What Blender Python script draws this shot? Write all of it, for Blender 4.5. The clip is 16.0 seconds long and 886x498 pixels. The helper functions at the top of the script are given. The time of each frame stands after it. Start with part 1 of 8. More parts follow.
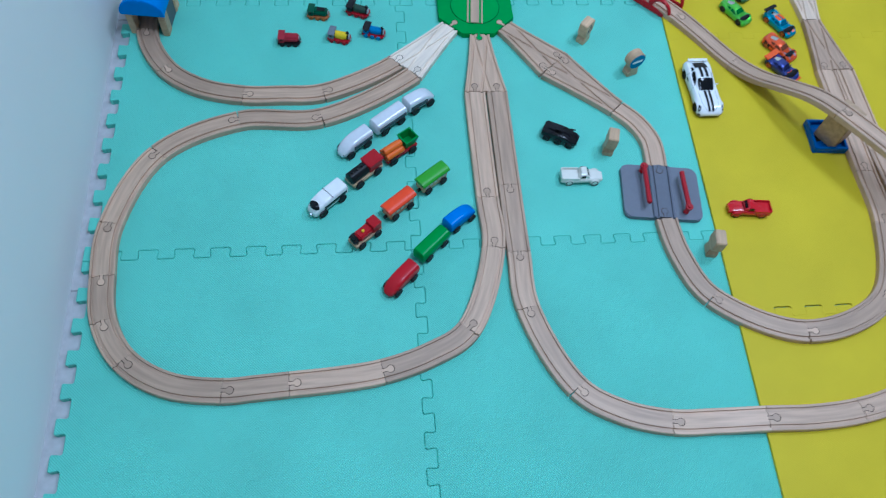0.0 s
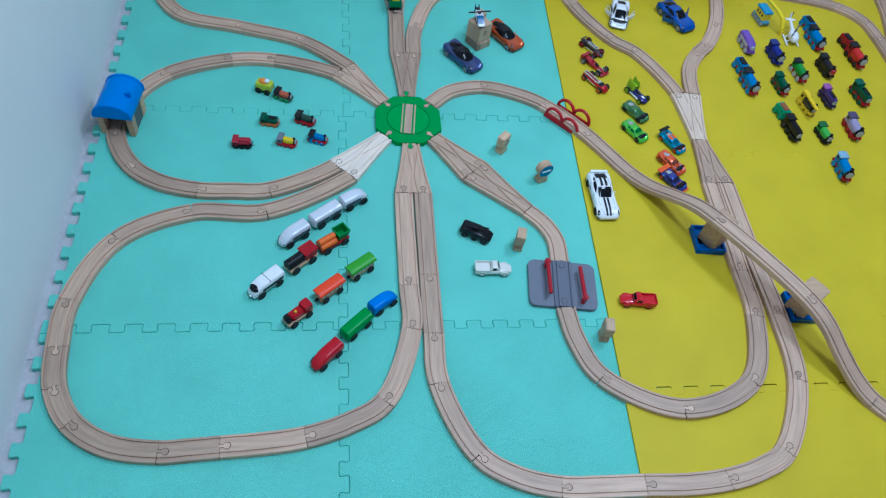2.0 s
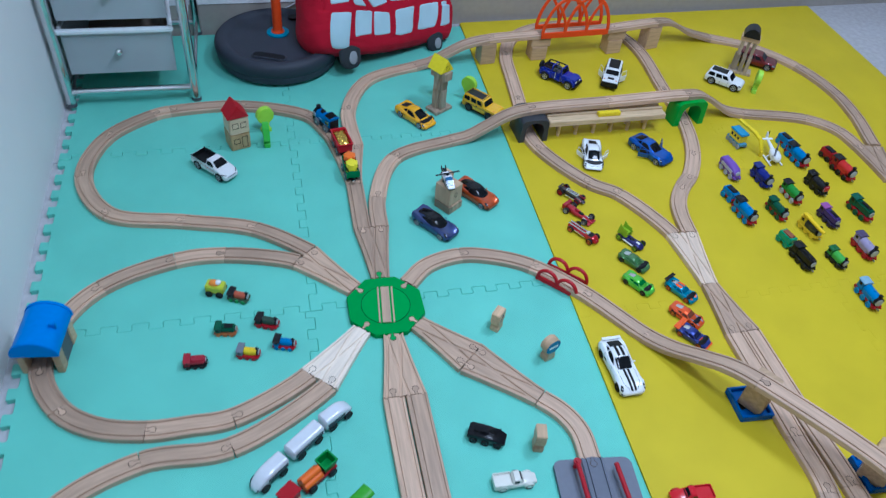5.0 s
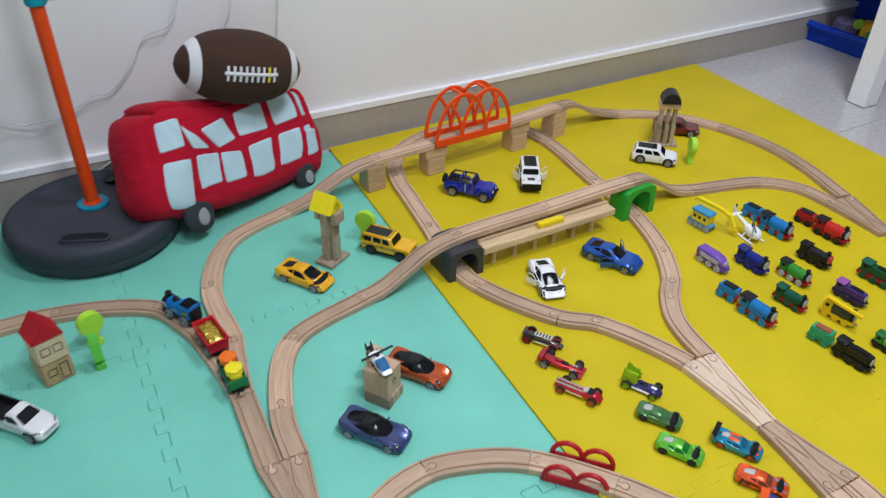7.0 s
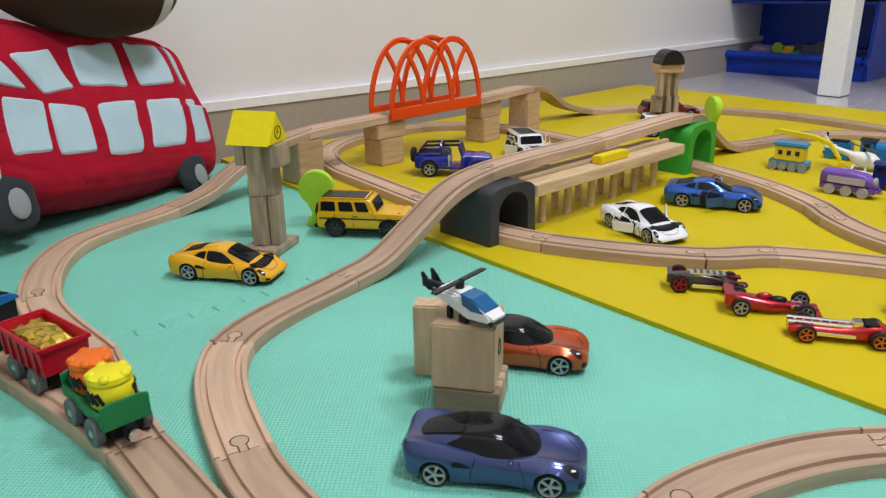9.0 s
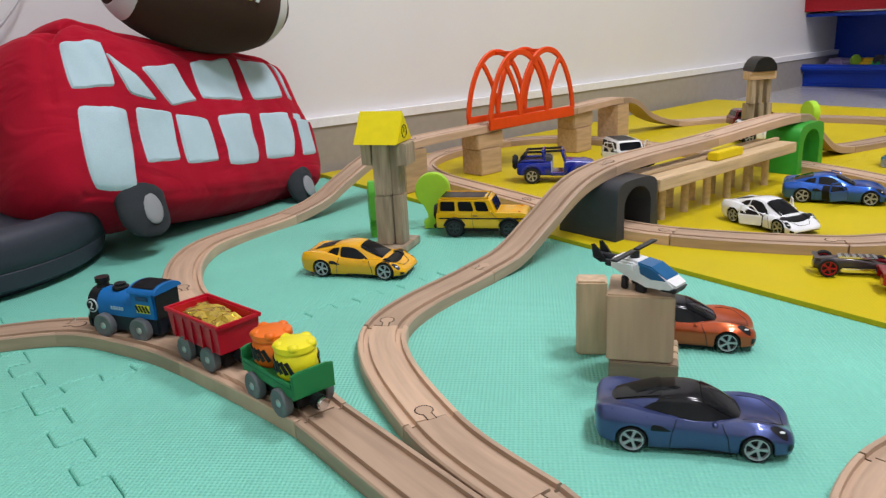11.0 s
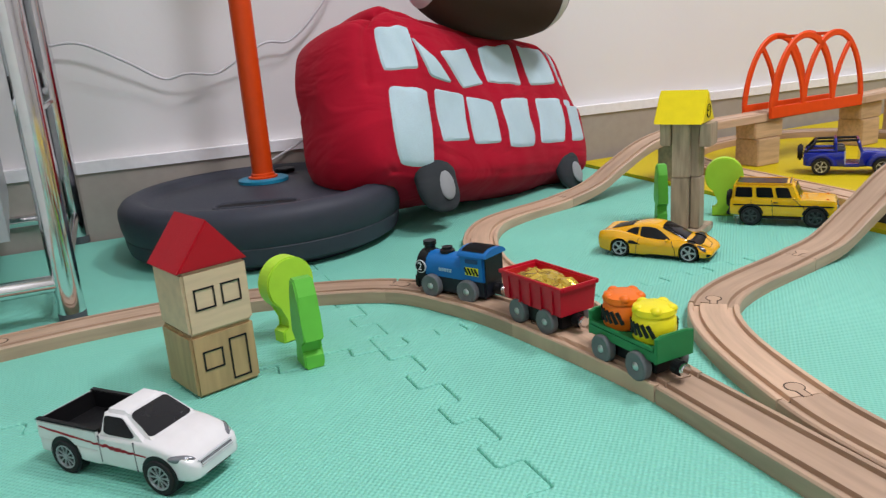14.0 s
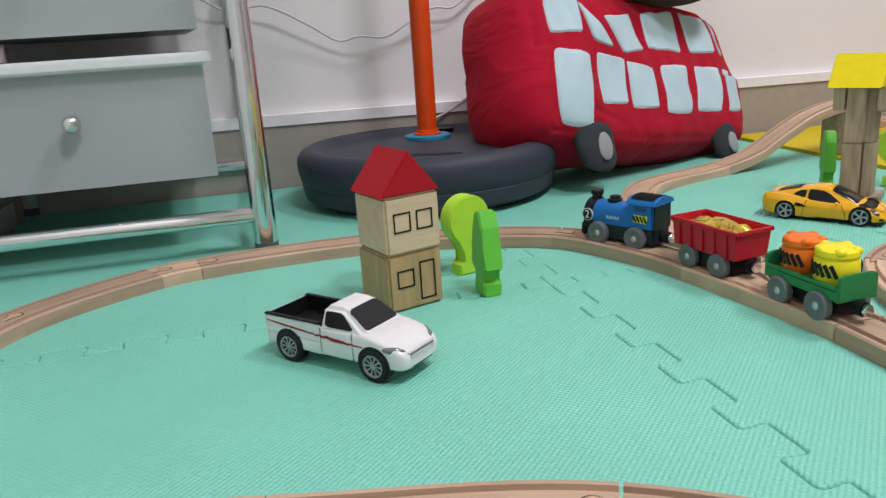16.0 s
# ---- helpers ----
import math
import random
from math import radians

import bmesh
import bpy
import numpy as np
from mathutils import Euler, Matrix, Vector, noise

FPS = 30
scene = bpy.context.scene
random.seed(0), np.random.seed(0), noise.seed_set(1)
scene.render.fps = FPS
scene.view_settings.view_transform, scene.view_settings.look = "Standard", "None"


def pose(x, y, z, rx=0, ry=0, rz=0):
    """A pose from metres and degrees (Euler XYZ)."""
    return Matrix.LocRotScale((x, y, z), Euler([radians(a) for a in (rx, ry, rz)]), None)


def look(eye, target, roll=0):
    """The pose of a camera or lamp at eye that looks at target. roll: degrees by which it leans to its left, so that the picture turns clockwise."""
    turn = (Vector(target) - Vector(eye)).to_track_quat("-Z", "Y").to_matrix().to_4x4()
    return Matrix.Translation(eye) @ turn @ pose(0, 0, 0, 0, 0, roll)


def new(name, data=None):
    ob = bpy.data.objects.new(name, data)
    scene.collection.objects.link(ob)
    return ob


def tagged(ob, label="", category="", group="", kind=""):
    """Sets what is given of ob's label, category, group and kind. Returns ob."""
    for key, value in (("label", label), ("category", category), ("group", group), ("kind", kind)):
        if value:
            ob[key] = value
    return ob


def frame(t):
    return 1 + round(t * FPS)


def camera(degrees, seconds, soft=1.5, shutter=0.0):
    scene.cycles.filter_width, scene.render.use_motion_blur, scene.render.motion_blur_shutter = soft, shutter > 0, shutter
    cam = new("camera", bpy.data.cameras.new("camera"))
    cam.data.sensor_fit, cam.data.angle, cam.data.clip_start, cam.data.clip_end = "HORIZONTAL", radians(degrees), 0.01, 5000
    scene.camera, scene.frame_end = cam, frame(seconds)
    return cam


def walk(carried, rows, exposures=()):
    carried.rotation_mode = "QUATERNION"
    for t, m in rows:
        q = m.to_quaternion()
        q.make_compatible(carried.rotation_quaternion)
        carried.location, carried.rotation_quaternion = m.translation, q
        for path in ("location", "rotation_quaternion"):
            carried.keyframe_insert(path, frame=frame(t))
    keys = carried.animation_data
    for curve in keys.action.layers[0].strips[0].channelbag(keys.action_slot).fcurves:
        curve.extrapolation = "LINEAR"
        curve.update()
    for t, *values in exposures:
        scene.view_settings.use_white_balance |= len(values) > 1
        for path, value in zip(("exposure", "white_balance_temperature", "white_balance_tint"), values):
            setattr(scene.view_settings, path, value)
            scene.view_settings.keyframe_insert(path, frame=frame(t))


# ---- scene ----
cam = camera(60.9, 16.0, soft=1.25, shutter=0.3)
PATH = [
    (0, (-0.237, -1.181, 1.126), (-0.035, -0.225, -0.619), 8.4),
    (0.5, (-0.203, -1.217, 1.188), (0.041, -0.217, -0.526), 10.4),
    (1, (-0.180, -1.254, 1.235), (0.092, -0.194, -0.439), 11.5),
    (1.5, (-0.176, -1.280, 1.267), (0.107, -0.166, -0.369), 11.6),
    (2, (-0.172, -1.293, 1.277), (0.117, -0.135, -0.328), 11.5),
    (2.5, (-0.173, -1.290, 1.276), (0.127, -0.094, -0.299), 11.5),
    (3, (-0.177, -1.284, 1.278), (0.128, -0.054, -0.270), 11.2),
    (3.5, (-0.192, -1.268, 1.276), (0.128, -0.005, -0.242), 10.8),
    (3.7, (-0.195, -1.260, 1.274), (0.127, 0.019, -0.230), 10.3),
    (5.8, (-0.199, -0.824, 1.103), (0.339, 0.601, -0.194), 5.0),
    (6, (-0.205, -0.784, 1.083), (0.375, 0.649, -0.187), 5.2),
    (6.5, (-0.185, -0.689, 1.007), (0.481, 0.769, -0.188), 3.1),
    (7, (-0.147, -0.534, 0.929), (0.645, 0.907, -0.209), 1.3),
    (7.5, (-0.144, -0.363, 0.802), (0.872, 1.026, -0.218), 1.8),
    (8, (-0.123, -0.160, 0.515), (1.071, 1.208, -0.325), 0.8),
    (8.2, (-0.117, -0.113, 0.423), (1.120, 1.248, -0.364), 0.8),
    (10.3, (-0.206, -0.030, 0.256), (1.041, 1.414, -0.340), -2.2),
    (10.5, (-0.211, -0.025, 0.255), (1.018, 1.438, -0.334), -2.4),
    (11, (-0.217, -0.006, 0.256), (0.967, 1.501, -0.319), -2.9),
    (11.5, (-0.222, 0.015, 0.258), (0.902, 1.571, -0.306), -3.0),
    (12, (-0.239, 0.032, 0.244), (0.810, 1.641, -0.315), -2.9),
    (12.5, (-0.267, 0.047, 0.231), (0.700, 1.707, -0.327), -3.1),
    (13, (-0.284, 0.054, 0.235), (0.606, 1.760, -0.316), -3.4),
    (13.5, (-0.298, 0.049, 0.240), (0.520, 1.792, -0.303), -3.8),
    (14, (-0.318, 0.047, 0.236), (0.437, 1.820, -0.299), -4.2),
    (14.5, (-0.328, 0.046, 0.241), (0.362, 1.846, -0.292), -4.3),
    (15, (-0.335, 0.043, 0.243), (0.279, 1.869, -0.294), -4.1),
    (15.5, (-0.363, 0.030, 0.226), (0.171, 1.878, -0.318), -3.7),
    (16, (-0.383, 0.017, 0.213), (0.076, 1.884, -0.339), -3.7),
]
walk(cam, [(t, look(eye, target, roll)) for t, eye, target, roll in PATH],
     [(0.0, -0.52, 4560, 7), (3.7, -0.52, 4660, 8), (5.8, -0.30, 4980, 13), (6.6, -0.26, 5500, 14), (8.2, -0.17, 6200, 15), (10.3, -0.09, 6220, 18), (13.0, 0.02, 6260, 20), (16.0, 0.05, 6350, 21)])

# ---- world, lamps ----
world = bpy.data.worlds.new("room_world")
scene.world = world
world.use_nodes = True
world.node_tree.nodes["Background"].inputs[0].default_value = (0.9, 0.95, 1.0, 1)
world.node_tree.nodes["Background"].inputs[1].default_value = 0.3


def ceiling_light(x, y, size, watts, colour):
    lamp = bpy.data.lights.new("ceiling_lamp", "AREA")
    lamp.shape, lamp.size, lamp.energy, lamp.color = "DISK", size, watts, colour
    ob = new("ceiling_lamp", lamp)
    ob.matrix_world = pose(x, y, 2.62)
    return ob


ceiling_light(1.22, 0.02, 0.55, 37, (1.0, 0.985, 0.97))
ceiling_light(0.36, -0.85, 0.55, 40, (0.97, 0.99, 1.0))


# ---- materials ----
def nodes_of(name):
    m = bpy.data.materials.new(name)
    m.use_nodes = True
    t = m.node_tree
    return m, t, t.nodes["Principled BSDF"]


def link(t, a, b):
    t.links.new(a, b)


def ramp(t, fac, c0, c1, p0=0.3, p1=0.7):
    r = t.nodes.new("ShaderNodeValToRGB")
    r.color_ramp.elements[0].position, r.color_ramp.elements[1].position = p0, p1
    r.color_ramp.elements[0].color, r.color_ramp.elements[1].color = (*c0, 1), (*c1, 1)
    link(t, fac, r.inputs[0])
    return r.outputs[0]


def noise_fac(t, scale, stretch=(1, 1, 1), source="Object", detail=3.0):
    co, mp, nz = t.nodes.new("ShaderNodeTexCoord"), t.nodes.new("ShaderNodeMapping"), t.nodes.new("ShaderNodeTexNoise")
    mp.inputs["Scale"].default_value = stretch
    nz.inputs["Scale"].default_value, nz.inputs["Detail"].default_value = scale, detail
    link(t, co.outputs[source], mp.inputs[0])
    link(t, mp.outputs[0], nz.inputs[0])
    return nz.outputs[0], mp


def bump(t, b, height, strength, distance):
    n = t.nodes.new("ShaderNodeBump")
    n.inputs["Strength"].default_value, n.inputs["Distance"].default_value = strength, distance
    link(t, height, n.inputs["Height"])
    link(t, n.outputs[0], b.inputs["Normal"])


def shade(c, k):
    return tuple(min(1.0, v * k) for v in c)


CACHE = {}


def plastic(c, rough=0.35, metal=0.0, coat=0.0):
    """Moulded or painted surface with faint mottling and scuffs."""
    key = ("plastic", c, rough, metal, coat)
    if key not in CACHE:
        m, t, b = nodes_of("plastic")
        f, _ = noise_fac(t, 90, detail=4)
        link(t, ramp(t, f, shade(c, 0.955), shade(c, 1.03)), b.inputs["Base Color"])
        g, _ = noise_fac(t, 400, detail=2)
        r = t.nodes.new("ShaderNodeMapRange")
        r.inputs[3].default_value, r.inputs[4].default_value = max(0.03, rough - 0.06), rough + 0.08
        link(t, g, r.inputs[0])
        link(t, r.outputs[0], b.inputs["Roughness"])
        b.inputs["Metallic"].default_value, b.inputs["Coat Weight"].default_value = metal, coat
        b.inputs["Specular IOR Level"].default_value = 0.5 if metal else 0.3
        b.inputs["Coat Roughness"].default_value = 0.08
        CACHE[key] = m
    return CACHE[key]


def wood(c, source="UV", stretch=(12, 160, 1), deep=0.78, rough=0.5):
    """Beech or pine with grain along its length; each piece a little different."""
    key = ("wood", c, source, stretch, deep)
    if key not in CACHE:
        m, t, b = nodes_of("wood")
        f, mp = noise_fac(t, 1.0, stretch, source, 6)
        info = t.nodes.new("ShaderNodeObjectInfo")
        mul = t.nodes.new("ShaderNodeMath")
        mul.operation = "MULTIPLY"
        mul.inputs[1].default_value = 37.0
        link(t, info.outputs["Random"], mul.inputs[0])
        xyz = t.nodes.new("ShaderNodeCombineXYZ")
        for i in range(3):
            link(t, mul.outputs[0], xyz.inputs[i])
        link(t, xyz.outputs[0], mp.inputs["Location"])
        grain = ramp(t, f, shade(c, deep), shade(c, 1.1), 0.3, 0.65)
        hsv = t.nodes.new("ShaderNodeHueSaturation")
        r = t.nodes.new("ShaderNodeMapRange")
        r.inputs[3].default_value, r.inputs[4].default_value = 0.76, 1.14
        link(t, info.outputs["Random"], r.inputs[0])
        link(t, r.outputs[0], hsv.inputs["Value"])
        link(t, grain, hsv.inputs["Color"])
        link(t, hsv.outputs[0], b.inputs["Base Color"])
        b.inputs["Roughness"].default_value = rough
        bump(t, b, f, 0.12, 0.0006)
        CACHE[key] = m
    return CACHE[key]


def foam(name, c, pitch=0.0042, strength=0.60, gloss=0.45, deep=0.0006):
    """EVA foam with a pressed fine grid of dimples, scuffed."""
    m, t, b = nodes_of(name)
    f, _ = noise_fac(t, 7, detail=5)
    base = ramp(t, f, shade(c, 0.93), shade(c, 1.05))
    link(t, base, b.inputs["Base Color"])
    b.inputs["Roughness"].default_value = 0.55
    b.inputs["Specular IOR Level"].default_value = gloss
    co, sp = t.nodes.new("ShaderNodeTexCoord"), t.nodes.new("ShaderNodeSeparateXYZ")
    link(t, co.outputs["Object"], sp.inputs[0])
    waves = []
    for i in range(2):
        k, s = t.nodes.new("ShaderNodeMath"), t.nodes.new("ShaderNodeMath")
        k.operation, s.operation = "MULTIPLY", "SINE"
        k.inputs[1].default_value = 2 * math.pi / pitch
        link(t, sp.outputs[i], k.inputs[0])
        link(t, k.outputs[0], s.inputs[0])
        waves.append(s.outputs[0])
    p = t.nodes.new("ShaderNodeMath")
    p.operation = "MULTIPLY"
    link(t, waves[0], p.inputs[0])
    link(t, waves[1], p.inputs[1])
    bump(t, b, p.outputs[0], strength, deep)
    return m


def fabric(c, rough=0.9, scale=900, folds=0.0):
    """Woven cloth; folds gives soft creases of that depth."""
    key = ("fabric", c, folds)
    if key not in CACHE:
        m, t, b = nodes_of("fabric")
        f, _ = noise_fac(t, scale, detail=2)
        g, _ = noise_fac(t, 14, detail=4)
        mix = t.nodes.new("ShaderNodeMix")
        mix.data_type, mix.blend_type = "RGBA", "MULTIPLY"
        mix.inputs[0].default_value = 1.0
        link(t, ramp(t, f, shade(c, 0.92), shade(c, 1.05)), mix.inputs[6])
        link(t, ramp(t, g, (0.88, 0.88, 0.88), (1, 1, 1)), mix.inputs[7])
        link(t, mix.outputs[2], b.inputs["Base Color"])
        b.inputs["Roughness"].default_value = rough
        b.inputs["Sheen Weight"].default_value = 0.04
        b.inputs["Specular IOR Level"].default_value = 0.2
        if folds:
            w, _ = noise_fac(t, 9, (1.0, 1.0, 2.2), detail=2)
            nz = w.node
            nz.inputs["Distortion"].default_value = 1.6
            crease = t.nodes.new("ShaderNodeBump")
            crease.inputs["Strength"].default_value, crease.inputs["Distance"].default_value = 1.0, folds
            link(t, w, crease.inputs["Height"])
            fine = t.nodes.new("ShaderNodeBump")
            fine.inputs["Strength"].default_value, fine.inputs["Distance"].default_value = 0.25, 0.0008
            link(t, f, fine.inputs["Height"])
            link(t, crease.outputs[0], fine.inputs["Normal"])
            link(t, fine.outputs[0], b.inputs["Normal"])
        else:
            bump(t, b, f, 0.3, 0.0008)
        CACHE[key] = m
    return CACHE[key]


def plaster(name, c):
    m, t, b = nodes_of(name)
    f, _ = noise_fac(t, 2.5, detail=5)
    g, _ = noise_fac(t, 120, detail=3)
    link(t, ramp(t, f, shade(c, 0.95), c), b.inputs["Base Color"])
    b.inputs["Roughness"].default_value = 0.6
    bump(t, b, g, 0.12, 0.001)
    return m


def stone_tile(name, c, rough, deep=0.86):
    m, t, b = nodes_of(name)
    f, _ = noise_fac(t, 60, detail=6)
    link(t, ramp(t, f, shade(c, deep), shade(c, 1.04)), b.inputs["Base Color"])
    b.inputs["Roughness"].default_value = rough
    return m


TRACK = wood((0.51, 0.350, 0.236), deep=0.80)
TRACK_PALE = wood((0.66, 0.51, 0.375), deep=0.86)
TRACK_WHITE = wood((0.78, 0.66, 0.53), deep=0.88)
BLOCK = wood((0.56, 0.38, 0.22), "Object", (18, 160, 160))
BLOCK_GREY = wood((0.46, 0.36, 0.25), "Object", (160, 160, 18), 0.58)
DARK_GAP = plastic((0.07, 0.045, 0.03), 0.8)
TEAL = foam("teal_foam", (0.19, 0.58, 0.455))
TEAL_WOVEN = foam("teal_woven_foam", (0.19, 0.58, 0.455), 0.0042, 0.66, 0.45, 0.00075)
YELLOW = foam("yellow_foam", (0.56, 0.440, 0.001), 0.0045, 0.12, 0.22)
PAINT = plaster("wall_paint", (0.80, 0.79, 0.78))
SKIRT = stone_tile("skirting_tile", (0.38, 0.345, 0.30), 0.35, 0.95)
FLOOR = stone_tile("floor_tile", (0.5, 0.49, 0.5), 0.12)
WHITE_TRIM = plastic((0.85, 0.85, 0.86), 0.5)
BLACK = plastic((0.009, 0.009, 0.010), 0.4)
RUBBER = plastic((0.018, 0.018, 0.019), 0.7)
CHROME = plastic((0.75, 0.75, 0.76), 0.1, 1.0)
RIM = plastic((0.40, 0.41, 0.43), 0.3, 0.35)
STEEL = plastic((0.5, 0.51, 0.52), 0.3, 1.0)
GLASS = plastic((0.007, 0.008, 0.010), 0.07)
for dull in (BLACK, RUBBER, GLASS):
    dull.node_tree.nodes["Principled BSDF"].inputs["Specular IOR Level"].default_value = 0.22
RED = plastic((0.55, 0.01, 0.02), 0.35)
GREEN = plastic((0.03, 0.32, 0.06), 0.35)
LIGHT_GREEN = plastic((0.12, 0.50, 0.05), 0.4)
LIME = plastic((0.42, 0.72, 0.04), 0.45)
ORANGE = plastic((0.85, 0.13, 0.01), 0.4)
GREY = plastic((0.09, 0.10, 0.11), 0.5)
SILVER = plastic((0.66, 0.67, 0.71), 0.22, 0.1)
WHITE = plastic((0.80, 0.80, 0.80), 0.25)
NAVY = plastic((0.02, 0.03, 0.22), 0.35)
CRIMSON = plastic((0.30, 0.01, 0.015), 0.4)


# ---- mesh helpers ----
def part(name, bm, material, parent=None, label="", smooth=False, crease=40):
    me = bpy.data.meshes.new(name)
    if smooth:
        for f in bm.faces:
            f.smooth = True
    bm.normal_update()
    bm.to_mesh(me)
    bm.free()
    me.materials.append(material)
    if smooth:
        me.set_sharp_from_angle(angle=radians(crease))
    ob = new(name, me)
    ob.parent = parent
    if label:
        tagged(ob, label)
    return ob


def thing(name, m, label, category, group=""):
    ob = new(name)
    ob.empty_display_size = 0.02
    ob.matrix_basis = m
    return tagged(ob, label, category, group)


def box(x, y, z, sx, sy, sz, bev=0.0, bm=None, m=None, seg=2):
    """A block about (x, y) that stands on z."""
    bm = bm or bmesh.new()
    mat = Matrix.Translation((x, y, z + sz / 2)) @ Matrix.Diagonal((sx, sy, sz, 1))
    if m is not None:
        mat = m @ mat
    got = bmesh.ops.create_cube(bm, size=1, matrix=mat)
    if bev:
        es = {e for v in got["verts"] for e in v.link_edges}
        bmesh.ops.bevel(bm, geom=list(es), offset=bev, segments=seg, affect="EDGES")
    return bm


def tube(a, b, r, bm=None, seg=16, r2=None, bev=0.0):
    """A rod from a to b."""
    bm = bm or bmesh.new()
    a, b = Vector(a), Vector(b)
    m = Matrix.Translation((a + b) / 2) @ (b - a).to_track_quat("Z", "Y").to_matrix().to_4x4()
    got = bmesh.ops.create_cone(bm, cap_ends=True, segments=seg, radius1=r, radius2=r if r2 is None else r2, depth=(b - a).length, matrix=m)
    if bev:
        es = [e for e in {e for v in got["verts"] for e in v.link_edges} if any(len(f.verts) > 4 for f in e.link_faces)]
        bmesh.ops.bevel(bm, geom=es, offset=bev, segments=2, affect="EDGES")
    return bm


def ball(x, y, z, r, bm=None, scale=(1, 1, 1), u=16, v=10):
    bm = bm or bmesh.new()
    bmesh.ops.create_uvsphere(bm, u_segments=u, v_segments=v, radius=r, matrix=Matrix.Translation((x, y, z)) @ Matrix.Diagonal((*scale, 1)))
    return bm


def prism(outline, h, m=None, bev=0.0, bm=None):
    """A flat outline (x, y) drawn up by h from z = 0, then moved by m."""
    bm = bm or bmesh.new()
    lo = [bm.verts.new((x, y, 0)) for x, y in outline]
    hi = [bm.verts.new((x, y, h)) for x, y in outline]
    bm.faces.new(lo[::-1])
    top = bm.faces.new(hi)
    n = len(lo)
    for i in range(n):
        bm.faces.new((lo[i], lo[(i + 1) % n], hi[(i + 1) % n], hi[i]))
    if bev:
        es = list(top.edges) + [e for e in bm.edges if all(v in lo for v in e.verts)]
        bmesh.ops.bevel(bm, geom=es, offset=bev, segments=2, affect="EDGES")
    if m is not None:
        bmesh.ops.transform(bm, matrix=m, verts=lo[0:0] or bm.verts)
    return bm


def loft(rings, bm=None, closed=True, caps=True):
    bm = bm or bmesh.new()
    vs = [[bm.verts.new(p) for p in r] for r in rings]
    n = len(vs[0])
    for a, b in zip(vs, vs[1:]):
        for i in range(n if closed else n - 1):
            bm.faces.new((a[i], a[(i + 1) % n], b[(i + 1) % n], b[i]))
    if caps and closed:
        bm.faces.new(vs[0][::-1])
        bm.faces.new(vs[-1])
    bmesh.ops.recalc_face_normals(bm, faces=bm.faces)
    return bm


def section(x, w, z0, z1, n=20, p=0.42):
    zc, h = (z0 + z1) / 2, (z1 - z0) / 2
    return [(x, w * math.copysign(abs(math.cos(a)) ** p, math.cos(a)), zc + h * math.copysign(abs(math.sin(a)) ** p, math.sin(a))) for a in np.linspace(0, 2 * math.pi, n, endpoint=False)]


def lathe(profile, seg=48, bm=None):
    """(r, z) turned about z."""
    rings = [[(r * math.cos(2 * math.pi * i / seg), r * math.sin(2 * math.pi * i / seg), z) for i in range(seg)] for r, z in profile]
    return loft(rings, bm)


def sweep(pts, r, seg=8, bm=None):
    """A cord of radius r along pts."""
    rings = []
    for i, p in enumerate(pts):
        a, b = Vector(pts[max(0, i - 1)]), Vector(pts[min(len(pts) - 1, i + 1)])
        q = (b - a).to_track_quat("Z", "Y")
        rings.append([Vector(p) + q @ Vector((r * math.cos(2 * math.pi * k / seg), r * math.sin(2 * math.pi * k / seg), 0)) for k in range(seg)])
    return loft(rings, bm)


def spline(pts, steps=8):
    """Catmull-Rom through pts (any dimension)."""
    ps = [np.array(p, float) for p in pts]
    ps = [2 * ps[0] - ps[1], *ps, 2 * ps[-1] - ps[-2]]
    out = []
    for i in range(1, len(ps) - 2):
        p0, p1, p2, p3 = ps[i - 1:i + 3]
        t0 = 0.0
        t1 = t0 + math.sqrt(np.linalg.norm(p1 - p0))
        t2 = t1 + math.sqrt(np.linalg.norm(p2 - p1))
        t3 = t2 + math.sqrt(np.linalg.norm(p3 - p2))
        for k in range(steps + (i == len(ps) - 3)):
            t = t1 + (t2 - t1) * k / steps
            a1 = (t1 - t) / (t1 - t0) * p0 + (t - t0) / (t1 - t0) * p1
            a2 = (t2 - t) / (t2 - t1) * p1 + (t - t1) / (t2 - t1) * p2
            a3 = (t3 - t) / (t3 - t2) * p2 + (t - t2) / (t3 - t2) * p3
            b1 = (t2 - t) / (t2 - t0) * a1 + (t - t0) / (t2 - t0) * a2
            b2 = (t3 - t) / (t3 - t1) * a2 + (t - t1) / (t3 - t1) * a3
            out.append((t2 - t) / (t2 - t1) * b1 + (t - t1) / (t2 - t1) * b2)
    return out


# ---- the room ----
WALL = math.atan(0.031)          # the back wall's turn from the x axis
WALL_M = Matrix.Translation((0, 1.212, 0)) @ Matrix.Rotation(WALL, 4, "Z")
FLOOR_Z, LIP = -0.012, 0.005     # stone floor; height of the yellow mat's top over the teal one's


def structure(name, bm, material, label, category, parent=None):
    return tagged(part(name, bm, material, parent), label, category, kind="structure")


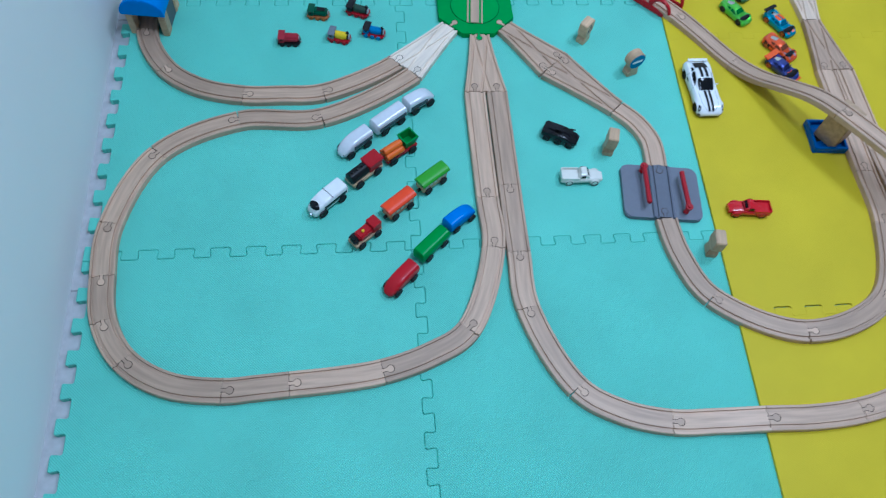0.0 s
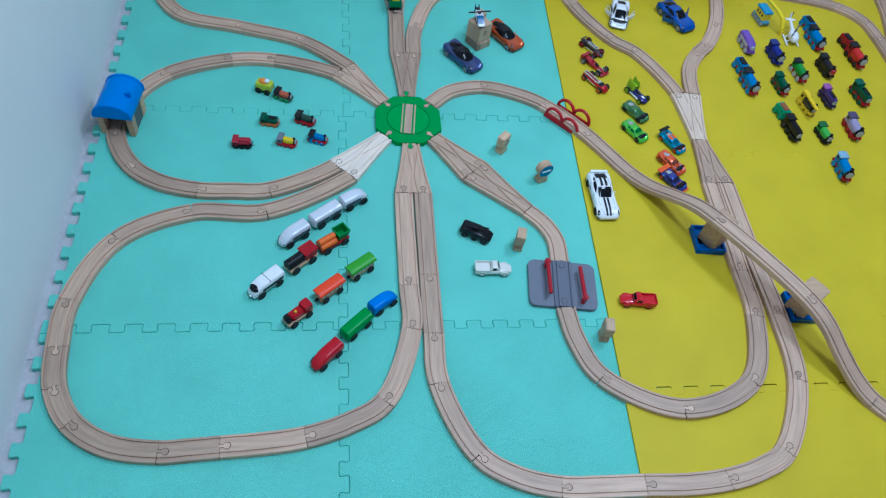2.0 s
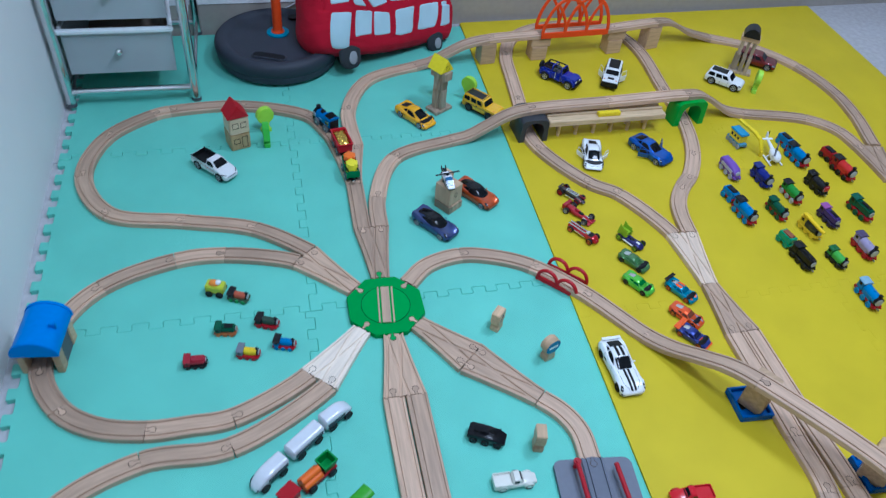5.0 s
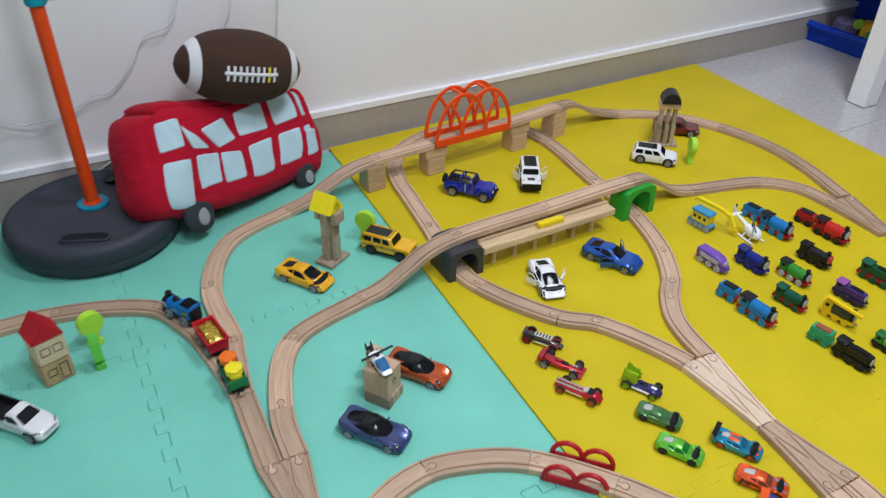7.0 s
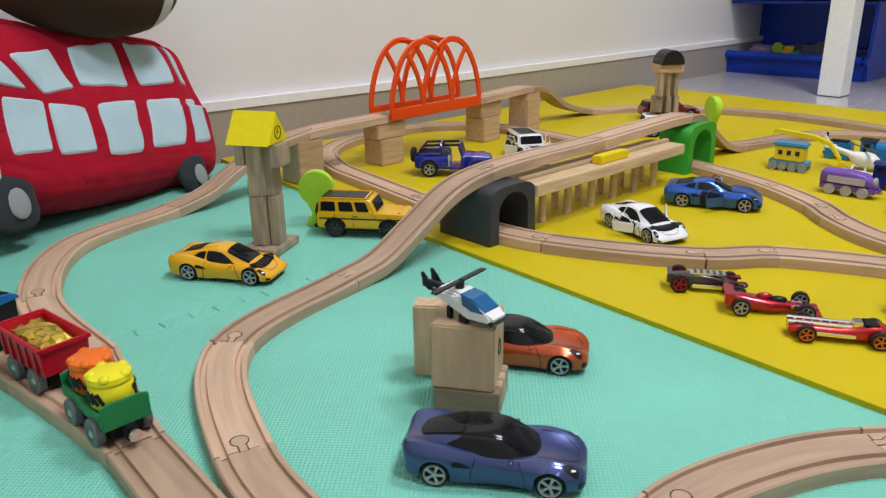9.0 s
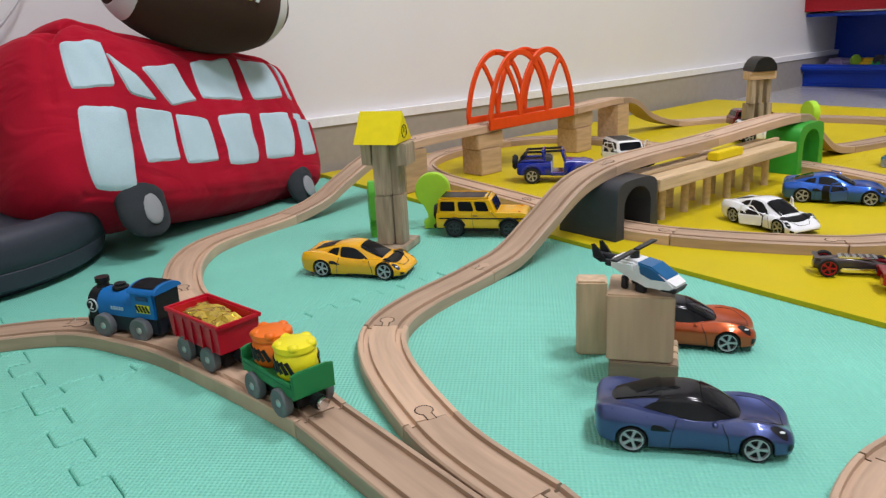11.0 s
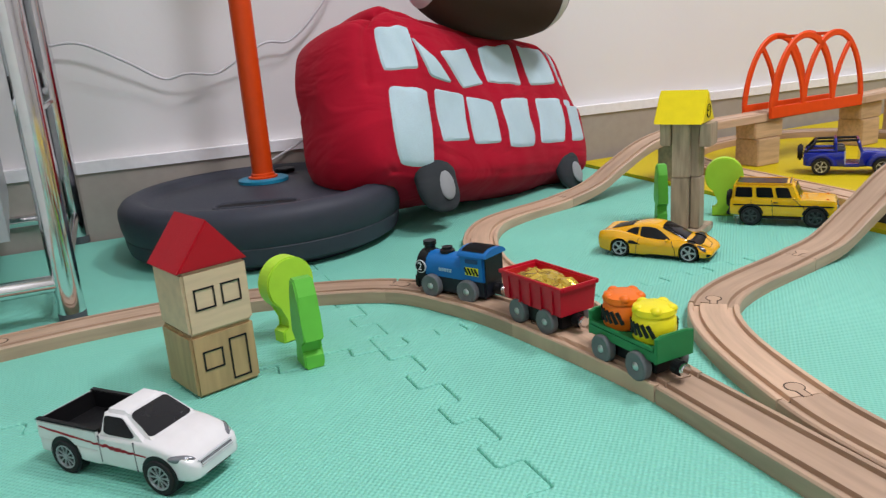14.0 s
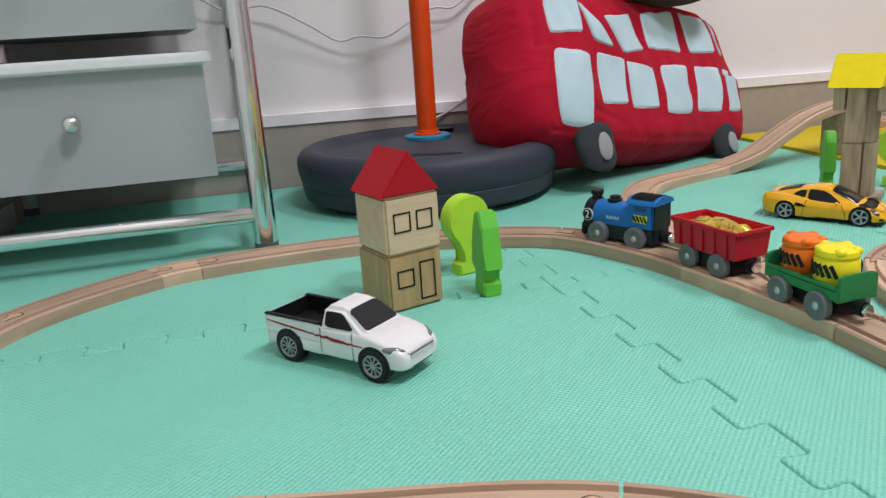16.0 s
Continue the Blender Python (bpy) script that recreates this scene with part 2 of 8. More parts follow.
structure("floor", box(1.2, -0.6, FLOOR_Z - 0.1, 7.2, 6.4, 0.0985), plastic((0.3, 0.3, 0.3), 0.8), "pale grey polished stone tile floor", "floor")
structure("ceiling", box(1.2, -0.6, 2.7, 7.2, 6.4, 0.1), PAINT, "plain white painted ceiling", "ceiling")
structure("wall_back", box(1.6, 0.06, -0.1, 6.4, 0.12, 2.8, m=WALL_M), PAINT, "white painted plaster wall behind the toys", "wall")
structure("wall_left", box(-0.775, -1.25, -0.1, 0.12, 5.0, 2.8), PAINT, "white painted wall beside the foam mat", "wall")
structure("wall_right", box(4.66, -0.6, -0.1, 0.12, 6.4, 2.8), PAINT, "white painted side wall", "wall")
structure("wall_front", box(1.9, -3.7, -0.1, 5.4, 0.12, 2.8), PAINT, "white painted wall behind the camera", "wall")
skirting = structure("baseboard", box(1.6, -0.0065, FLOOR_Z, 5.2, 0.003, 0.095, m=WALL_M), DARK_GAP, "grey stone skirting tiles under white sealant", "skirting")
for k in range(9):
    part("skirting_tile", box(-0.5 + 0.6 * k - 0.15, -0.007, FLOOR_Z, 0.6, 0.012, 0.093, 0.0, m=WALL_M), SKIRT, skirting)
bm = bmesh.new()
for k in range(9):
    box(-0.5 + 0.6 * k - 0.15, -0.008, FLOOR_Z + 0.0935, 0.6, 0.016, 0.016, 0.0, bm=bm, m=WALL_M)
part("sealant", bm, WHITE_TRIM, skirting, "white sealant strip")
for ob in (skirting, *skirting.children):          # the tile line climbs a little towards the west
    for v in ob.data.vertices:
        if v.co.z > 0.04:
            v.co.z += max(-0.002, min(0.014, 0.011 * (0.8 - v.co.x) / 1.1))


def on_yellow(x, y):
    """Whether a place lies on the yellow mat."""
    return x > 0.404 + 0.036 * y


def ground(x, y):
    return LIP if on_yellow(x, y) else 0.0


# ---- foam mats ----
def teeth(a, b, side, margin=(0.0155, 0.0055), pitch=0.0555, depth=0.0175):
    """Rounded dovetail teeth along a seam from a to b."""
    a, b = Vector(a), Vector(b)
    d = (b - a).normalized()
    n = Vector((-d.y, d.x)) * side
    room = (b - a).length - sum(margin)
    count = max(1, round(room / pitch))
    step = room / count
    corners = []
    for i in range(count):
        for f, o in ((0.25, 0), (0.21, 1), (0.79, 1), (0.75, 0)):
            corners.append(a + d * (margin[0] + step * (i + f)) + n * (depth * o))
    out = []
    for p, q, r in zip([a] + corners, corners, corners[1:] + [b]):
        e0, e1 = (p - q).normalized() * 0.0042, (r - q).normalized() * 0.0042
        for k in (0.0, 0.33, 0.67, 1.0):
            out.append((q + e0).lerp(q, k).lerp(q.lerp(q + e1, k), k))
    return out


def inset(pts, gap):
    """The closed outline pts (counter-clockwise) drawn in by gap."""
    out = []
    for p, q, r in zip(pts[-1:] + pts[:-1], pts, pts[1:] + pts[:1]):
        n = (q - p).normalized() + (r - q).normalized()
        n = Vector((-n.y, n.x)).normalized()
        out.append(q + n * gap)
    return out


def foam_tile(name, x0, x1, y0, y1, material, parent, gap, flat="", m=None, top=0.0, edge=0.0011, jog=(0.0, 0.0), phase=None, low={}, high={}):
    """One tile; flat names the straight edges among l, r, b, t; jog moves its side seams, phase their teeth; low and high shape its other seams."""
    more = dict(margin=phase, pitch=0.0587) if phase else {}
    bottom = [] if "b" in flat else teeth((x0, y0), (x1, y0), 1, **low)
    up = [] if "t" in flat else teeth((x0, y1), (x1, y1), 1, **high)[::-1]
    x0, x1 = x0 + jog[0], x1 + jog[1]
    right = [] if "r" in flat else teeth((x1, y0), (x1, y1), -1, **more)
    left = [] if "l" in flat else teeth((x0, y0), (x0, y1), -1, **more)[::-1]
    pts = []
    for corner, run_ in (((x0, y0), bottom), ((x1, y0), right), ((x1, y1), up), ((x0, y1), left)):
        pts.append(Vector(corner))
        pts += run_
    outer, inner = inset(pts, gap), inset(pts, gap + edge)
    mid = inset(pts, gap + edge * 0.35)
    place = m or (lambda p: p)
    bm = bmesh.new()
    rings = [[bm.verts.new(place(Vector((p.x, p.y, z + top)))) for p in ring] for ring, z in ((outer, -0.0118), (outer, -edge), (mid, -edge * 0.35), (inner, 0.0))]
    n = len(pts)
    for lo, hi in zip(rings, rings[1:]):
        for i in range(n):
            bm.faces.new((lo[i], lo[(i + 1) % n], hi[(i + 1) % n], hi[i]))
    bm.faces.new(rings[-1])
    bm.faces.new(rings[0][::-1])
    bm.normal_update()
    bmesh.ops.triangulate(bm, faces=[f for f in bm.faces if len(f.verts) > 4])
    return part(name, bm, material, parent)


teal_mat = tagged(new("teal_mat"), "teal interlocking foam floor mat with dimpled surface", "play mat", kind="structure")
XS, YS = (-0.70, -0.1525, 0.62), (-1.68, -1.120, -0.5635, 0.016, 0.587, 1.175)


for i in range(2):
    for j in range(5):
        flat = ("r" if i == 1 else "") + ("b" if j == 0 else "") + ("t" if j == 4 else "")
        jog = 0.003 if j > 2 else -0.008      # the northern seam lies a little further east
        foam_tile("foam_tile", XS[i], XS[i + 1], YS[j], YS[j + 1], TEAL_WOVEN if (i, j) == (1, 1) else TEAL, teal_mat, 0.0002, flat, None, -0.0005 * ((i + j) % 2), 0.0016, (0.0, jog) if i == 0 else (jog, 0.0), (0.033, 0.0097) if j == 3 else None)
yellow_mat = tagged(new("yellow_mat"), "yellow interlocking foam mat lapped over the teal one", "play mat", kind="structure")
YXS, YYS = (0.0, 0.61, 1.22, 1.335), (-1.93, -1.318, -0.7185, -0.090, 0.522, 1.189)


LOOSE = (0.0544, 0.0055)      # the teeth of one seam have shrunk, so that their tips gape


def yellow_place(p):
    """The yellow mat's seams run straight across; its last row is cut to the wall's slant."""
    k = max(0.0, min(1.0, (p.y - 0.522) / 0.667))
    return Vector((0.404 + p.x + 0.036 * p.y, p.y + 0.031 * k * p.x, p.z))



for i in range(3):
    for j in range(5):
        flat = ("l" if i == 0 else "") + ("r" if i == 2 else "") + ("b" if j == 0 else "") + ("t" if j == 4 else "")
        foam_tile("foam_tile", YXS[i], YXS[i + 1], YYS[j], YYS[j + 1], YELLOW, yellow_mat, 0.00006, flat, yellow_place, LIP, 0.0004,
                  low=dict(margin=LOOSE) if j == 2 else {}, high=dict(margin=LOOSE, depth=0.0153) if j == 1 else {})

# stone floor tiles
floor_ob = bpy.data.objects["floor"]
tile_bm = box(0, 0, -0.006, 0.5975, 0.5975, 0.006, 0.0008, seg=1)
tile_ob = part("stone_tile", tile_bm, FLOOR, floor_ob)
tile_ob.matrix_basis = WALL_M @ Matrix.Translation((2.62, -0.3, FLOOR_Z))
for i in range(-5, 5):
    for j in range(-6, 3):
        if (i, j) != (2, 0) and -0.45 + 0.6 * i > -3.6:
            o = new("stone_tile", tile_ob.data)
            o.parent = floor_ob
            o.matrix_basis = WALL_M @ Matrix.Translation((1.42 + 0.6 * i, -0.3 + 0.6 * j, FLOOR_Z))


# ---- wooden railway ----
PROFILE = [(-0.020, -0.012), (-0.020, -0.0012), (-0.0188, 0), (-0.0157, 0), (-0.0152, -0.0030), (-0.0110, -0.0030), (-0.0105, 0),
           (0.0105, 0), (0.0110, -0.0030), (0.0152, -0.0030), (0.0157, 0), (0.0188, 0), (0.020, -0.0012), (0.020, -0.012)]


def side_of(d):
    return Vector((d.y, -d.x, 0)).normalized()


def ribbon(pts, sides, profile=None):
    """Track body along pts (top centre), with grain coordinates."""
    profile = profile or PROFILE
    bm = bmesh.new()
    uv = bm.loops.layers.uv.new("UVMap")
    rows, run_len = [], [0.0]
    for i, p in enumerate(pts):
        rows.append([bm.verts.new(p + sides[i] * u + Vector((0, 0, z))) for u, z in profile])
        if i:
            run_len.append(run_len[-1] + (pts[i] - pts[i - 1]).length)
    n = len(profile)
    for i in range(len(rows) - 1):
        for k in range(n):
            q = (k + 1) % n
            f = bm.faces.new((rows[i][k], rows[i + 1][k], rows[i + 1][q], rows[i][q]))
            for lp, (s, w) in zip(f.loops, ((i, k), (i + 1, k), (i + 1, q), (i, q))):
                lp[uv].uv = (run_len[s], profile[w][0] + profile[w][1] * 0.7 if q else profile[k][0])
    bm.faces.new(rows[0])
    bm.faces.new(rows[-1][::-1])
    bmesh.ops.recalc_face_normals(bm, faces=bm.faces)
    return bm


def peg_outline(r, neck, reach, steps=14):
    """Keyhole peg that points along +x."""
    pts = [(-0.001, -neck), (reach - r * 0.8, -neck)]
    a0 = math.atan2(-neck, -r * 0.8)
    for i in range(steps + 1):
        a = a0 + (2 * math.pi - 2 * (math.pi - abs(a0))) * i / steps
        pts.append((reach + r * math.cos(a), r * math.sin(a)))
    pts += [(reach - r * 0.8, neck), (-0.001, neck)]
    return pts


def add_peg(parent, p, d, material=None):
    """The dog-bone peg of a joint at p, which reaches along d."""
    turn = Matrix.Translation(p) @ d.to_track_quat("X", "Z").to_matrix().to_4x4()
    part("peg_slot", prism(peg_outline(0.0066, 0.0034, 0.0125), 0.00035, turn @ Matrix.Translation((0, 0, -0.0002))), DARK_GAP, parent, "dark gap round the joint peg")
    part("peg", prism(peg_outline(0.0056, 0.0024, 0.0122), 0.0006, turn @ Matrix.Translation((0, 0, -0.0003))), material or TRACK, parent)


def run(points, start=None, end=None, material=None, group="wooden railway", what="beech"):
    """Track pieces through points; (x, y) or (x, y, z) is a joint, ('v', x, y, z) a place between joints."""
    ps, joints = [], []
    for p in points:
        if p[0] == "v":
            p = p[1:]
        else:
            joints.append(len(ps))
        x, y = p[:2]
        z = p[2] if len(p) > 2 else ground(x, y) + 0.012
        ps.append(Vector((x, y, z)))
    step = 0.05
    g0 = ps[0] - Vector((*start, 0)).normalized() * step if start else None
    g1 = ps[-1] + Vector((*end, 0)).normalized() * step if end else None
    full = ([g0] if g0 else []) + ps + ([g1] if g1 else [])
    k = 10
    curve = [Vector(c) for c in spline(full, k)]
    off = k if g0 else 0
    for a, b in zip(joints, joints[1:]):
        seg = curve[off + a * k: off + b * k + 1]
        dirs = [(seg[min(i + 1, len(seg) - 1)] - seg[max(i - 1, 0)]).normalized() for i in range(len(seg))]
        seg[0], seg[-1] = seg[0] + dirs[0] * 0.0004, seg[-1] - dirs[-1] * 0.0004
        mid = seg[len(seg) // 2].copy()
        turned = math.degrees(dirs[0].to_2d().angle(dirs[-1].to_2d(), 0))
        rise = abs(seg[-1].z - seg[0].z)
        kind = "ramp" if rise > 0.03 else "bridge deck" if mid.z > 0.05 else "curved" if turned > 8 else "straight"
        name = {"ramp": "track_ramp", "bridge deck": "track_deck", "curved": "curved_track", "straight": "straight_track"}[kind]
        label = {"ramp": "beech toy railway track rising in a ramp", "bridge deck": "raised beech toy railway track on supports",
                 "curved": "curved grooved beech toy railway track", "straight": "straight grooved beech toy railway track"}[kind]
        bm = ribbon([p - mid for p in seg], [side_of(d) for d in dirs])
        ob = part(name, bm, material or TRACK, None, "", True)
        ob.location = mid
        tagged(ob, label, "toy track", group)
        if not (end and b == joints[-1]):
            add_peg(ob, seg[-1] - mid, dirs[-1])


def switch(narrow, wide, half=0.020, material=None, label="forked beech railway switch with crossing grooves"):
    """A symmetric fork from one narrow end to two outlets side by side."""
    zn, zw = ground(*narrow) + 0.012, ground(*wide) + 0.012
    a, b = Vector((*narrow, zn)), Vector((*wide, zw))
    mid = (a + b) / 2
    d = (b - a).normalized()
    s = side_of(d)
    cols, rows = 81, 34
    bm = bmesh.new()
    uv = bm.loops.layers.uv.new("UVMap")
    grid = []
    length = (b - a).length
    for i in range(rows + 1):
        f = i / rows
        c = half * f ** 1.25
        w = 0.020 + c
        row = [(-w, -0.012)]
        for k in range(cols + 1):
            u = -w + 2 * w * k / cols
            g = min(abs(abs(u - c) - 0.0131), abs(abs(u + c) - 0.0131))
            z = -0.0030 * max(0.0, min(1.0, (0.0027 - g) / 0.0007))
            if k in (0, cols):
                z = -0.0012
            row.append((u, z))
        row.append((w, -0.012))
        base = a.lerp(b, f) - mid + d * (0.0004 if i == 0 else -0.0004 if i == rows else 0)
        grid.append([(bm.verts.new(base + s * u + Vector((0, 0, z))), (f * length, u)) for u, z in row])
    for i in range(rows):
        for k in range(len(grid[0])):
            q = (k + 1) % len(grid[0])
            four = (grid[i][k], grid[i + 1][k], grid[i + 1][q], grid[i][q])
            f = bm.faces.new([v for v, _ in four])
            for lp, (_, w) in zip(f.loops, four):
                lp[uv].uv = w
    bm.faces.new([v for v, _ in grid[0]])
    bm.faces.new([v for v, _ in grid[-1]][::-1])
    bmesh.ops.recalc_face_normals(bm, faces=bm.faces)
    ob = part("track_switch", bm, material or TRACK, None)
    ob.location = mid
    tagged(ob, label, "toy track", "wooden railway")
    for e in (-1, 1):
        add_peg(ob, b - mid + s * (half * e), -d, material)
    return b - s * half, b + s * half


# forks round the turntable and on the yellow mat
switch((0.006, -0.0785), (0.003, -0.227), 0.0215)
switch((-0.053, -0.056), (-0.1505, -0.1635), 0.0225, TRACK_WHITE, "pale forked railway switch beside the turntable")
switch((-0.053, 0.056), (-0.1485, 0.1685), 0.0205)
switch((0.006, 0.0785), (0.0105, 0.239), 0.0205)
switch((-0.0065, 0.402), (-0.0055, 0.553), 0.0230)
switch((0.060, -0.056), (0.1475, -0.1585), 0.0215)
switch((0.2545, -0.271), (0.1480, -0.1590), 0.0215)
switch((0.7245, -0.047), (0.7345, 0.118), 0.0215, TRACK_PALE)
switch((0.7245, -0.0478), (0.7300, -0.187), 0.0205)
switch((1.412, 0.235), (1.440, 0.385), 0.026)

# big loop beside the wall
run([(-0.134, -0.180), (-0.311, -0.2805), (-0.461, -0.2845), (-0.597, -0.355), (-0.660, -0.498), (-0.661, -0.597), (-0.649, -0.676),
     (-0.610, -0.742), ("v", -0.545, -0.784), (-0.461, -0.799), ("v", -0.410, -0.797), (-0.361, -0.794), ("v", -0.290, -0.790), (-0.218, -0.781), ("v", -0.142, -0.757), (-0.078, -0.718), (-0.0205, -0.569), (-0.0200, -0.468), (-0.0185, -0.228)],
    (-0.6, -0.7), (0.05, 1))
# loop to the south
run([(0.0245, -0.228), (0.0225, -0.443), (0.0220, -0.580), (0.0245, -0.685), (0.085, -0.824), ("v", 0.147, -0.866), (0.223, -0.887), ("v", 0.298, -0.890), (0.374, -0.892), ("v", 0.453, -0.894), (0.531, -0.888), ("v", 0.600, -0.871),
     (0.660, -0.840), (0.738, -0.698), (0.751, -0.547), (0.748, -0.390), (0.7505, -0.188)], (0, -1), (0, 1))
# through the level crossing
run([(0.2555, -0.272), ("v", 0.2865, -0.308), ("v", 0.3045, -0.352), (0.3035, -0.411)], (0.69, -0.72), (-0.1, -1))
run([(0.2965, -0.524), ("v", 0.306, -0.600), (0.342, -0.679), (0.485, -0.751), (0.640, -0.698), (0.699, -0.551), (0.704, -0.437), (0.7095, -0.188)], (0, -1), (0.05, 1))
# inner loop through the shed
run([(-0.164, 0.154), (-0.315, 0.1975), (-0.418, 0.1945), (-0.561, 0.135), (-0.627, 0.050), (-0.647, -0.058), (-0.603, -0.155), ("v", -0.540, -0.202), (-0.455, -0.224), ("v", -0.385, -0.2250), (-0.308, -0.221), (-0.167, -0.1485)],
    (-0.67, 0.74), (0.6, 0.75))
# loop round the house
run([(-0.134, 0.183), (-0.2485, 0.2725), (-0.401, 0.3175), (-0.563, 0.363), (-0.632, 0.505), (-0.593, 0.659), (-0.487, 0.747), (-0.446, 0.761), (-0.268, 0.769), (-0.094, 0.705), ("v", -0.050, 0.630), (-0.0285, 0.554)],
    (-0.67, 0.74), (0.1, -1))
# straight between the northern forks
run([(-0.010, 0.240), (-0.0065, 0.401)], (0, 1), (0, 1))
# over the viaduct
run([(0.031, 0.240), (0.0415, 0.344), (0.110, 0.495), (0.265, 0.551), ("v", 0.316, 0.558, 0.019), ("v", 0.368, 0.562, 0.045), ("v", 0.423, 0.565, 0.074), (0.481, 0.568, 0.086),
     (0.705, 0.575, 0.090), (0.944, 0.582, 0.094), ("v", 1.002, 0.591, 0.084), ("v", 1.054, 0.596, 0.054), ("v", 1.104, 0.592, 0.025), (1.153, 0.582), (1.334, 0.534), (1.400, 0.470), (1.4140, 0.387)],
    (0, 1), (0.03, -1))
# over the orange bridge
run([(0.0175, 0.553), (0.020, 0.717), ("v", 0.096, 0.866), (0.245, 0.930), ("v", 0.300, 0.936, 0.024), ("v", 0.346, 0.940, 0.047), ("v", 0.398, 0.944, 0.070), (0.470, 0.948, 0.083),
     (0.630, 0.956, 0.088), (0.868, 0.969, 0.092), (1.037, 0.995, 0.093), ("v", 1.102, 1.011, 0.082), ("v", 1.176, 1.019, 0.044), (1.267, 1.012, 0.019), ("v", 1.380, 0.950), (1.478, 0.814),
     (1.515, 0.660), (1.504, 0.530), (1.4660, 0.389)], (0, 1), (-0.1, -1))
# oval under both bridges
run([(0.7130, 0.119), (0.6405, 0.276), (0.581, 0.328), (0.498, 0.477), ("v", 0.484, 0.565), (0.505, 0.710), ("v", 0.520, 0.835), (0.537, 0.955), ("v", 0.588, 1.062), (0.685, 1.125), (0.860, 1.135),
     ("v", 0.950, 1.076), (0.984, 0.965), (0.968, 0.735), (0.954, 0.556), (0.913, 0.418), (0.857, 0.323), (0.819, 0.285), ("v", 0.775, 0.218), (0.7560, 0.119)], (0, 1), (0, -1))
# past the red guards and over the blue supports
run([(0.061, 0.056), ("v", 0.112, 0.104), (0.194, 0.126), ("v", 0.275, 0.108), (0.3455, 0.070), (0.432, -0.030), (0.519, -0.160), ("v", 0.551, -0.209, 0.030), ("v", 0.581, -0.260, 0.060), ("v", 0.609, -0.312, 0.090), (0.637, -0.360, 0.102),
     (0.768, -0.559, 0.102), ("v", 0.799, -0.612, 0.088), ("v", 0.828, -0.660, 0.056), ("v", 0.855, -0.705, 0.030), (0.883, -0.746), ("v", 0.955, -0.815), (1.045, -0.862), (1.18, -0.88)], (0.7, 0.7), (1, 0))

# turntable
turntable = thing("turntable", pose(0.004, 0, 0), "green plastic railway turntable with a wooden centre track", "toy turntable", "wooden railway")
octagon = [(0.0835 * math.cos(radians(22.5 + 45 * i)), 0.0835 * math.sin(radians(22.5 + 45 * i))) for i in range(8)]
part("base_plate", prism(octagon, 0.012, None, 0.0008), plastic((0.015, 0.27, 0.035), 0.35), turntable, "green octagonal plate")
part("ring_gap", lathe([(0.0500, 0.0119), (0.0500, 0.0124), (0.0512, 0.0124), (0.0512, 0.0119)]), plastic((0.004, 0.07, 0.01), 0.6), turntable, "dark gap round the turning disc")
part("turning_disc", lathe([(0.001, 0.0118), (0.0490, 0.0118), (0.0496, 0.0126), (0.001, 0.0127)]), plastic((0.018, 0.30, 0.04), 0.35), turntable)
ang = radians(84)
bm = ribbon([Vector((math.cos(ang) * s, math.sin(ang) * s, 0.0146)) for s in (-0.0485, 0, 0.0485)], [side_of(Vector((math.cos(ang), math.sin(ang), 0)))] * 3,
            [(u * 0.82, z * (0.25 if z < -0.005 else 0.75)) for u, z in PROFILE])
part("centre_track", bm, TRACK, turntable, "beech turning track")
for i in range(8):
    d = Vector((math.cos(radians(45 * i)), math.sin(radians(45 * i)), 0))
    if i % 2:
        add_peg(turntable, d * 0.0775 + Vector((0, 0, 0.0122)), -d, TRACK)
    elif i in (2, 6):
        add_peg(turntable, d * 0.0770 + Vector((0, 0, 0.0122)), d, GREEN)


# ---- wooden buildings, bridges and signs ----
def flat_cut(outline, thick, m=None, bev=0.0012):
    """An outline in the x-z plane, cut from board of that thickness, centred on y = 0."""
    stand = Matrix.Rotation(radians(90), 4, "X")
    return prism(outline, thick, (m or Matrix()) @ stand @ Matrix.Translation((0, 0, -thick / 2)), bev)


def disc_outline(cx, cz, r, n=28, a0=0.0, a1=2 * math.pi):
    return [(cx + r * math.cos(a0 + (a1 - a0) * i / n), cz + r * math.sin(a0 + (a1 - a0) * i / n)) for i in range(n)]


def frame_bars(parent, x0, x1, z0, z1, y, t=0.0011, name="window_outline"):
    """A printed black rectangle on a face that looks to -y."""
    bm = bmesh.new()
    for cx, cz, sx, sz in (((x0 + x1) / 2, z0, x1 - x0 + t, t), ((x0 + x1) / 2, z1, x1 - x0 + t, t), (x0, (z0 + z1) / 2, t, z1 - z0), (x1, (z0 + z1) / 2, t, z1 - z0)):
        box(cx, y, cz - sz / 2, sx, 0.0004, sz, bm=bm)
    part(name, bm, BLACK, parent)


# engine shed
shed = thing("engine_shed", pose(-0.636, -0.020, 0, 0, 0, -7), "wooden toy engine shed with a blue barrel roof over the track", "toy shed")
ROOF_BLUE = plastic((0.008, 0.19, 0.62), 0.32)
for e in (-1, 1):
    for y in (-0.033, 0.033):
        part("side_wall", box(0.0305 * e, y, 0, 0.013, 0.022, 0.060, 0.0015), BLOCK, shed)
    part("wall_panel", box(0.0305 * e, 0, 0, 0.009, 0.0436, 0.050, 0.0008), GREY, shed, "grey inset panel")
arch = [(0.040 * math.cos(a), 0.062 + 0.031 * math.sin(a)) for a in np.linspace(0, math.pi, 24)]
roof = part("roof", flat_cut(arch + [(-0.040, 0.057), (0.040, 0.057)], 0.104, None, 0.0015), ROOF_BLUE, shed, "blue plastic barrel roof", True)
rim_line = [(0.0415 * math.cos(a), 0.062 + 0.0325 * math.sin(a)) for a in np.linspace(0, math.pi, 24)]
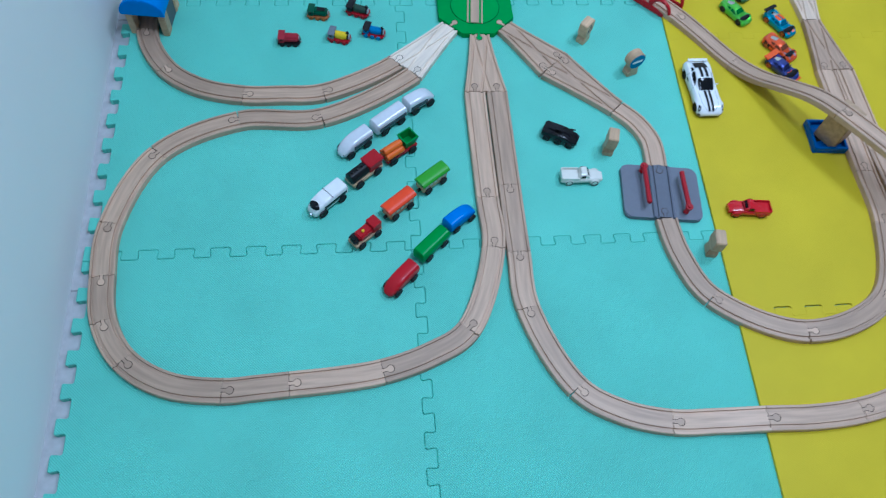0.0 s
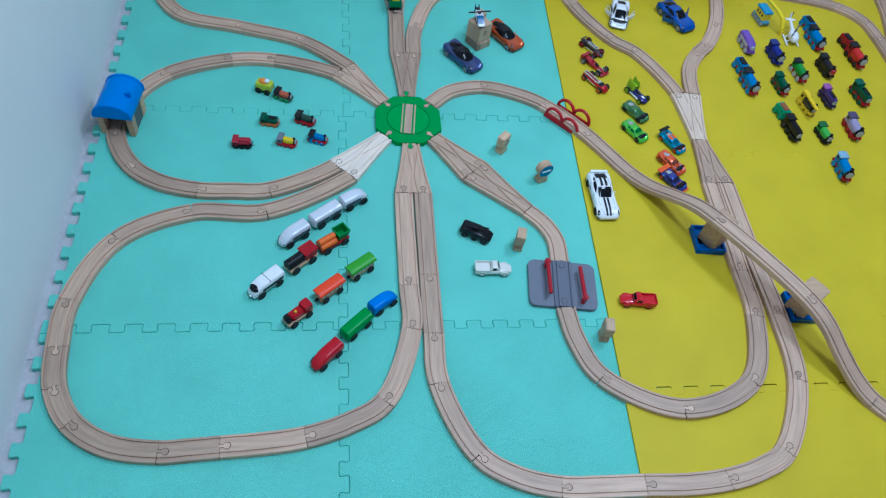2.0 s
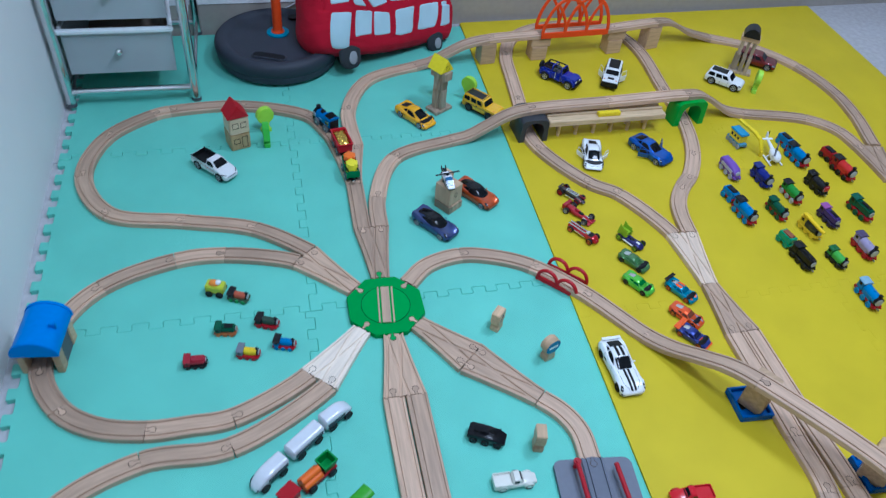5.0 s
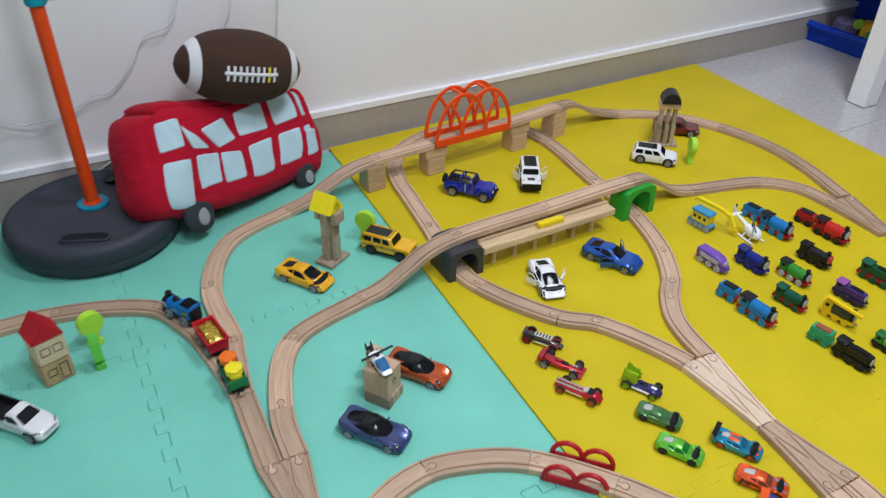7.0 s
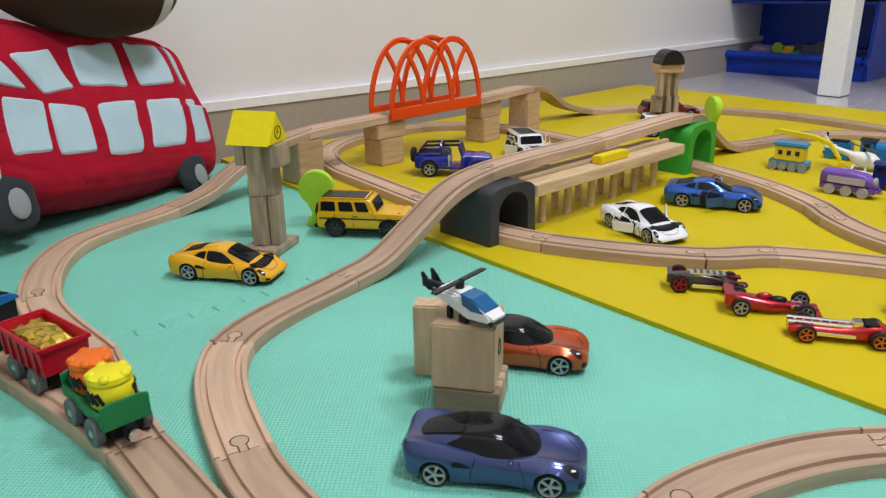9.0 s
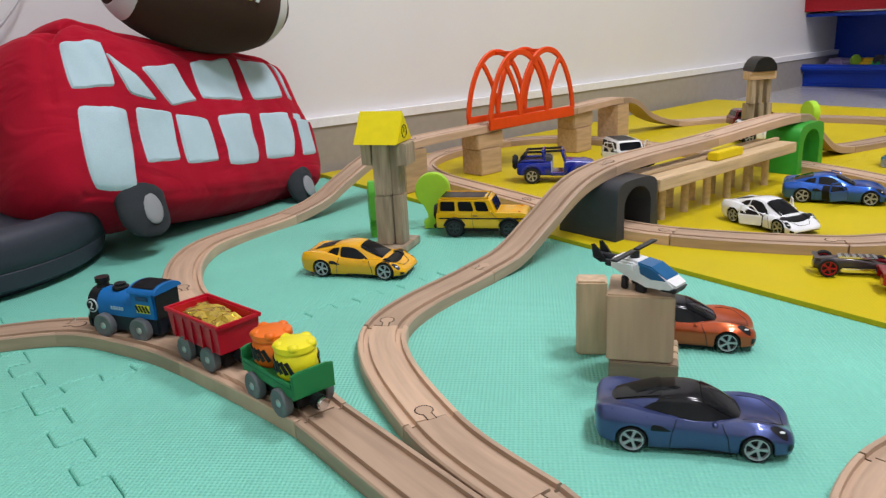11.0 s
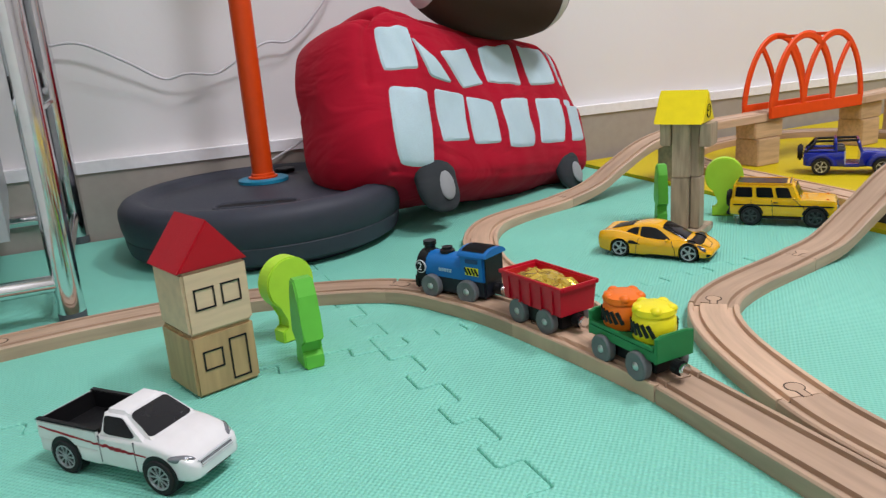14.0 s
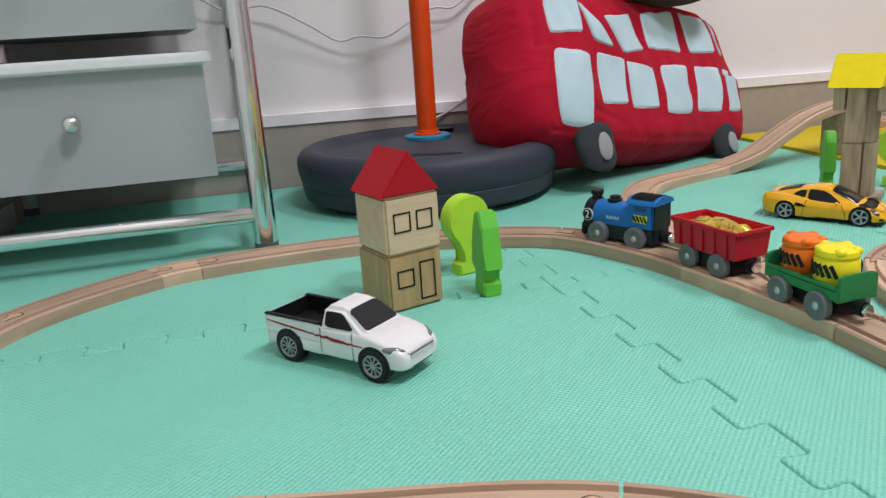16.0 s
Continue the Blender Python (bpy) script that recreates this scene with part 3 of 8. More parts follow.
for y in (-0.048, 0.048):
    part("roof_rim", flat_cut(rim_line + [(-0.0415, 0.056), (0.0415, 0.056)], 0.006, Matrix.Translation((0, y, 0)), 0.001), ROOF_BLUE, roof, "", True)
part("chimney", box(0.027, -0.004, 0.078, 0.011, 0.009, 0.018, 0.0015), ROOF_BLUE, roof)

# house
house = thing("toy_house", pose(-0.2755, 0.606, 0, 0, 0, 18), "two-block beech toy house with a red gable roof", "toy house")
part("lower_block", box(0, 0, 0, 0.0435, 0.0445, 0.043, 0.0018), wood((0.42, 0.275, 0.125), "Object", (160, 160, 20)), house)
part("upper_block", box(0.0006, -0.0004, 0.0433, 0.0435, 0.0445, 0.043, 0.0018), wood((0.62, 0.465, 0.295), "Object", (20, 120, 120), 0.90), house)
part("roof", flat_cut([(-0.0235, 0.0866), (0.0235, 0.0866), (0.0, 0.1175)], 0.047, None, 0.001), plastic((0.42, 0.004, 0.013), 0.45), house, "red painted gable roof")
for a in ((-0.0145, -0.002, 0.060, 0.0735), (0.0035, 0.0155, 0.060, 0.0735), (-0.0145, -0.002, 0.018, 0.0305)):
    frame_bars(house, *a, -0.0226 if a[2] < 0.04 else -0.0230)
frame_bars(house, 0.0035, 0.0150, 0.006, 0.0345, -0.0226, name="door_outline")
house.scale = (1.14, 1.14, 1.085)


def tree(m, label, paint, thick, kind):
    ob = thing("toy_tree", m, label, "toy tree", "wooden trees")
    if kind == "round":
        crown = disc_outline(0, 0.050, 0.0225, 32, radians(-72), radians(252))
        outline = crown + [(-0.006, 0.020), (-0.006, 0.012), (-0.013, 0.010), (-0.013, 0.0), (0.013, 0.0), (0.013, 0.010), (0.006, 0.012), (0.006, 0.020)]
    else:
        outline = [(-0.011, 0), (0.011, 0), (0.011, 0.010), (0.006, 0.013), (0.006, 0.020), (0.016, 0.024), (0.013, 0.040), (0.010, 0.058), (0.004, 0.0705), (-0.004, 0.0705),
                   (-0.010, 0.058), (-0.013, 0.040), (-0.016, 0.024), (-0.006, 0.020), (-0.006, 0.013), (-0.011, 0.010)]
    part("cutout", flat_cut(outline, thick), paint, ob)


tree(pose(-0.204, 0.655, 0, 0, 0, 20), "lime green round wooden toy tree beside the house", LIME, 0.016, "round")
tree(pose(-0.2045, 0.592, 0, 0, 0, 94), "mid green pointed wooden toy tree beside the house", LIGHT_GREEN, 0.016, "pointed")
tree(pose(0.366, 0.751, 0, 0, 0, -43), "lime green round wooden toy tree beside a yellow car", LIME, 0.014, "round")
tree(pose(0.291, 0.778, 0, 0, 0, 62), "mid green pointed wooden toy tree behind the clock tower", LIGHT_GREEN, 0.012, "pointed")
tree(pose(1.257, 0.698, LIP, 0, 0, 60), "lime green round wooden toy tree on the yellow mat", LIME, 0.014, "round")


def tower(m, label, roof_kind):
    ob = thing("toy_tower", m, label, "toy tower")
    part("base_plank", box(0.004, 0.003, 0, 0.046 if roof_kind == "gable" else 0.072, 0.066 if roof_kind == "gable" else 0.038, 0.009, 0.001), BLOCK_GREY, ob)
    z = 0.0092
    if roof_kind == "gable":
        for lv, h in ((0, 0.061), (1, 0.0625)):
            for x, y, w, d in ((0.000 + 0.001 * lv, -0.005, 0.020, 0.020), (0.0165 - 0.001 * lv, 0.002 + 0.001 * lv, 0.0105, 0.022)):
                part("post", box(x, y, z, w, d, h, 0.001), BLOCK_GREY, ob)
            z += h + 0.0002
        for x, w in ((-0.0172, 0.0125), (0.0285, 0.0125)):
            part("bracket_block", box(x, 0, z - 0.0262, w, 0.030, 0.026, 0.001), BLOCK_GREY, ob, "small grey-brown block")
        z += 0.0002
        roof = part("roof", flat_cut([(-0.0255, z), (0.0255, z), (0.0, z + 0.036)], 0.056, Matrix.Rotation(radians(90), 4, "Z"), 0.0012), plastic((0.80, 0.66, 0.0), 0.4), ob, "yellow painted gable roof")
        gable = Matrix.Translation((0.0282, 0, z + 0.0125)) @ Matrix.Rotation(radians(90), 4, "Y")
        face = [gable @ Vector((0.0074 * math.cos(a), 0.0074 * math.sin(a), 0)) for a in np.linspace(0, 2 * math.pi, 29)]
        part("clock_ring", sweep(face, 0.0006, 6), BLACK, roof, "printed black clock ring")
        part("clock_mark", box(0.0283, 0.0, z + 0.0125, 0.0006, 0.0010, 0.0048, bm=box(0.0283, -0.0015, z + 0.0120, 0.0006, 0.0036, 0.0010)), BLACK, roof)
        return ob
    for lv, h in ((0, 0.056), (1, 0.050)):
        for x, w in ((-0.019, 0.018 if not lv else 0.010), (0.002, 0.012 if not lv else 0.008), (0.020, 0.012 if not lv else 0.009)):
            part("post", box(x, (0.004 if lv else -0.003) * (1 if x > 0 else -1), z, w, 0.022, h, 0.001), BLOCK_GREY, ob)
        z += h + 0.0002
    part("lintel_block", box(0.0, 0, z, 0.058, 0.034, 0.017, 0.0012), BLOCK, ob)
    z += 0.0172
    half = [(0.0255 * math.cos(a), z + 0.0005 + 0.030 * math.sin(a)) for a in np.linspace(0, math.pi, 18)]
    part("roof", flat_cut(half, 0.050, None, 0.0012), plastic((0.012, 0.012, 0.014), 0.35), ob, "black half-round roof")
    return ob


tower(pose(0.268, 0.713, 0, 0, 0, -58), "grey-brown wooden block clock tower with a yellow roof", "gable").scale = (0.96, 0.94, 0.965)
tower(pose(1.266, 0.812, LIP, 0, 0, -33), "grey-brown wooden block tower with a black half-round roof", "round").scale = (0.95, 0.95, 0.95)


# helicopter pad
pad = thing("helipad_block", pose(0.2035, 0.3045, 0, 0, 0, -55), "stacked beech blocks used as a helicopter pad", "toy blocks")
for k, (w, tone) in enumerate(((0.012, 0.30), (0.011, 0.52), (0.0125, 0.60), (0.011, 0.40))):
    part("base_strip", box(0.004, -0.0180 + 0.0119 * k, 0, 0.0475, w - 0.0005, 0.0210 - 0.0004 * (k % 2), 0.0008), wood((tone, tone * 0.72, tone * 0.46), "Object", (20, 160, 160)), pad, "end-grain beech strip")
part("top_block", box(0.001, 0, 0.0212, 0.046, 0.045, 0.0495, 0.0012), wood((0.52, 0.36, 0.225), "Object", (110, 110, 10), 0.82), pad)
loop = [(0.0044 * math.cos(a), 0.0062 * math.sin(a)) for a in np.linspace(0, 2 * math.pi, 17)]
part("number_mark", sweep([(0.0241, x, 0.047 + z) for x, z in loop], 0.0006, 6), BLACK, pad, "printed black loop mark")
upright = thing("upright_block", pose(0.2135, 0.3575, 0, 0, 0, -48), "upright beech block beside the helicopter pad", "toy block")
part("block", box(0, 0, 0, 0.0235, 0.0195, 0.061, 0.0015), wood((0.56, 0.40, 0.25), "Object", (160, 160, 18)), upright)


def helicopter(m, label):
    """Angular moulded body, bubble canopy, dark tail and legs, two-bladed rotor."""
    ob = thing("toy_helicopter", m, label, "toy helicopter")
    DARK_PART = plastic((0.014, 0.015, 0.018), 0.35)
    side = [(0.034, 0.0080), (0.0345, 0.0120), (0.024, 0.0175), (0.010, 0.0245), (-0.006, 0.0275), (-0.026, 0.0270), (-0.030, 0.0215), (-0.022, 0.0160), (-0.010, 0.0095), (0.008, 0.0060), (0.030, 0.0055)]
    hull = part("hull", flat_cut(side, 0.021, None, 0.0022), WHITE, ob, "white moulded hull")
    glass = [(0.0275, 0.0140), (0.026, 0.0172), (0.012, 0.0252), (-0.001, 0.0268), (0.001, 0.0165), (0.012, 0.0128)]
    part("canopy", flat_cut(glass, 0.0218, None, 0.0012), plastic((0.02, 0.12, 0.28), 0.08), hull, "tinted blue canopy")
    part("belly_stripe", flat_cut([(0.0335, 0.0048), (0.0358, 0.0098), (0.024, 0.0085), (0.020, 0.0050)], 0.0185, None, 0.0006), DARK_PART, hull, "dark belly edge")
    for e in (-1, 1):
        part("engine_pod", box(-0.015, 0.0105 * e, 0.0175, 0.024, 0.006, 0.0085, 0.0018), WHITE, hull)
        part("pod_nozzle", tube((-0.026, 0.0105 * e, 0.0215), (-0.0315, 0.0105 * e, 0.0215), 0.0032, seg=10), DARK_PART, hull)
        part("tail_fin", flat_cut([(-0.049, 0.022), (-0.041, 0.0185), (-0.034, 0.020), (-0.042, 0.029), (-0.047, 0.035), (-0.051, 0.034)], 0.0022, Matrix.Translation((0, 0.0062 * e, 0))), DARK_PART, ob, "black tail fin")
        part("landing_leg", box(0.002, 0.0085 * e, 0.0, 0.010, 0.0050, 0.0075, 0.0010), DARK_PART, ob, "black landing leg")
        part("rear_leg", box(-0.014, 0.0085 * e, 0.0, 0.006, 0.0045, 0.0120, 0.0010), DARK_PART, ob, "black landing leg")
    part("tail_boom", tube((-0.026, 0, 0.0225), (-0.046, 0, 0.0235), 0.0040, r2=0.0030), DARK_PART, ob, "black tail boom")
    part("tail_plane", box(-0.044, 0, 0.0215, 0.0075, 0.0165, 0.0020, 0.0006), DARK_PART, ob)
    part("rotor_mast", tube((-0.010, 0, 0.026), (-0.010, 0, 0.0335), 0.0042, bev=0.0008), DARK_PART, ob, "black rotor mast")
    for a in (94, 274):
        turn = Matrix.Translation((-0.010, 0, 0)) @ Matrix.Rotation(radians(a), 4, "Z")
        part("rotor_blade", box(0.0195, 0, 0.0330, 0.036, 0.0062, 0.0016, 0.0005, m=turn), DARK_PART, ob, "black rotor blade")
    return ob


def small_helicopter(m, label):
    """Round white cabin on skids with a slim raised tail."""
    ob = thing("toy_helicopter", m, label, "toy helicopter")
    rings = [(-0.020, 0.005, 0.023, 0.0055), (-0.012, 0.0105, 0.021, 0.0095), (0.002, 0.0140, 0.020, 0.0125), (0.014, 0.0130, 0.019, 0.0115), (0.022, 0.0090, 0.0175, 0.0080), (0.0255, 0.0040, 0.0165, 0.0035)]
    hull = part("hull", loft([section(x, w, zc - h, zc + h, 18, 0.8) for x, w, zc, h in rings]), WHITE, ob, "white moulded cabin", True)
    part("front_disc", ball(0.0200, 0, 0.0190, 0.0072, scale=(0.65, 1, 0.9), u=14, v=8), plastic((0.36, 0.37, 0.38), 0.5), hull, "plain pale grey front disc", True)
    part("tail_boom", tube((-0.016, 0, 0.024), (-0.060, 0, 0.034), 0.0055, r2=0.0030), WHITE, ob, "white tail boom", True)
    part("tail_fin", flat_cut([(-0.066, 0.032), (-0.055, 0.030), (-0.056, 0.042), (-0.062, 0.050), (-0.067, 0.049)], 0.0030), WHITE, ob)
    part("tail_plane", box(-0.054, 0, 0.0320, 0.008, 0.030, 0.0022, 0.0008), WHITE, ob)
    part("tail_rotor", box(-0.062, 0.0030, 0.040, 0.0030, 0.0012, 0.014), BLACK, ob, "black tail rotor")
    part("rotor_mast", tube((0.0, 0, 0.031), (0.0, 0, 0.038), 0.0030), BLACK, ob)
    for e in (-1, 1):
        part("skid", tube((-0.020, 0.0165 * e, 0.003), (0.026, 0.0165 * e, 0.003), 0.0026, seg=10), WHITE, ob, "white skid")
        for x in (-0.008, 0.012):
            part("skid_leg", tube((x, 0.0160 * e, 0.004), (x, 0.0090 * e, 0.013), 0.0018, seg=8), WHITE, ob)
        part("rotor_blade", box(0.020 * e, 0, 0.0375, 0.034, 0.0040, 0.0014, 0.0004, m=Matrix.Rotation(radians(-35), 4, "Z")), plastic((0.10, 0.11, 0.13), 0.3), ob, "dark rotor blade")


helicopter(pose(0.1985, 0.2975, 0.0708, 0, 0, -84), "white toy helicopter with black rotor on a wooden block").scale = (0.80, 0.80, 0.80)
small_helicopter(pose(1.128, 0.368, LIP, 0, 0, -95), "white plastic toy helicopter among the small engines")


# viaduct
def tunnel_arch(m, label, paint, name):
    ob = thing(name, m, label, "toy bridge arch", "viaduct arches")
    outer, inner = [(-0.050, 0), (-0.047, 0.060)], [(-0.031, 0), (-0.031, 0.044)]
    for i in range(13):
        a = math.pi - math.pi * i / 12
        outer.append((0.047 * math.copysign(abs(math.cos(a)) ** 0.6, math.cos(a)), 0.060 + 0.021 * math.sin(a) ** 0.6))
        inner.append((0.031 * math.cos(a), 0.044 + 0.026 * math.sin(a)))
    outer += [(0.047, 0.060), (0.050, 0)]
    inner += [(0.031, 0.044), (0.031, 0)]
    bm = bmesh.new()
    rows = []
    for y, k in ((-0.040, 0.97), (-0.038, 1.0), (0.038, 1.0), (0.040, 0.97)):
        rows.append(([bm.verts.new((x * (1 if abs(x) < 0.02 else k), y, z)) for x, z in outer], [bm.verts.new((x, y, z)) for x, z in inner]))
    n = len(outer)
    for (o0, i0), (o1, i1) in zip(rows, rows[1:]):
        for k in range(n - 1):
            bm.faces.new((o0[k], o1[k], o1[k + 1], o0[k + 1]))
            bm.faces.new((i0[k], i0[k + 1], i1[k + 1], i1[k]))
    for o, i in (rows[0], rows[-1]):
        for k in range(n - 1):
            bm.faces.new((o[k], o[k + 1], i[k + 1], i[k]))
    for k in (0, n - 1):
        bm.faces.new([r[0][k] for r in rows] + [r[1][k] for r in rows[::-1]])
    bmesh.ops.recalc_face_normals(bm, faces=bm.faces)
    part("arch", bm, paint, ob, "", True)
    return ob


tunnel_arch(pose(0.490, 0.566, LIP, 0, 0, 1), "dark grey plastic tunnel arch under the viaduct", plastic((0.042, 0.045, 0.052), 0.4), "tunnel_arch").scale = (0.82, 1.07, 0.845)
tunnel_arch(pose(0.962, 0.578, LIP, 0, 0, 4), "green plastic tunnel arch under the viaduct", plastic((0.03, 0.33, 0.03), 0.4), "tunnel_arch").scale = (0.98, 0.66, 0.93)
platform = thing("viaduct_platform", pose(0.706, 0.540, LIP, 0, 0, 1), "pale wooden platform on round dowel legs below the viaduct", "toy platform")
PALE_PINE = wood((0.62, 0.46, 0.27), "Object", (14, 160, 160))
part("plank", box(-0.0085, 0.018, 0.051, 0.408, 0.072, 0.0165, 0.0012), PALE_PINE, platform)
part("edge_strip", box(-0.0085, 0.018, 0.0677, 0.408, 0.010, 0.005, 0.001), PALE_PINE, platform)
for i in range(6):
    for y in (0.010, 0.044):
        part("dowel", tube((-0.165 + 0.062 * i + (0.012 if y > 0.03 else 0), y, 0), (-0.165 + 0.062 * i + (0.012 if y > 0.03 else 0), y, 0.051), 0.0060, seg=14), PALE_PINE, platform)
part("sign_plate", box(-0.004, 0.002, 0.0677, 0.078, 0.018, 0.0125, 0.0015), plastic((0.80, 0.62, 0.0), 0.4), platform, "yellow painted block")

platform.scale = (0.83, 0.85, 0.88)

# piers under the back bridge
for x, y, turn, h, stacked in ((0.468, 0.9475, 6, 0.0708, False), (0.636, 0.958, 3, 0.0758, True), (0.893, 0.977, 6, 0.0802, True), (1.032, 0.995, 10, 0.0808, False)):
    pier = thing("block_pier", pose(x, y, LIP, 0, 0, turn), "beech building block holding up the raised track", "toy block", "bridge piers")
    zt = h - LIP - 0.0005
    if stacked:
        part("block", box(0, 0, 0, 0.050, 0.046, zt * 0.62, 0.0015), BLOCK, pier)
        part("top_block", box(0.002, 0, zt * 0.62 + 0.0002, 0.062, 0.040, zt * 0.38 - 0.0002, 0.0015), BLOCK, pier)
    else:
        part("block", box(0, 0, 0, 0.048, 0.046, zt, 0.0015), BLOCK, pier)

# orange bridge
bridge = thing("arch_bridge", pose(0.7425, 0.966, 0.079, 0, 0, 3.6), "orange plastic arched girder bridge over the raised track", "toy bridge")
ORANGE_RED = plastic((0.80, 0.072, 0.003), 0.45)


def flat_rib(pts, wide, thick, y):
    """A flat moulded rib along pts (x, z)."""
    rings = []
    for i, p in enumerate(pts):
        p, a, b = Vector(p), Vector(pts[max(0, i - 1)]), Vector(pts[min(len(pts) - 1, i + 1)])
        d = (b - a).normalized()
        n = Vector((-d.y, d.x)) * wide / 2
        c = thick * 0.28
        rings.append([(p.x + n.x * k, y + j, p.y + n.y * k) for k, j in ((1, -thick / 2 + c), (0.72, -thick / 2), (-0.72, -thick / 2), (-1, -thick / 2 + c), (-1, thick / 2 - c), (-0.72, thick / 2), (0.72, thick / 2), (1, thick / 2 - c))])
    return loft(rings)


SPAN, CREST, SILL = 0.1085, 0.1235, 0.016
for e in (-1, 1):
    y = 0.0262 * e
    side = part("sill", box(0, y, 0, 0.2235, 0.0055, 0.0185, 0.001), ORANGE_RED, bridge, "orange side sill")
    for d in (-1, 1):
        def arch_at(k):
            return (d * SPAN * (-0.335 + 0.665 * k), SILL + (CREST - SILL) * (1 - abs(k) ** 2.15) ** 0.60)
        part("arch_rib", flat_rib([arch_at(math.sin(a)) for a in np.linspace(-math.pi / 2, math.pi / 2, 33)], 0.0100, 0.0052, y), ORANGE_RED, side, "", True)
        foot, head = (-0.335 * d * SPAN, SILL), arch_at(-0.50)
        lean = [(foot[0] + (head[0] - foot[0]) * u ** 2.0, foot[1] + (head[1] - foot[1]) * u) for u in np.linspace(0, 1, 13)]
        part("lancet_rib", flat_rib(lean, 0.0086, 0.0048, y), ORANGE_RED, side, "", True)
for d in (-1, 1):
    part("tie_bar", box(d * 0.335 * SPAN, 0, CREST - 0.0035, 0.009, 0.050, 0.0048, 0.001), ORANGE_RED, bridge)

# red guards
for e, (cx, cy) in ((-1, (0.3805, 0.0025)), (1, (0.417, 0.034))):
    guard = thing("track_guard", pose(cx, cy, 0, 0, 0, -46), "dark red plastic guard of two arches beside the track", "toy guard", "track guards")
    part("foot_bar", box(0, 0, 0, 0.101, 0.006, 0.013, 0.0015), plastic((0.42, 0.008, 0.015), 0.4), guard)
    for x in (-0.0235, 0.0235):
        pts = [(x + 0.0232 * math.cos(a), 0, 0.010 + 0.027 * math.sin(a)) for a in np.linspace(math.pi, 0, 17)]
        part("arch_rib", sweep(pts, 0.0040, 8), plastic((0.42, 0.008, 0.015), 0.4), guard, "", True)

# blue stands under the ramp
FOOT_BLUE = plastic((0.006, 0.10, 0.38), 0.4)
for x, y, bx, by, turn in ((0.653, -0.353, 0.008, 0.000, -58), (0.811, -0.530, -0.008, -0.002, -55)):
    stand = thing("ramp_stand", pose(x, y, LIP, 0, 0, -3), "beech block in a blue plastic foot under the ramp", "toy stand", "ramp stands")
    foot = part("foot", box(0, 0, 0, 0.066, 0.070, 0.006, 0.001), FOOT_BLUE, stand, "blue plastic foot")
    for e in (-1, 1):
        part("rim", box(0.0305 * e, 0, 0.0061, 0.005, 0.070, 0.010, 0.001), FOOT_BLUE, foot)
        part("rim", box(0, 0.0325 * e, 0.0061, 0.0558, 0.005, 0.010, 0.001), FOOT_BLUE, foot)
    # The foot is not pierced: a black disc on top paints the hole's shade.
    part("foot_hole", tube((-0.018, -0.004, 0.0061), (-0.018, -0.004, 0.0066), 0.008, seg=16), BLACK, foot, "black disc painted as the shade in a hole")
    part("block", box(0, 0, 0.0067, 0.046, 0.044, 0.0770, 0.0015, m=Matrix.Translation((bx, by, 0)) @ Matrix.Rotation(radians(turn + 3), 4, "Z")), BLOCK, stand)

# level crossing
crossing = thing("level_crossing", pose(0.2995, -0.467, 0, 0, 0, -6.2), "grey plastic level crossing with two red barriers", "toy crossing")
CROSS = plastic((0.155, 0.165, 0.20), 0.5)
corner = []
for cx, cy, a0 in ((0.058, 0.0435, 0), (-0.058, 0.0435, 90), (-0.058, -0.0435, 180), (0.058, -0.0435, 270)):
    corner += [(cx + 0.013 * math.cos(radians(a0 + 15 * i)), cy + 0.013 * math.sin(radians(a0 + 15 * i))) for i in range(7)]
part("plate", prism(corner, 0.0095, None, 0.0015), CROSS, crossing)
part("roadway", ribbon([Vector((0, y, 0.0135)) for y in (-0.056, 0.0, 0.056)], [Vector((1, 0, 0))] * 3, [(u, z * (0.4 if z < -0.005 else 1)) for u, z in PROFILE]), plastic((0.13, 0.14, 0.175), 0.5), crossing)
ARM = plastic((0.34, 0.008, 0.018), 0.4)
for px, py, ex, ey in ((-0.033, 0.042, -0.031, -0.038), (0.040, -0.041, 0.035, 0.034)):
    post = part("barrier_post", tube((px, py, 0.0095), (px, py, 0.024), 0.0045, bev=0.001), RED, crossing, "red barrier pivot")
    part("barrier_head", tube((px, py, 0.0225), (px, py, 0.0325), 0.0068, bev=0.003), ARM, post, "rounded red barrier head")
    part("barrier_arm", tube((px, py, 0.0275), (ex, ey, 0.0285), 0.0043, bev=0.001), ARM, post, "red barrier arm")
for e in (-1, 1):
    add_peg(crossing, Vector((0, 0.056 * e, 0.0137)), Vector((0, -e, 0)), plastic((0.13, 0.14, 0.175), 0.5))


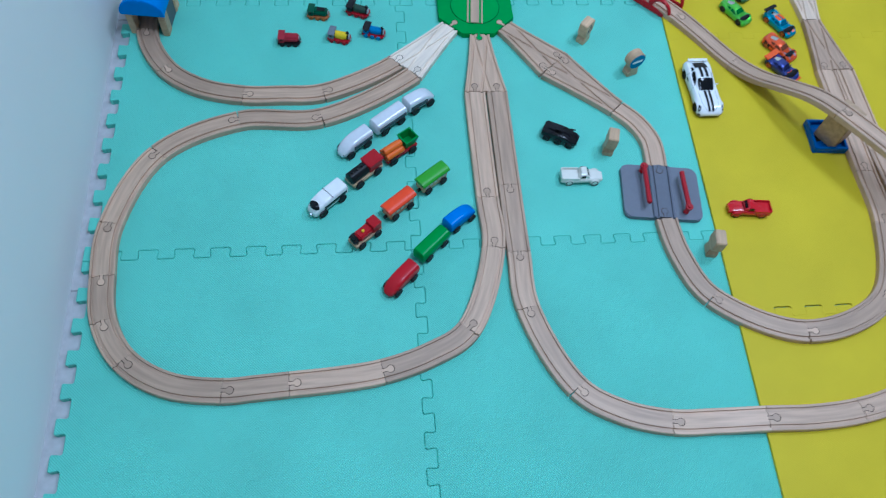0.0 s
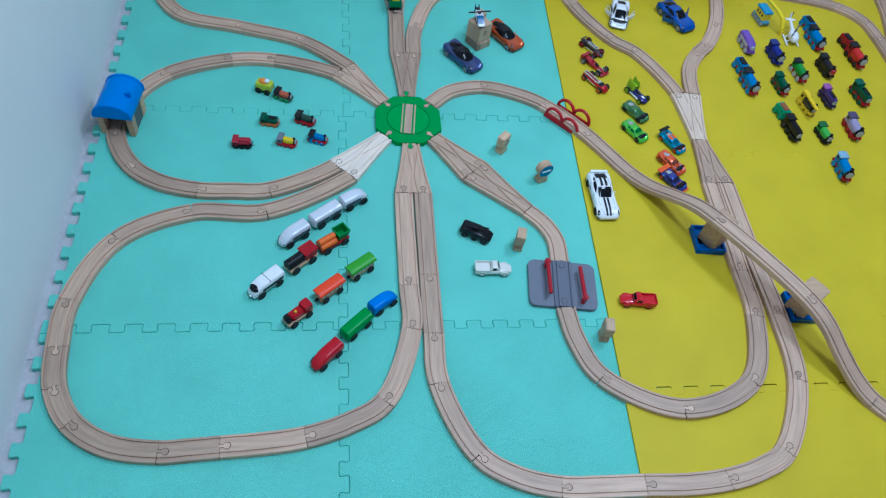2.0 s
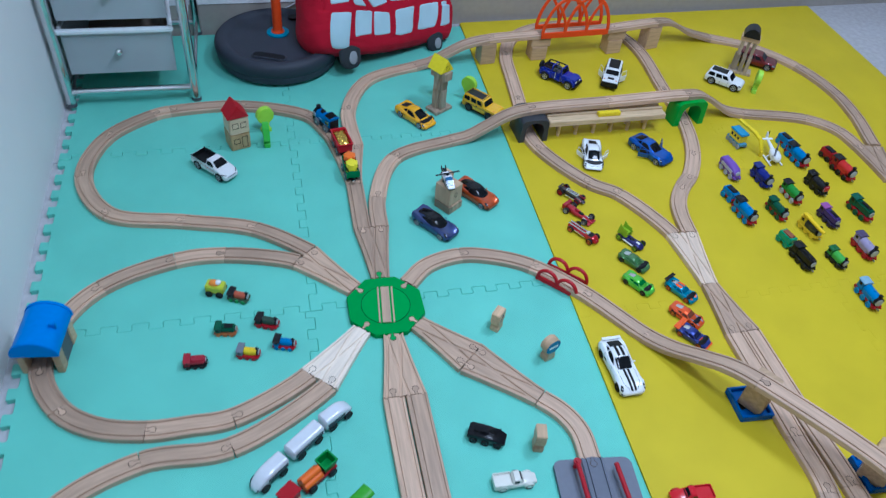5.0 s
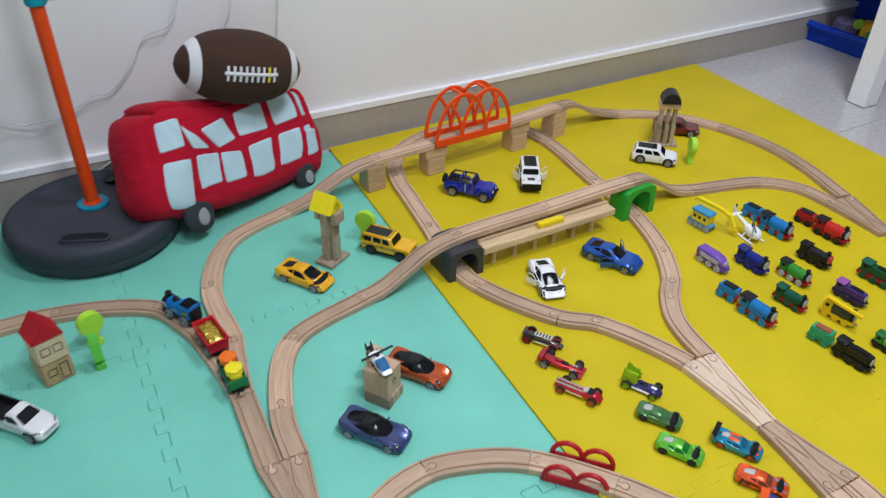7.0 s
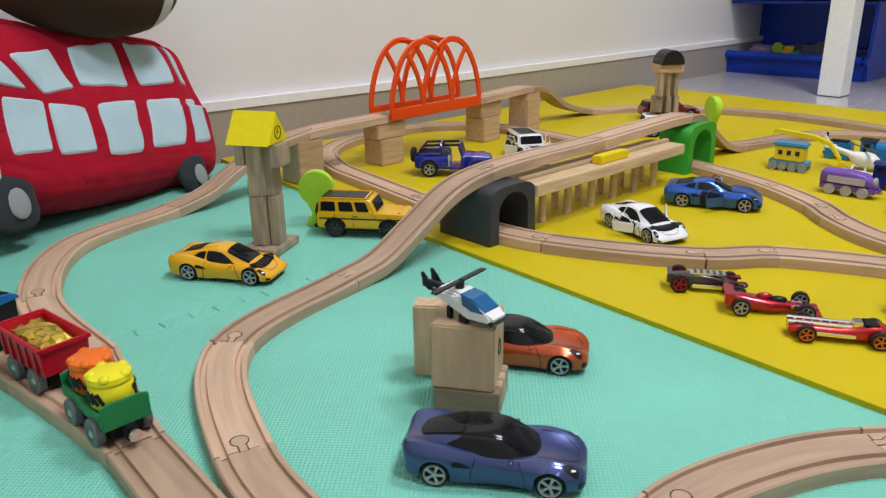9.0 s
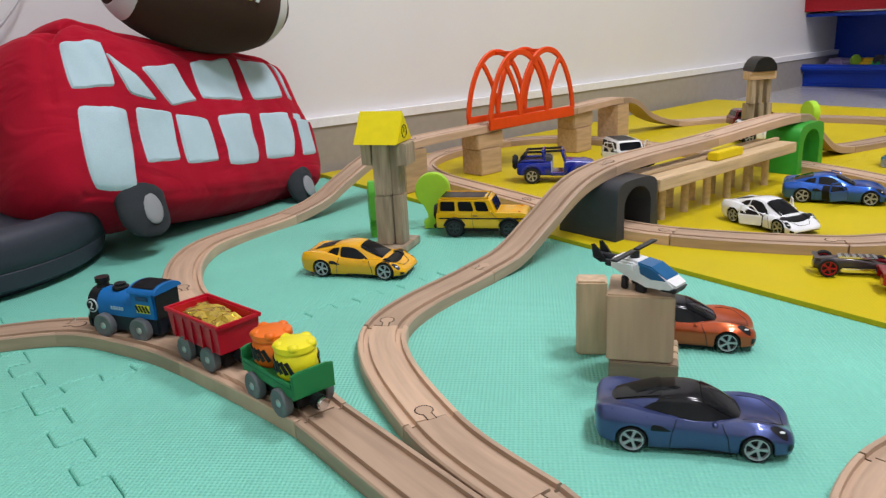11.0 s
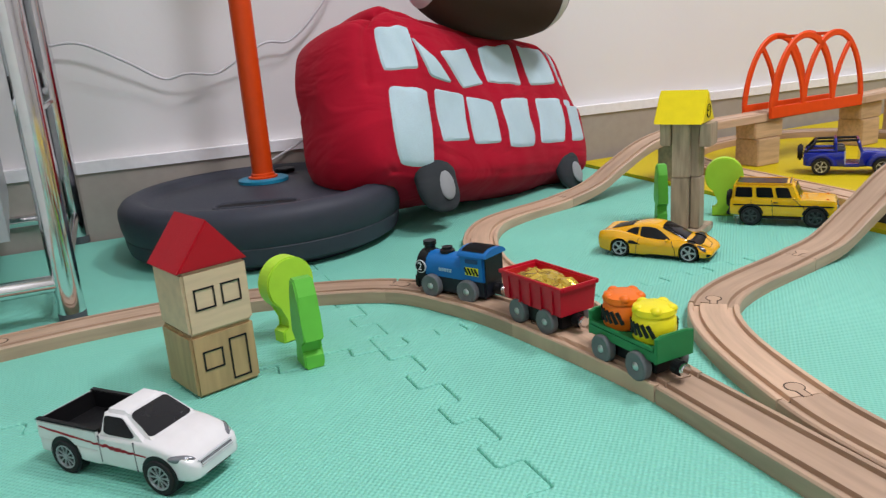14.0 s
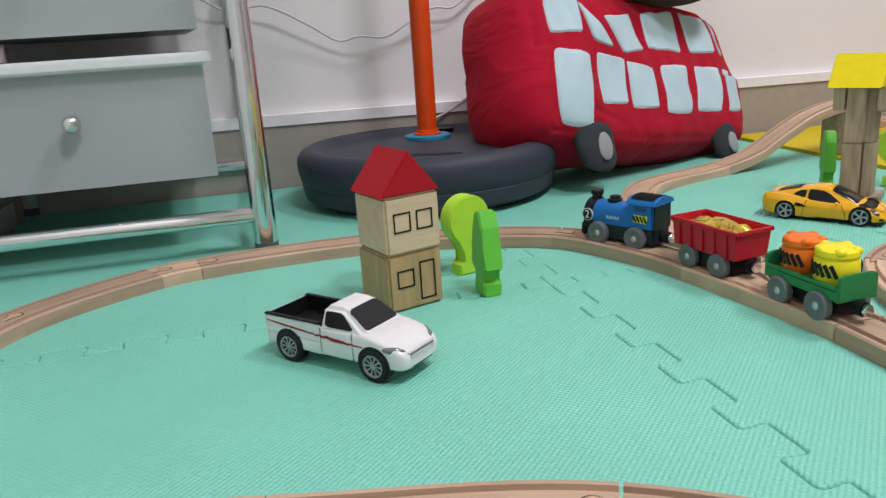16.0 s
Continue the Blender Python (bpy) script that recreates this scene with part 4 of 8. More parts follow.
# wooden signs
def road_sign(m, kind, label):
    """A thick board cut-out: waisted foot and a square or round head."""
    ob = thing("toy_road_sign", m, label, "toy sign", "wooden signs")
    foot = [(-0.012, 0), (0.012, 0), (0.012, 0.009), (0.007, 0.013), (0.007, 0.024)]
    if kind == "round":
        head = disc_outline(0, 0.040, 0.0185, 24, radians(-66), radians(246))
        part("cutout", flat_cut(foot + head + [(-x, z) for x, z in foot[:1:-1]], 0.019), BLOCK, ob, "waisted board with a round head")
        part("face_disc", flat_cut(disc_outline(0, 0.040, 0.0172), 0.0006, Matrix.Translation((0, -0.0096, 0)), 0), plastic((0.01, 0.16, 0.36), 0.4), ob, "painted blue disc")
        part("face_bar", box(0, -0.0101, 0.0375, 0.022, 0.0006, 0.005), WHITE, ob, "white printed bar")
    else:
        head = [(0.015, 0.026), (0.015, 0.050), (0.013, 0.052), (-0.013, 0.052), (-0.015, 0.050), (-0.015, 0.026)]
        part("cutout", flat_cut(foot + head + [(-x, z) for x, z in foot[:1:-1]], 0.019), BLOCK, ob, "waisted board with a square head")
        tri = [(-0.010, 0.030), (0.010, 0.030), (0.0, 0.048)]
        part("face_mark", flat_cut(tri, 0.0006, Matrix.Translation((0, -0.0096, 0)), 0), plastic((0.16, 0.12, 0.13), 0.5), ob, "printed triangle mark")
        part("face_centre", flat_cut([(-0.0055, 0.0325), (0.0055, 0.0325), (0.0, 0.0425)], 0.0006, Matrix.Translation((0, -0.0101, 0)), 0), BLOCK, ob)


road_sign(pose(0.220, -0.085, 0, 0, 0, 48), "square", "small beech road sign with a printed triangle")
road_sign(pose(0.302, -0.174, 0, 0, 0, 21), "round", "small beech road sign with a blue round face")
road_sign(pose(0.220, -0.366, 0, 0, 0, 76), "square", "small beech road sign beside two cars")
road_sign(pose(0.364, -0.588, 0, 0, 0, 81), "square", "small beech road sign beside the level crossing")


# ---- by the back wall ----
# round stand base with an orange pole
stand_base = thing("pole_stand", pose(-0.148, 1.026, 0), "dark grey round plastic stand base with an orange pole", "toy stand")
SLATE = plastic((0.036, 0.041, 0.056), 0.55)
disc = part("base_body", lathe([(0.001, 0.0), (0.146, 0.0), (0.148, 0.005), (0.160, 0.0065), (0.1655, 0.0100), (0.1680, 0.019), (0.1688, 0.0260), (0.1680, 0.0272), (0.1692, 0.0284), (0.1716, 0.0380), (0.1728, 0.0490), (0.1714, 0.0565),
                                (0.1665, 0.0625), (0.1590, 0.0658), (0.1510, 0.0660), (0.1435, 0.0632), (0.1380, 0.0592), (0.1310, 0.0576), (0.1050, 0.0590), (0.0700, 0.0628), (0.0400, 0.0660), (0.001, 0.0665)], 96), SLATE, stand_base, "dark grey moulded base", True)
slot = [(0.030 * math.cos(a) + math.copysign(0.015, math.cos(a)), 0.0175 * math.copysign(abs(math.sin(a)) ** 0.7, math.sin(a))) for a in np.linspace(0, 2 * math.pi, 32, endpoint=False)]
slot = [(x, y * (0.72 + 0.28 * (abs(x) / 0.045) ** 2) + 0.004 * (1 - (x / 0.045) ** 2)) for x, y in slot]
slot_m = Matrix.Translation((-0.028, -0.1075, 0.0598)) @ Matrix.Rotation(radians(-21), 4, "Z")
# The slot is not hollowed out; a near-black sheet paints in its shade.
part("grip_slot", prism(slot, 0.0012, slot_m), plastic((0.006, 0.007, 0.009), 0.8), disc, "near-black sheet painted as the shade inside the hand slot")
bm = sweep([slot_m @ Vector((x * 1.03, y * 1.06, 0.0004)) for x, y in slot + slot[:2]], 0.0026, 8)
part("slot_lip", bm, SLATE, disc, "rounded slot edge", True)
part("filler_cap", tube((0.052, 0.105, 0.060), (0.052, 0.105, 0.0655), 0.014, bev=0.001), BLACK, disc)
part("collar", lathe([(0.001, 0.0665), (0.031, 0.0665), (0.031, 0.0700), (0.028, 0.0710), (0.001, 0.0710)], 36), plastic((0.01, 0.22, 0.36), 0.4), stand_base, "teal plastic collar", True).location = (0.004, 0.009, 0)
pole_m = Matrix.Translation((0.004, 0.009, 0.0700))
bm = tube((0, 0, 0), (0, 0, 0.8035), 0.0132, seg=28)
bmesh.ops.transform(bm, matrix=pole_m, verts=bm.verts)
pole = part("pole", bm, plastic((0.68, 0.062, 0.004), 0.35), stand_base, "orange plastic pole", True)
bm = lathe([(0.0133, 0), (0.0185, 0), (0.0185, 0.0018), (0.0150, 0.0026), (0.0146, 0.005), (0.0133, 0.006)], 28)
bmesh.ops.transform(bm, matrix=Matrix.Translation((0.004, 0.009, 0.0710)), verts=bm.verts)
part("pole_socket", bm, plastic((0.68, 0.062, 0.004), 0.35), stand_base, "", True)
bm = tube((0, 0, 0.3755), (0, 0, 0.4075), 0.019, seg=28, bev=0.002)
bmesh.ops.transform(bm, matrix=pole_m, verts=bm.verts)
clamp = part("clamp", bm, plastic((0.01, 0.26, 0.34), 0.4), pole, "teal height clamp", True)
bm = tube((0.018, -0.006, 0.3915), (0.040, -0.012, 0.3915), 0.010, seg=12, bev=0.002)
bmesh.ops.transform(bm, matrix=pole_m, verts=bm.verts)
part("clamp_knob", bm, BLACK, stand_base)


stand_base.scale = (1.03, 1.03, 1.12)

# plush bus
BUS_M = Matrix(((0.9038, -0.4279, 0.0050, 0.1332), (0.3915, 0.8315, 0.3941, 1.0743), (-0.1728, -0.3542, 0.9190, 0.1262), (0, 0, 0, 1)))
HX, HY, HZ = 0.246, 0.076, 0.122


def bus_skin(u, w, v):
    """Stuffed surface: u, w, v in -1..1 on a cube that is half blown up into a pillow, with soft folds."""
    c = Vector((u, w, v))
    s = Vector((u * math.sqrt(max(0, 1 - w * w / 2 - v * v / 2 + w * w * v * v / 3)), w * math.sqrt(max(0, 1 - u * u / 2 - v * v / 2 + u * u * v * v / 3)),
                v * math.sqrt(max(0, 1 - u * u / 2 - w * w / 2 + u * u * w * w / 3))))
    p = c.lerp(s * 1.12, 0.30 + 0.20 * max(0.0, -v) ** 4)
    q = Vector((p.x * HX, p.y * HY, p.z * HZ))
    for a, b, i, j in ((u, w, 0, 1), (u, v, 0, 2), (w, v, 1, 2)):
        k = (abs(a) * abs(b)) ** 9 * (0.35 if v < 0 else 1.0)
        q[i] *= 1 - (0.055, 0.17)[i] * k if i < 2 else 1
        q[j] *= 1 - (0, 0.17, 0.060)[j] * k
    n = noise.noise(Vector((q.x * 11, q.y * 9, q.z * 13))) * 0.0080 + noise.noise(Vector((q.x * 38 + q.z * 16, q.y * 14, q.z * 12 + 4))) * 0.0036
    sag = -0.016 * math.exp(-((u + 0.05) / 0.45) ** 2) * max(0.0, v) ** 2
    q += s.normalized() * n + Vector((0, 0, sag))
    q.x *= 1 - 0.05 * v
    q.x += 0.014 * max(0.0, -u) ** 7 + 0.013 * max(0.0, u) ** 4
    q.x += 0.020 * max(0.0, -u) ** 4 * max(0.0, v) ** 5
    q.z -= 0.014 * max(0.0, -u) ** 6 * max(0.0, v) ** 4
    q.y -= 0.012
    q.z += 0.010 * max(0, -u) * v
    return q


bus = thing("plush_bus", BUS_M, "red stuffed double-decker bus cushion leaning on the wall", "soft toy")
bm = bmesh.new()
bmesh.ops.create_cube(bm, size=2)
bmesh.ops.subdivide_edges(bm, edges=bm.edges, cuts=48, use_grid_fill=True)
for v in bm.verts:
    v.co = bus_skin(*v.co)
body = part("bus_body", bm, fabric((0.43, 0.004, 0.022), folds=0.006), bus, "crimson plush body", True, 180)


def bus_patch(corners, material, name, lift=0.0022, n=20, rounding=0.055):
    """A sewn-on patch; corners (u, v) in order round the front face."""
    bm = bmesh.new()
    grid = []
    cs = [Vector((*c,)) for c in corners]
    for i in range(n + 1):
        row = []
        for j in range(n + 1):
            a, b = 2 * i / n - 1, 2 * j / n - 1
            k = 1 - rounding * (abs(a) * abs(b)) ** 6
            s, t = (a * k + 1) / 2, (b * k + 1) / 2
            p = cs[0].lerp(cs[1], s).lerp(cs[3].lerp(cs[2], s), t)
            q = bus_skin(p.x, -1, p.y)
            edge = max(abs(a), abs(b))
            row.append(bm.verts.new(q + Vector((0, -lift * (1 if edge < 0.99 else -0.3), 0))))
        grid.append(row)
    for i in range(n):
        for j in range(n):
            bm.faces.new((grid[i][j], grid[i + 1][j], grid[i + 1][j + 1], grid[i][j + 1]))
    bmesh.ops.recalc_face_normals(bm, faces=bm.faces)
    part(name, bm, material, body, "", True)


PANE = fabric((0.50, 0.66, 0.72))
bus_patch([(-0.84, 0.15), (-0.56, 0.19), (-0.59, 0.72), (-0.89, 0.70)], PANE, "window_patch")
bus_patch([(-0.49, 0.12), (-0.31, 0.07), (-0.43, 0.33), (-0.59, 0.60)], PANE, "window_patch", rounding=0.1)
bus_patch([(-0.21, 0.03), (0.02, 0.15), (-0.10, 0.65), (-0.39, 0.43)], PANE, "window_patch")
bus_patch([(0.05, 0.17), (0.43, 0.20), (0.40, 0.81), (0.03, 0.71)], PANE, "window_patch")
bus_patch([(0.51, 0.22), (0.83, 0.31), (0.83, 0.91), (0.48, 0.82)], PANE, "window_patch")
bus_patch([(0.88, 0.31), (0.97, 0.31), (0.97, 0.91), (0.89, 0.91)], PANE, "window_patch")
bus_patch([(-0.87, -0.91), (-0.59, -0.92), (-0.52, -0.02), (-0.83, -0.01)], PANE, "window_patch")
bus_patch([(-0.49, -0.62), (-0.24, -0.60), (-0.23, -0.03), (-0.47, 0.01)], PANE, "window_patch")
bus_patch([(-0.21, -0.65), (0.03, -0.62), (0.02, -0.09), (-0.21, -0.04)], PANE, "window_patch")
bus_patch([(0.10, -0.67), (0.36, -0.65), (0.43, 0.04), (0.11, -0.04)], PANE, "window_patch")
bus_patch([(0.46, -0.61), (0.75, -0.57), (0.82, 0.11), (0.51, 0.05)], PANE, "window_patch")
bus_patch([(0.81, -0.55), (0.97, -0.52), (0.97, 0.12), (0.87, 0.10)], PANE, "window_patch")
for c, r in ((Vector((-0.126, -0.073, -0.117)), 0.042), (Vector((0.184, -0.073, -0.099)), 0.036)):
    bm = ball(c.x, c.y, c.z, r, scale=(0.82, 0.34, 1.06), u=32, v=18)
    for v in bm.verts:
        o = v.co - c
        grow = 1 + 0.13 * math.sin(2 * math.atan2(o.z, o.x)) ** 2
        v.co = c + Vector((o.x * grow, o.y, o.z * grow)) + Vector((0, 0.10 * o.z, 0)) + Vector((0, 1, 0)) * noise.noise(o * 40) * 0.004
    wheel = part("wheel_patch", bm, fabric((0.034, 0.039, 0.044), folds=0.004), body, "charcoal plush wheel", True)
    bm = ball(c.x + 0.003, c.y - 0.0138, c.z - 0.012, r * 0.44, scale=(0.78, 0.22, 1.05), u=20, v=10)
    part("hub_patch", bm, fabric((0.30, 0.31, 0.32)), wheel, "pale grey hub patch", True)

# plush football
B0, B1 = Vector((0.049, 1.058, 0.361)), Vector((0.348, 1.081, 0.292))
B_AX = (B1 - B0).normalized()
B_FRONT = Vector((-0.25, -0.92, 0.16))
B_FRONT = (B_FRONT - B_AX * B_FRONT.dot(B_AX)).normalized()
B_UP = B_AX.cross(B_FRONT).normalized() * -1
B_C = (B0 + B1) / 2 + Vector((0.014, -0.008, -0.014))
football = thing("plush_football", Matrix(((B_AX.x, -B_FRONT.x, B_UP.x, B_C.x), (B_AX.y, -B_FRONT.y, B_UP.y, B_C.y), (B_AX.z, -B_FRONT.z, B_UP.z, B_C.z), (0, 0, 0, 1))),
                 "brown plush ball with white stripes and laces on the bus", "soft toy")
HALF = (B1 - B0).length / 2
football.scale = (0.92, 0.92, 0.92)


def ball_r(x):
    k = max(0.0, 1 - (abs(x) / HALF) ** 2.3)
    return 0.086 * k ** 0.62 + 0.0006


def band(x0, x1, lift, n, seg=48):
    rings = []
    for i in range(n + 1):
        x = x0 + (x1 - x0) * i / n
        r = ball_r(x) + lift
        rings.append([(x, r * math.cos(2 * math.pi * k / seg), r * math.sin(2 * math.pi * k / seg)) for k in range(seg)])
    return loft(rings)


skin = part("ball_body", band(-HALF, HALF, 0, 40), fabric((0.055, 0.028, 0.018)), football, "dark brown plush skin", True)
for x in (-0.118, 0.118):
    part("stripe", band(x - 0.011, x + 0.011, 0.0012, 5), fabric((0.72, 0.72, 0.74)), skin, "white sewn stripe", True)


def on_ball(x, a, lift=0.001):
    r = ball_r(x) + lift
    return Vector((x, -r * math.cos(a), r * math.sin(a)))


part("lace_bar", sweep([on_ball(-0.062 + 0.0062 * i, 0.02) for i in range(21)], 0.0042, 8), fabric((0.72, 0.72, 0.74)), skin, "white lace seam", True)
for i in range(9):
    x = -0.055 + 0.01375 * i
    part("lace_stitch", sweep([on_ball(x, -0.18 + 0.05 * k, 0.0016) for k in range(9)], 0.0032, 6), fabric((0.72, 0.60, 0.05)) if i == 7 else fabric((0.72, 0.72, 0.74)), skin, "yellow lace stitch" if i == 7 else "", True)


# cables on the wall
def cable(points, label, r=0.0018):
    """Points (x, z) along the back wall, standing off it a little."""
    pts = [(x, 1.212 + 0.031 * x - 0.014 - 0.010 * math.sin(5 * i + 1) ** 2, z) for i, (x, z) in enumerate(points)]
    ob = part("cable", sweep([tuple(p) for p in spline(pts, 6)], r, 8), plastic((0.60, 0.60, 0.62), 0.4), None, "", True)
    tagged(ob, label, "cable", "wall cables")


cable([(-0.607, 0.292), (-0.488, 0.285), (-0.426, 0.279), (-0.393, 0.262), (-0.337, 0.265), (-0.28, 0.237), (-0.233, 0.21), (-0.205, 0.215), (-0.162, 0.212), (-0.128, 0.23), (-0.086, 0.25), (-0.052, 0.25), (0.007, 0.305), (0.045, 0.359), (0.105, 0.383), (0.129, 0.428), (0.161, 0.545)],
      "thin pale grey cable draped along the white wall")
cable([(-0.186, 0.018), (-0.129, 0.062), (-0.101, 0.08), (-0.061, 0.096), (-0.025, 0.121), (0.012, 0.162)], "thin pale cable behind the plush bus")
cable([(0.21, 0.313), (0.223, 0.352), (0.237, 0.386), (0.249, 0.422), (0.272, 0.578)], "thin pale cable hanging above the plush ball")
cable([(0.334, 0.235), (0.34, 0.281), (0.351, 0.39), (0.377, 0.574)], "thin straight cable hanging beside the plush ball")

# drawer cart
cart = thing("drawer_cart", pose(-0.379, 0.822, 0), "chrome tube cart with frosted plastic drawers", "drawer cart")
FROST, ft, fb = nodes_of("frosted_plastic")
ff, _ = noise_fac(ft, 6, detail=3)
link(ft, ramp(ft, ff, (0.58, 0.62, 0.64), (0.68, 0.72, 0.73)), fb.inputs["Base Color"])
fb.inputs["Roughness"].default_value, fb.inputs["Transmission Weight"].default_value, fb.inputs["IOR"].default_value = 0.45, 0.45, 1.2
CW, CD = 0.315, 0.362
for x in (0.0, -CW):
    for y in (0.0, CD):
        part("leg", tube((x, y, 0.004), (x, y, 0.86), 0.0122, seg=20), CHROME, cart, "chrome tube leg", True)
        part("foot_cap", tube((x, y, 0), (x, y, 0.010), 0.0126, seg=16), GREY, cart)
for z in (0.040, 0.845):
    for y in (0.0, CD):
        part("rail", tube((0, y, z), (-CW, y, z), 0.0085, seg=14), CHROME, cart, "", True)
    for x in (0.0, -CW):
        part("rail", tube((x, 0, z), (x, CD, z), 0.0085 if z > 0.1 else 0.005, seg=14), CHROME, cart, "", True)
for i in range(5):
    z = 0.083 + 0.149 * i
    top = 0.126
    y0, y1, x0, x1 = 0.016, CD - 0.02, -CW + 0.016, -0.040
    drawer = part("drawer", box((x0 + x1) / 2, y0 + 0.0015, z, x1 - x0, 0.003, top), FROST, cart, "frosted translucent drawer")
    part("back_panel", box((x0 + x1) / 2, y1, z, x1 - x0, 0.003, top), FROST, drawer)
    part("floor_panel", box((x0 + x1) / 2, (y0 + y1) / 2, z + 0.0002, x1 - x0 - 0.007, y1 - y0 - 0.007, 0.003), FROST, drawer)
    for cx in (x0 + 0.0015, x1 - 0.0015):
        part("side_panel", box(cx, (y0 + y1) / 2 + 0.002, z, 0.003, y1 - y0 - 0.004, top), FROST, drawer)
    bm = box((x0 + x1) / 2, y0 - 0.004, z + top - 0.012, x1 - x0 + 0.020, 0.012, 0.013, 0.003)
    box((x0 + x1) / 2, y1, z + top - 0.008, x1 - x0 + 0.020, 0.010, 0.009, 0.002, bm=bm)
    for x in (x0 - 0.004, x1 + 0.004):
        box(x, (y0 + y1) / 2 + 0.005, z + top - 0.008, 0.010, y1 - y0 - 0.012, 0.009, 0.002, bm=bm)
    part("rim", bm, plastic((0.74, 0.77, 0.78), 0.35), drawer, "milky plastic rim")
    knob = part("knob", ball((x0 + x1) / 2, y0 - 0.012, z + 0.066, 0.0092, u=20, v=12), CHROME, drawer, "clear faceted knob", True)
    for piece in (drawer, *drawer.children):       # the drawers narrow towards the back
        for v in piece.data.vertices:
            v.co.x = (x0 + x1) / 2 + (v.co.x - (x0 + x1) / 2) * (1 - 0.24 * max(0.0, min(1.0, (v.co.y - y0) / (y1 - y0))))
    for x in (0.0, -CW):
        part("runner", tube((x, 0.01, z + top - 0.014), (x, CD - 0.01, z + top - 0.014), 0.0035, seg=10), CHROME, cart)
    if i < 3:
        part("load", box((x0 + x1) / 2, (y0 + y1) / 2 + 0.02, z + 0.004, 0.20, 0.24, 0.045 + 0.012 * i, 0.012, seg=3), fabric(((0.30, 0.24, 0.18), (0.04, 0.04, 0.05), (0.35, 0.22, 0.12))[i]), drawer, "jumbled toys inside")

# far corner: toy bins and a white table leg
rack = thing("toy_bin_rack", pose(2.392, 1.066, FLOOR_Z, 0, 0, 2), "blue and red plastic toy bins stacked against the wall", "toy storage")


def toy_bin(z, paint, name, label):
    """One moulded open bin: a single shell with an outer and an inner skin."""
    w, d, h, t = 0.235, 0.27, 0.236, 0.010
    outer = [(d, z), (0.0, z), (-0.004, z + 0.048), (-0.022, z + 0.054), (-0.022, z + 0.074), (0.006, z + 0.074), (0.012, z + h), (d, z + h)]
    body = part(name, prism([(0.0, -w), (d, -w), (d, w), (0.0, w)], t, Matrix.Translation((0, 0, z)), 0.002), paint, rack, label)
    for e in (-1, 1):
        part("bin_side", prism(outer, t, Matrix.Translation((0, e * (w + t / 2) + t / 2, 0)) @ Matrix.Rotation(radians(90), 4, "X"), 0.003), paint, body)
    part("bin_front", box(0.006, 0, z + t, 0.012, 2 * w - 0.002, 0.040, 0.002), paint, body)
    part("bin_lip", box(-0.008, 0, z + 0.050, 0.030, 2 * w - 0.002, 0.024, 0.008, seg=3), paint, body)
    part("bin_back", box(d - 0.006, 0, z + t, 0.012, 2 * w - 0.002, h - t, 0.002), paint, body)
    part("bin_cover", box(d / 2 + 0.006, 0, z + h - 0.010, d - 0.016, 2 * w - 0.002, 0.010, 0.003), paint, body)


toy_bin(0.0, plastic((0.006, 0.045, 0.42), 0.35), "lower_bin", "deep blue open plastic bin")
toy_bin(0.243, plastic((0.45, 0.01, 0.02), 0.35), "upper_bin", "red open plastic bin")
for k, (y, c, r) in enumerate(((-0.13, (0.02, 0.30, 0.40), 0.045), (-0.03, (0.04, 0.05, 0.09), 0.050), (0.06, (0.75, 0.45, 0.02), 0.040), (0.13, (0.20, 0.16, 0.30), 0.042), (0.02, (0.02, 0.35, 0.12), 0.030), (-0.19, (0.03, 0.06, 0.20), 0.040))):
    toy = thing("stored_toy", rack.matrix_basis @ pose(0.10 + 0.02 * (k % 3), y, 0.0105, 0, 0, 20 * k), "loose plastic toy lying in the blue bin", "toy", "toys in the bin")
    part("toy_body", box(0, 0, 0, r * 2.0, r * 1.6, 0.035 + r, 0.012, seg=3), plastic(c, 0.4), toy)
    part("toy_wheel", tube((-r, -0.02, 0.045 + r * 0.6), (-r - 0.012, -0.02, 0.045 + r * 0.6), r * 0.45, bev=0.003), plastic((0.30, 0.55, 0.05) if k == 3 else (0.05, 0.05, 0.07), 0.4), toy)
table = thing("side_table", pose(2.054, 0.780, FLOOR_Z, 0, 0, 0), "white painted table with square legs on the stone floor", "table")
for x, y in ((0, 0), (0.84, 0), (0, -0.60), (0.84, -0.60)):
    part("leg", box(x, y, 0.002, 0.062, 0.062, 0.7183, 0.002), plastic((0.82, 0.82, 0.82), 0.4), table)
    part("foot_pad", box(x, y, 0, 0.056, 0.056, 0.002), BLACK, table)
part("table_top", box(0.42, -0.30, 0.7205, 1.0, 0.8, 0.03, 0.002), plastic((0.82, 0.82, 0.82), 0.4), table)


# ---- toy cars ----
MESHES = {}


def shared(key, maker, material, smooth=True):
    """One mesh shared by alike parts."""
    if key not in MESHES:
        bm = maker()
        if smooth:
            for f in bm.faces:
                f.smooth = True
        me = bpy.data.meshes.new(key[0])
        bm.to_mesh(me)
        bm.free()
        me.materials.append(material)
        if smooth:
            me.set_sharp_from_angle(angle=radians(40))
        MESHES[key] = me
    return MESHES[key]


def placed(name, me, parent, m, label=""):
    ob = new(name, me)
    ob.parent = parent
    ob.matrix_basis = m
    if label:
        tagged(ob, label)
    return ob


LIE = Matrix.Rotation(radians(90), 4, "X")


def tyre_mesh(r, w, k=1.0):
    return lathe([(0.0002, -w * 0.26), (r * 0.76 * k, -w * 0.26), (r * 0.80 * k, -w / 2), (r * 0.94, -w / 2), (r, -w * 0.34), (r, w * 0.34), (r * 0.94, w / 2), (r * 0.80 * k, w / 2), (r * 0.76 * k, w * 0.26), (0.0002, w * 0.26)], 24)


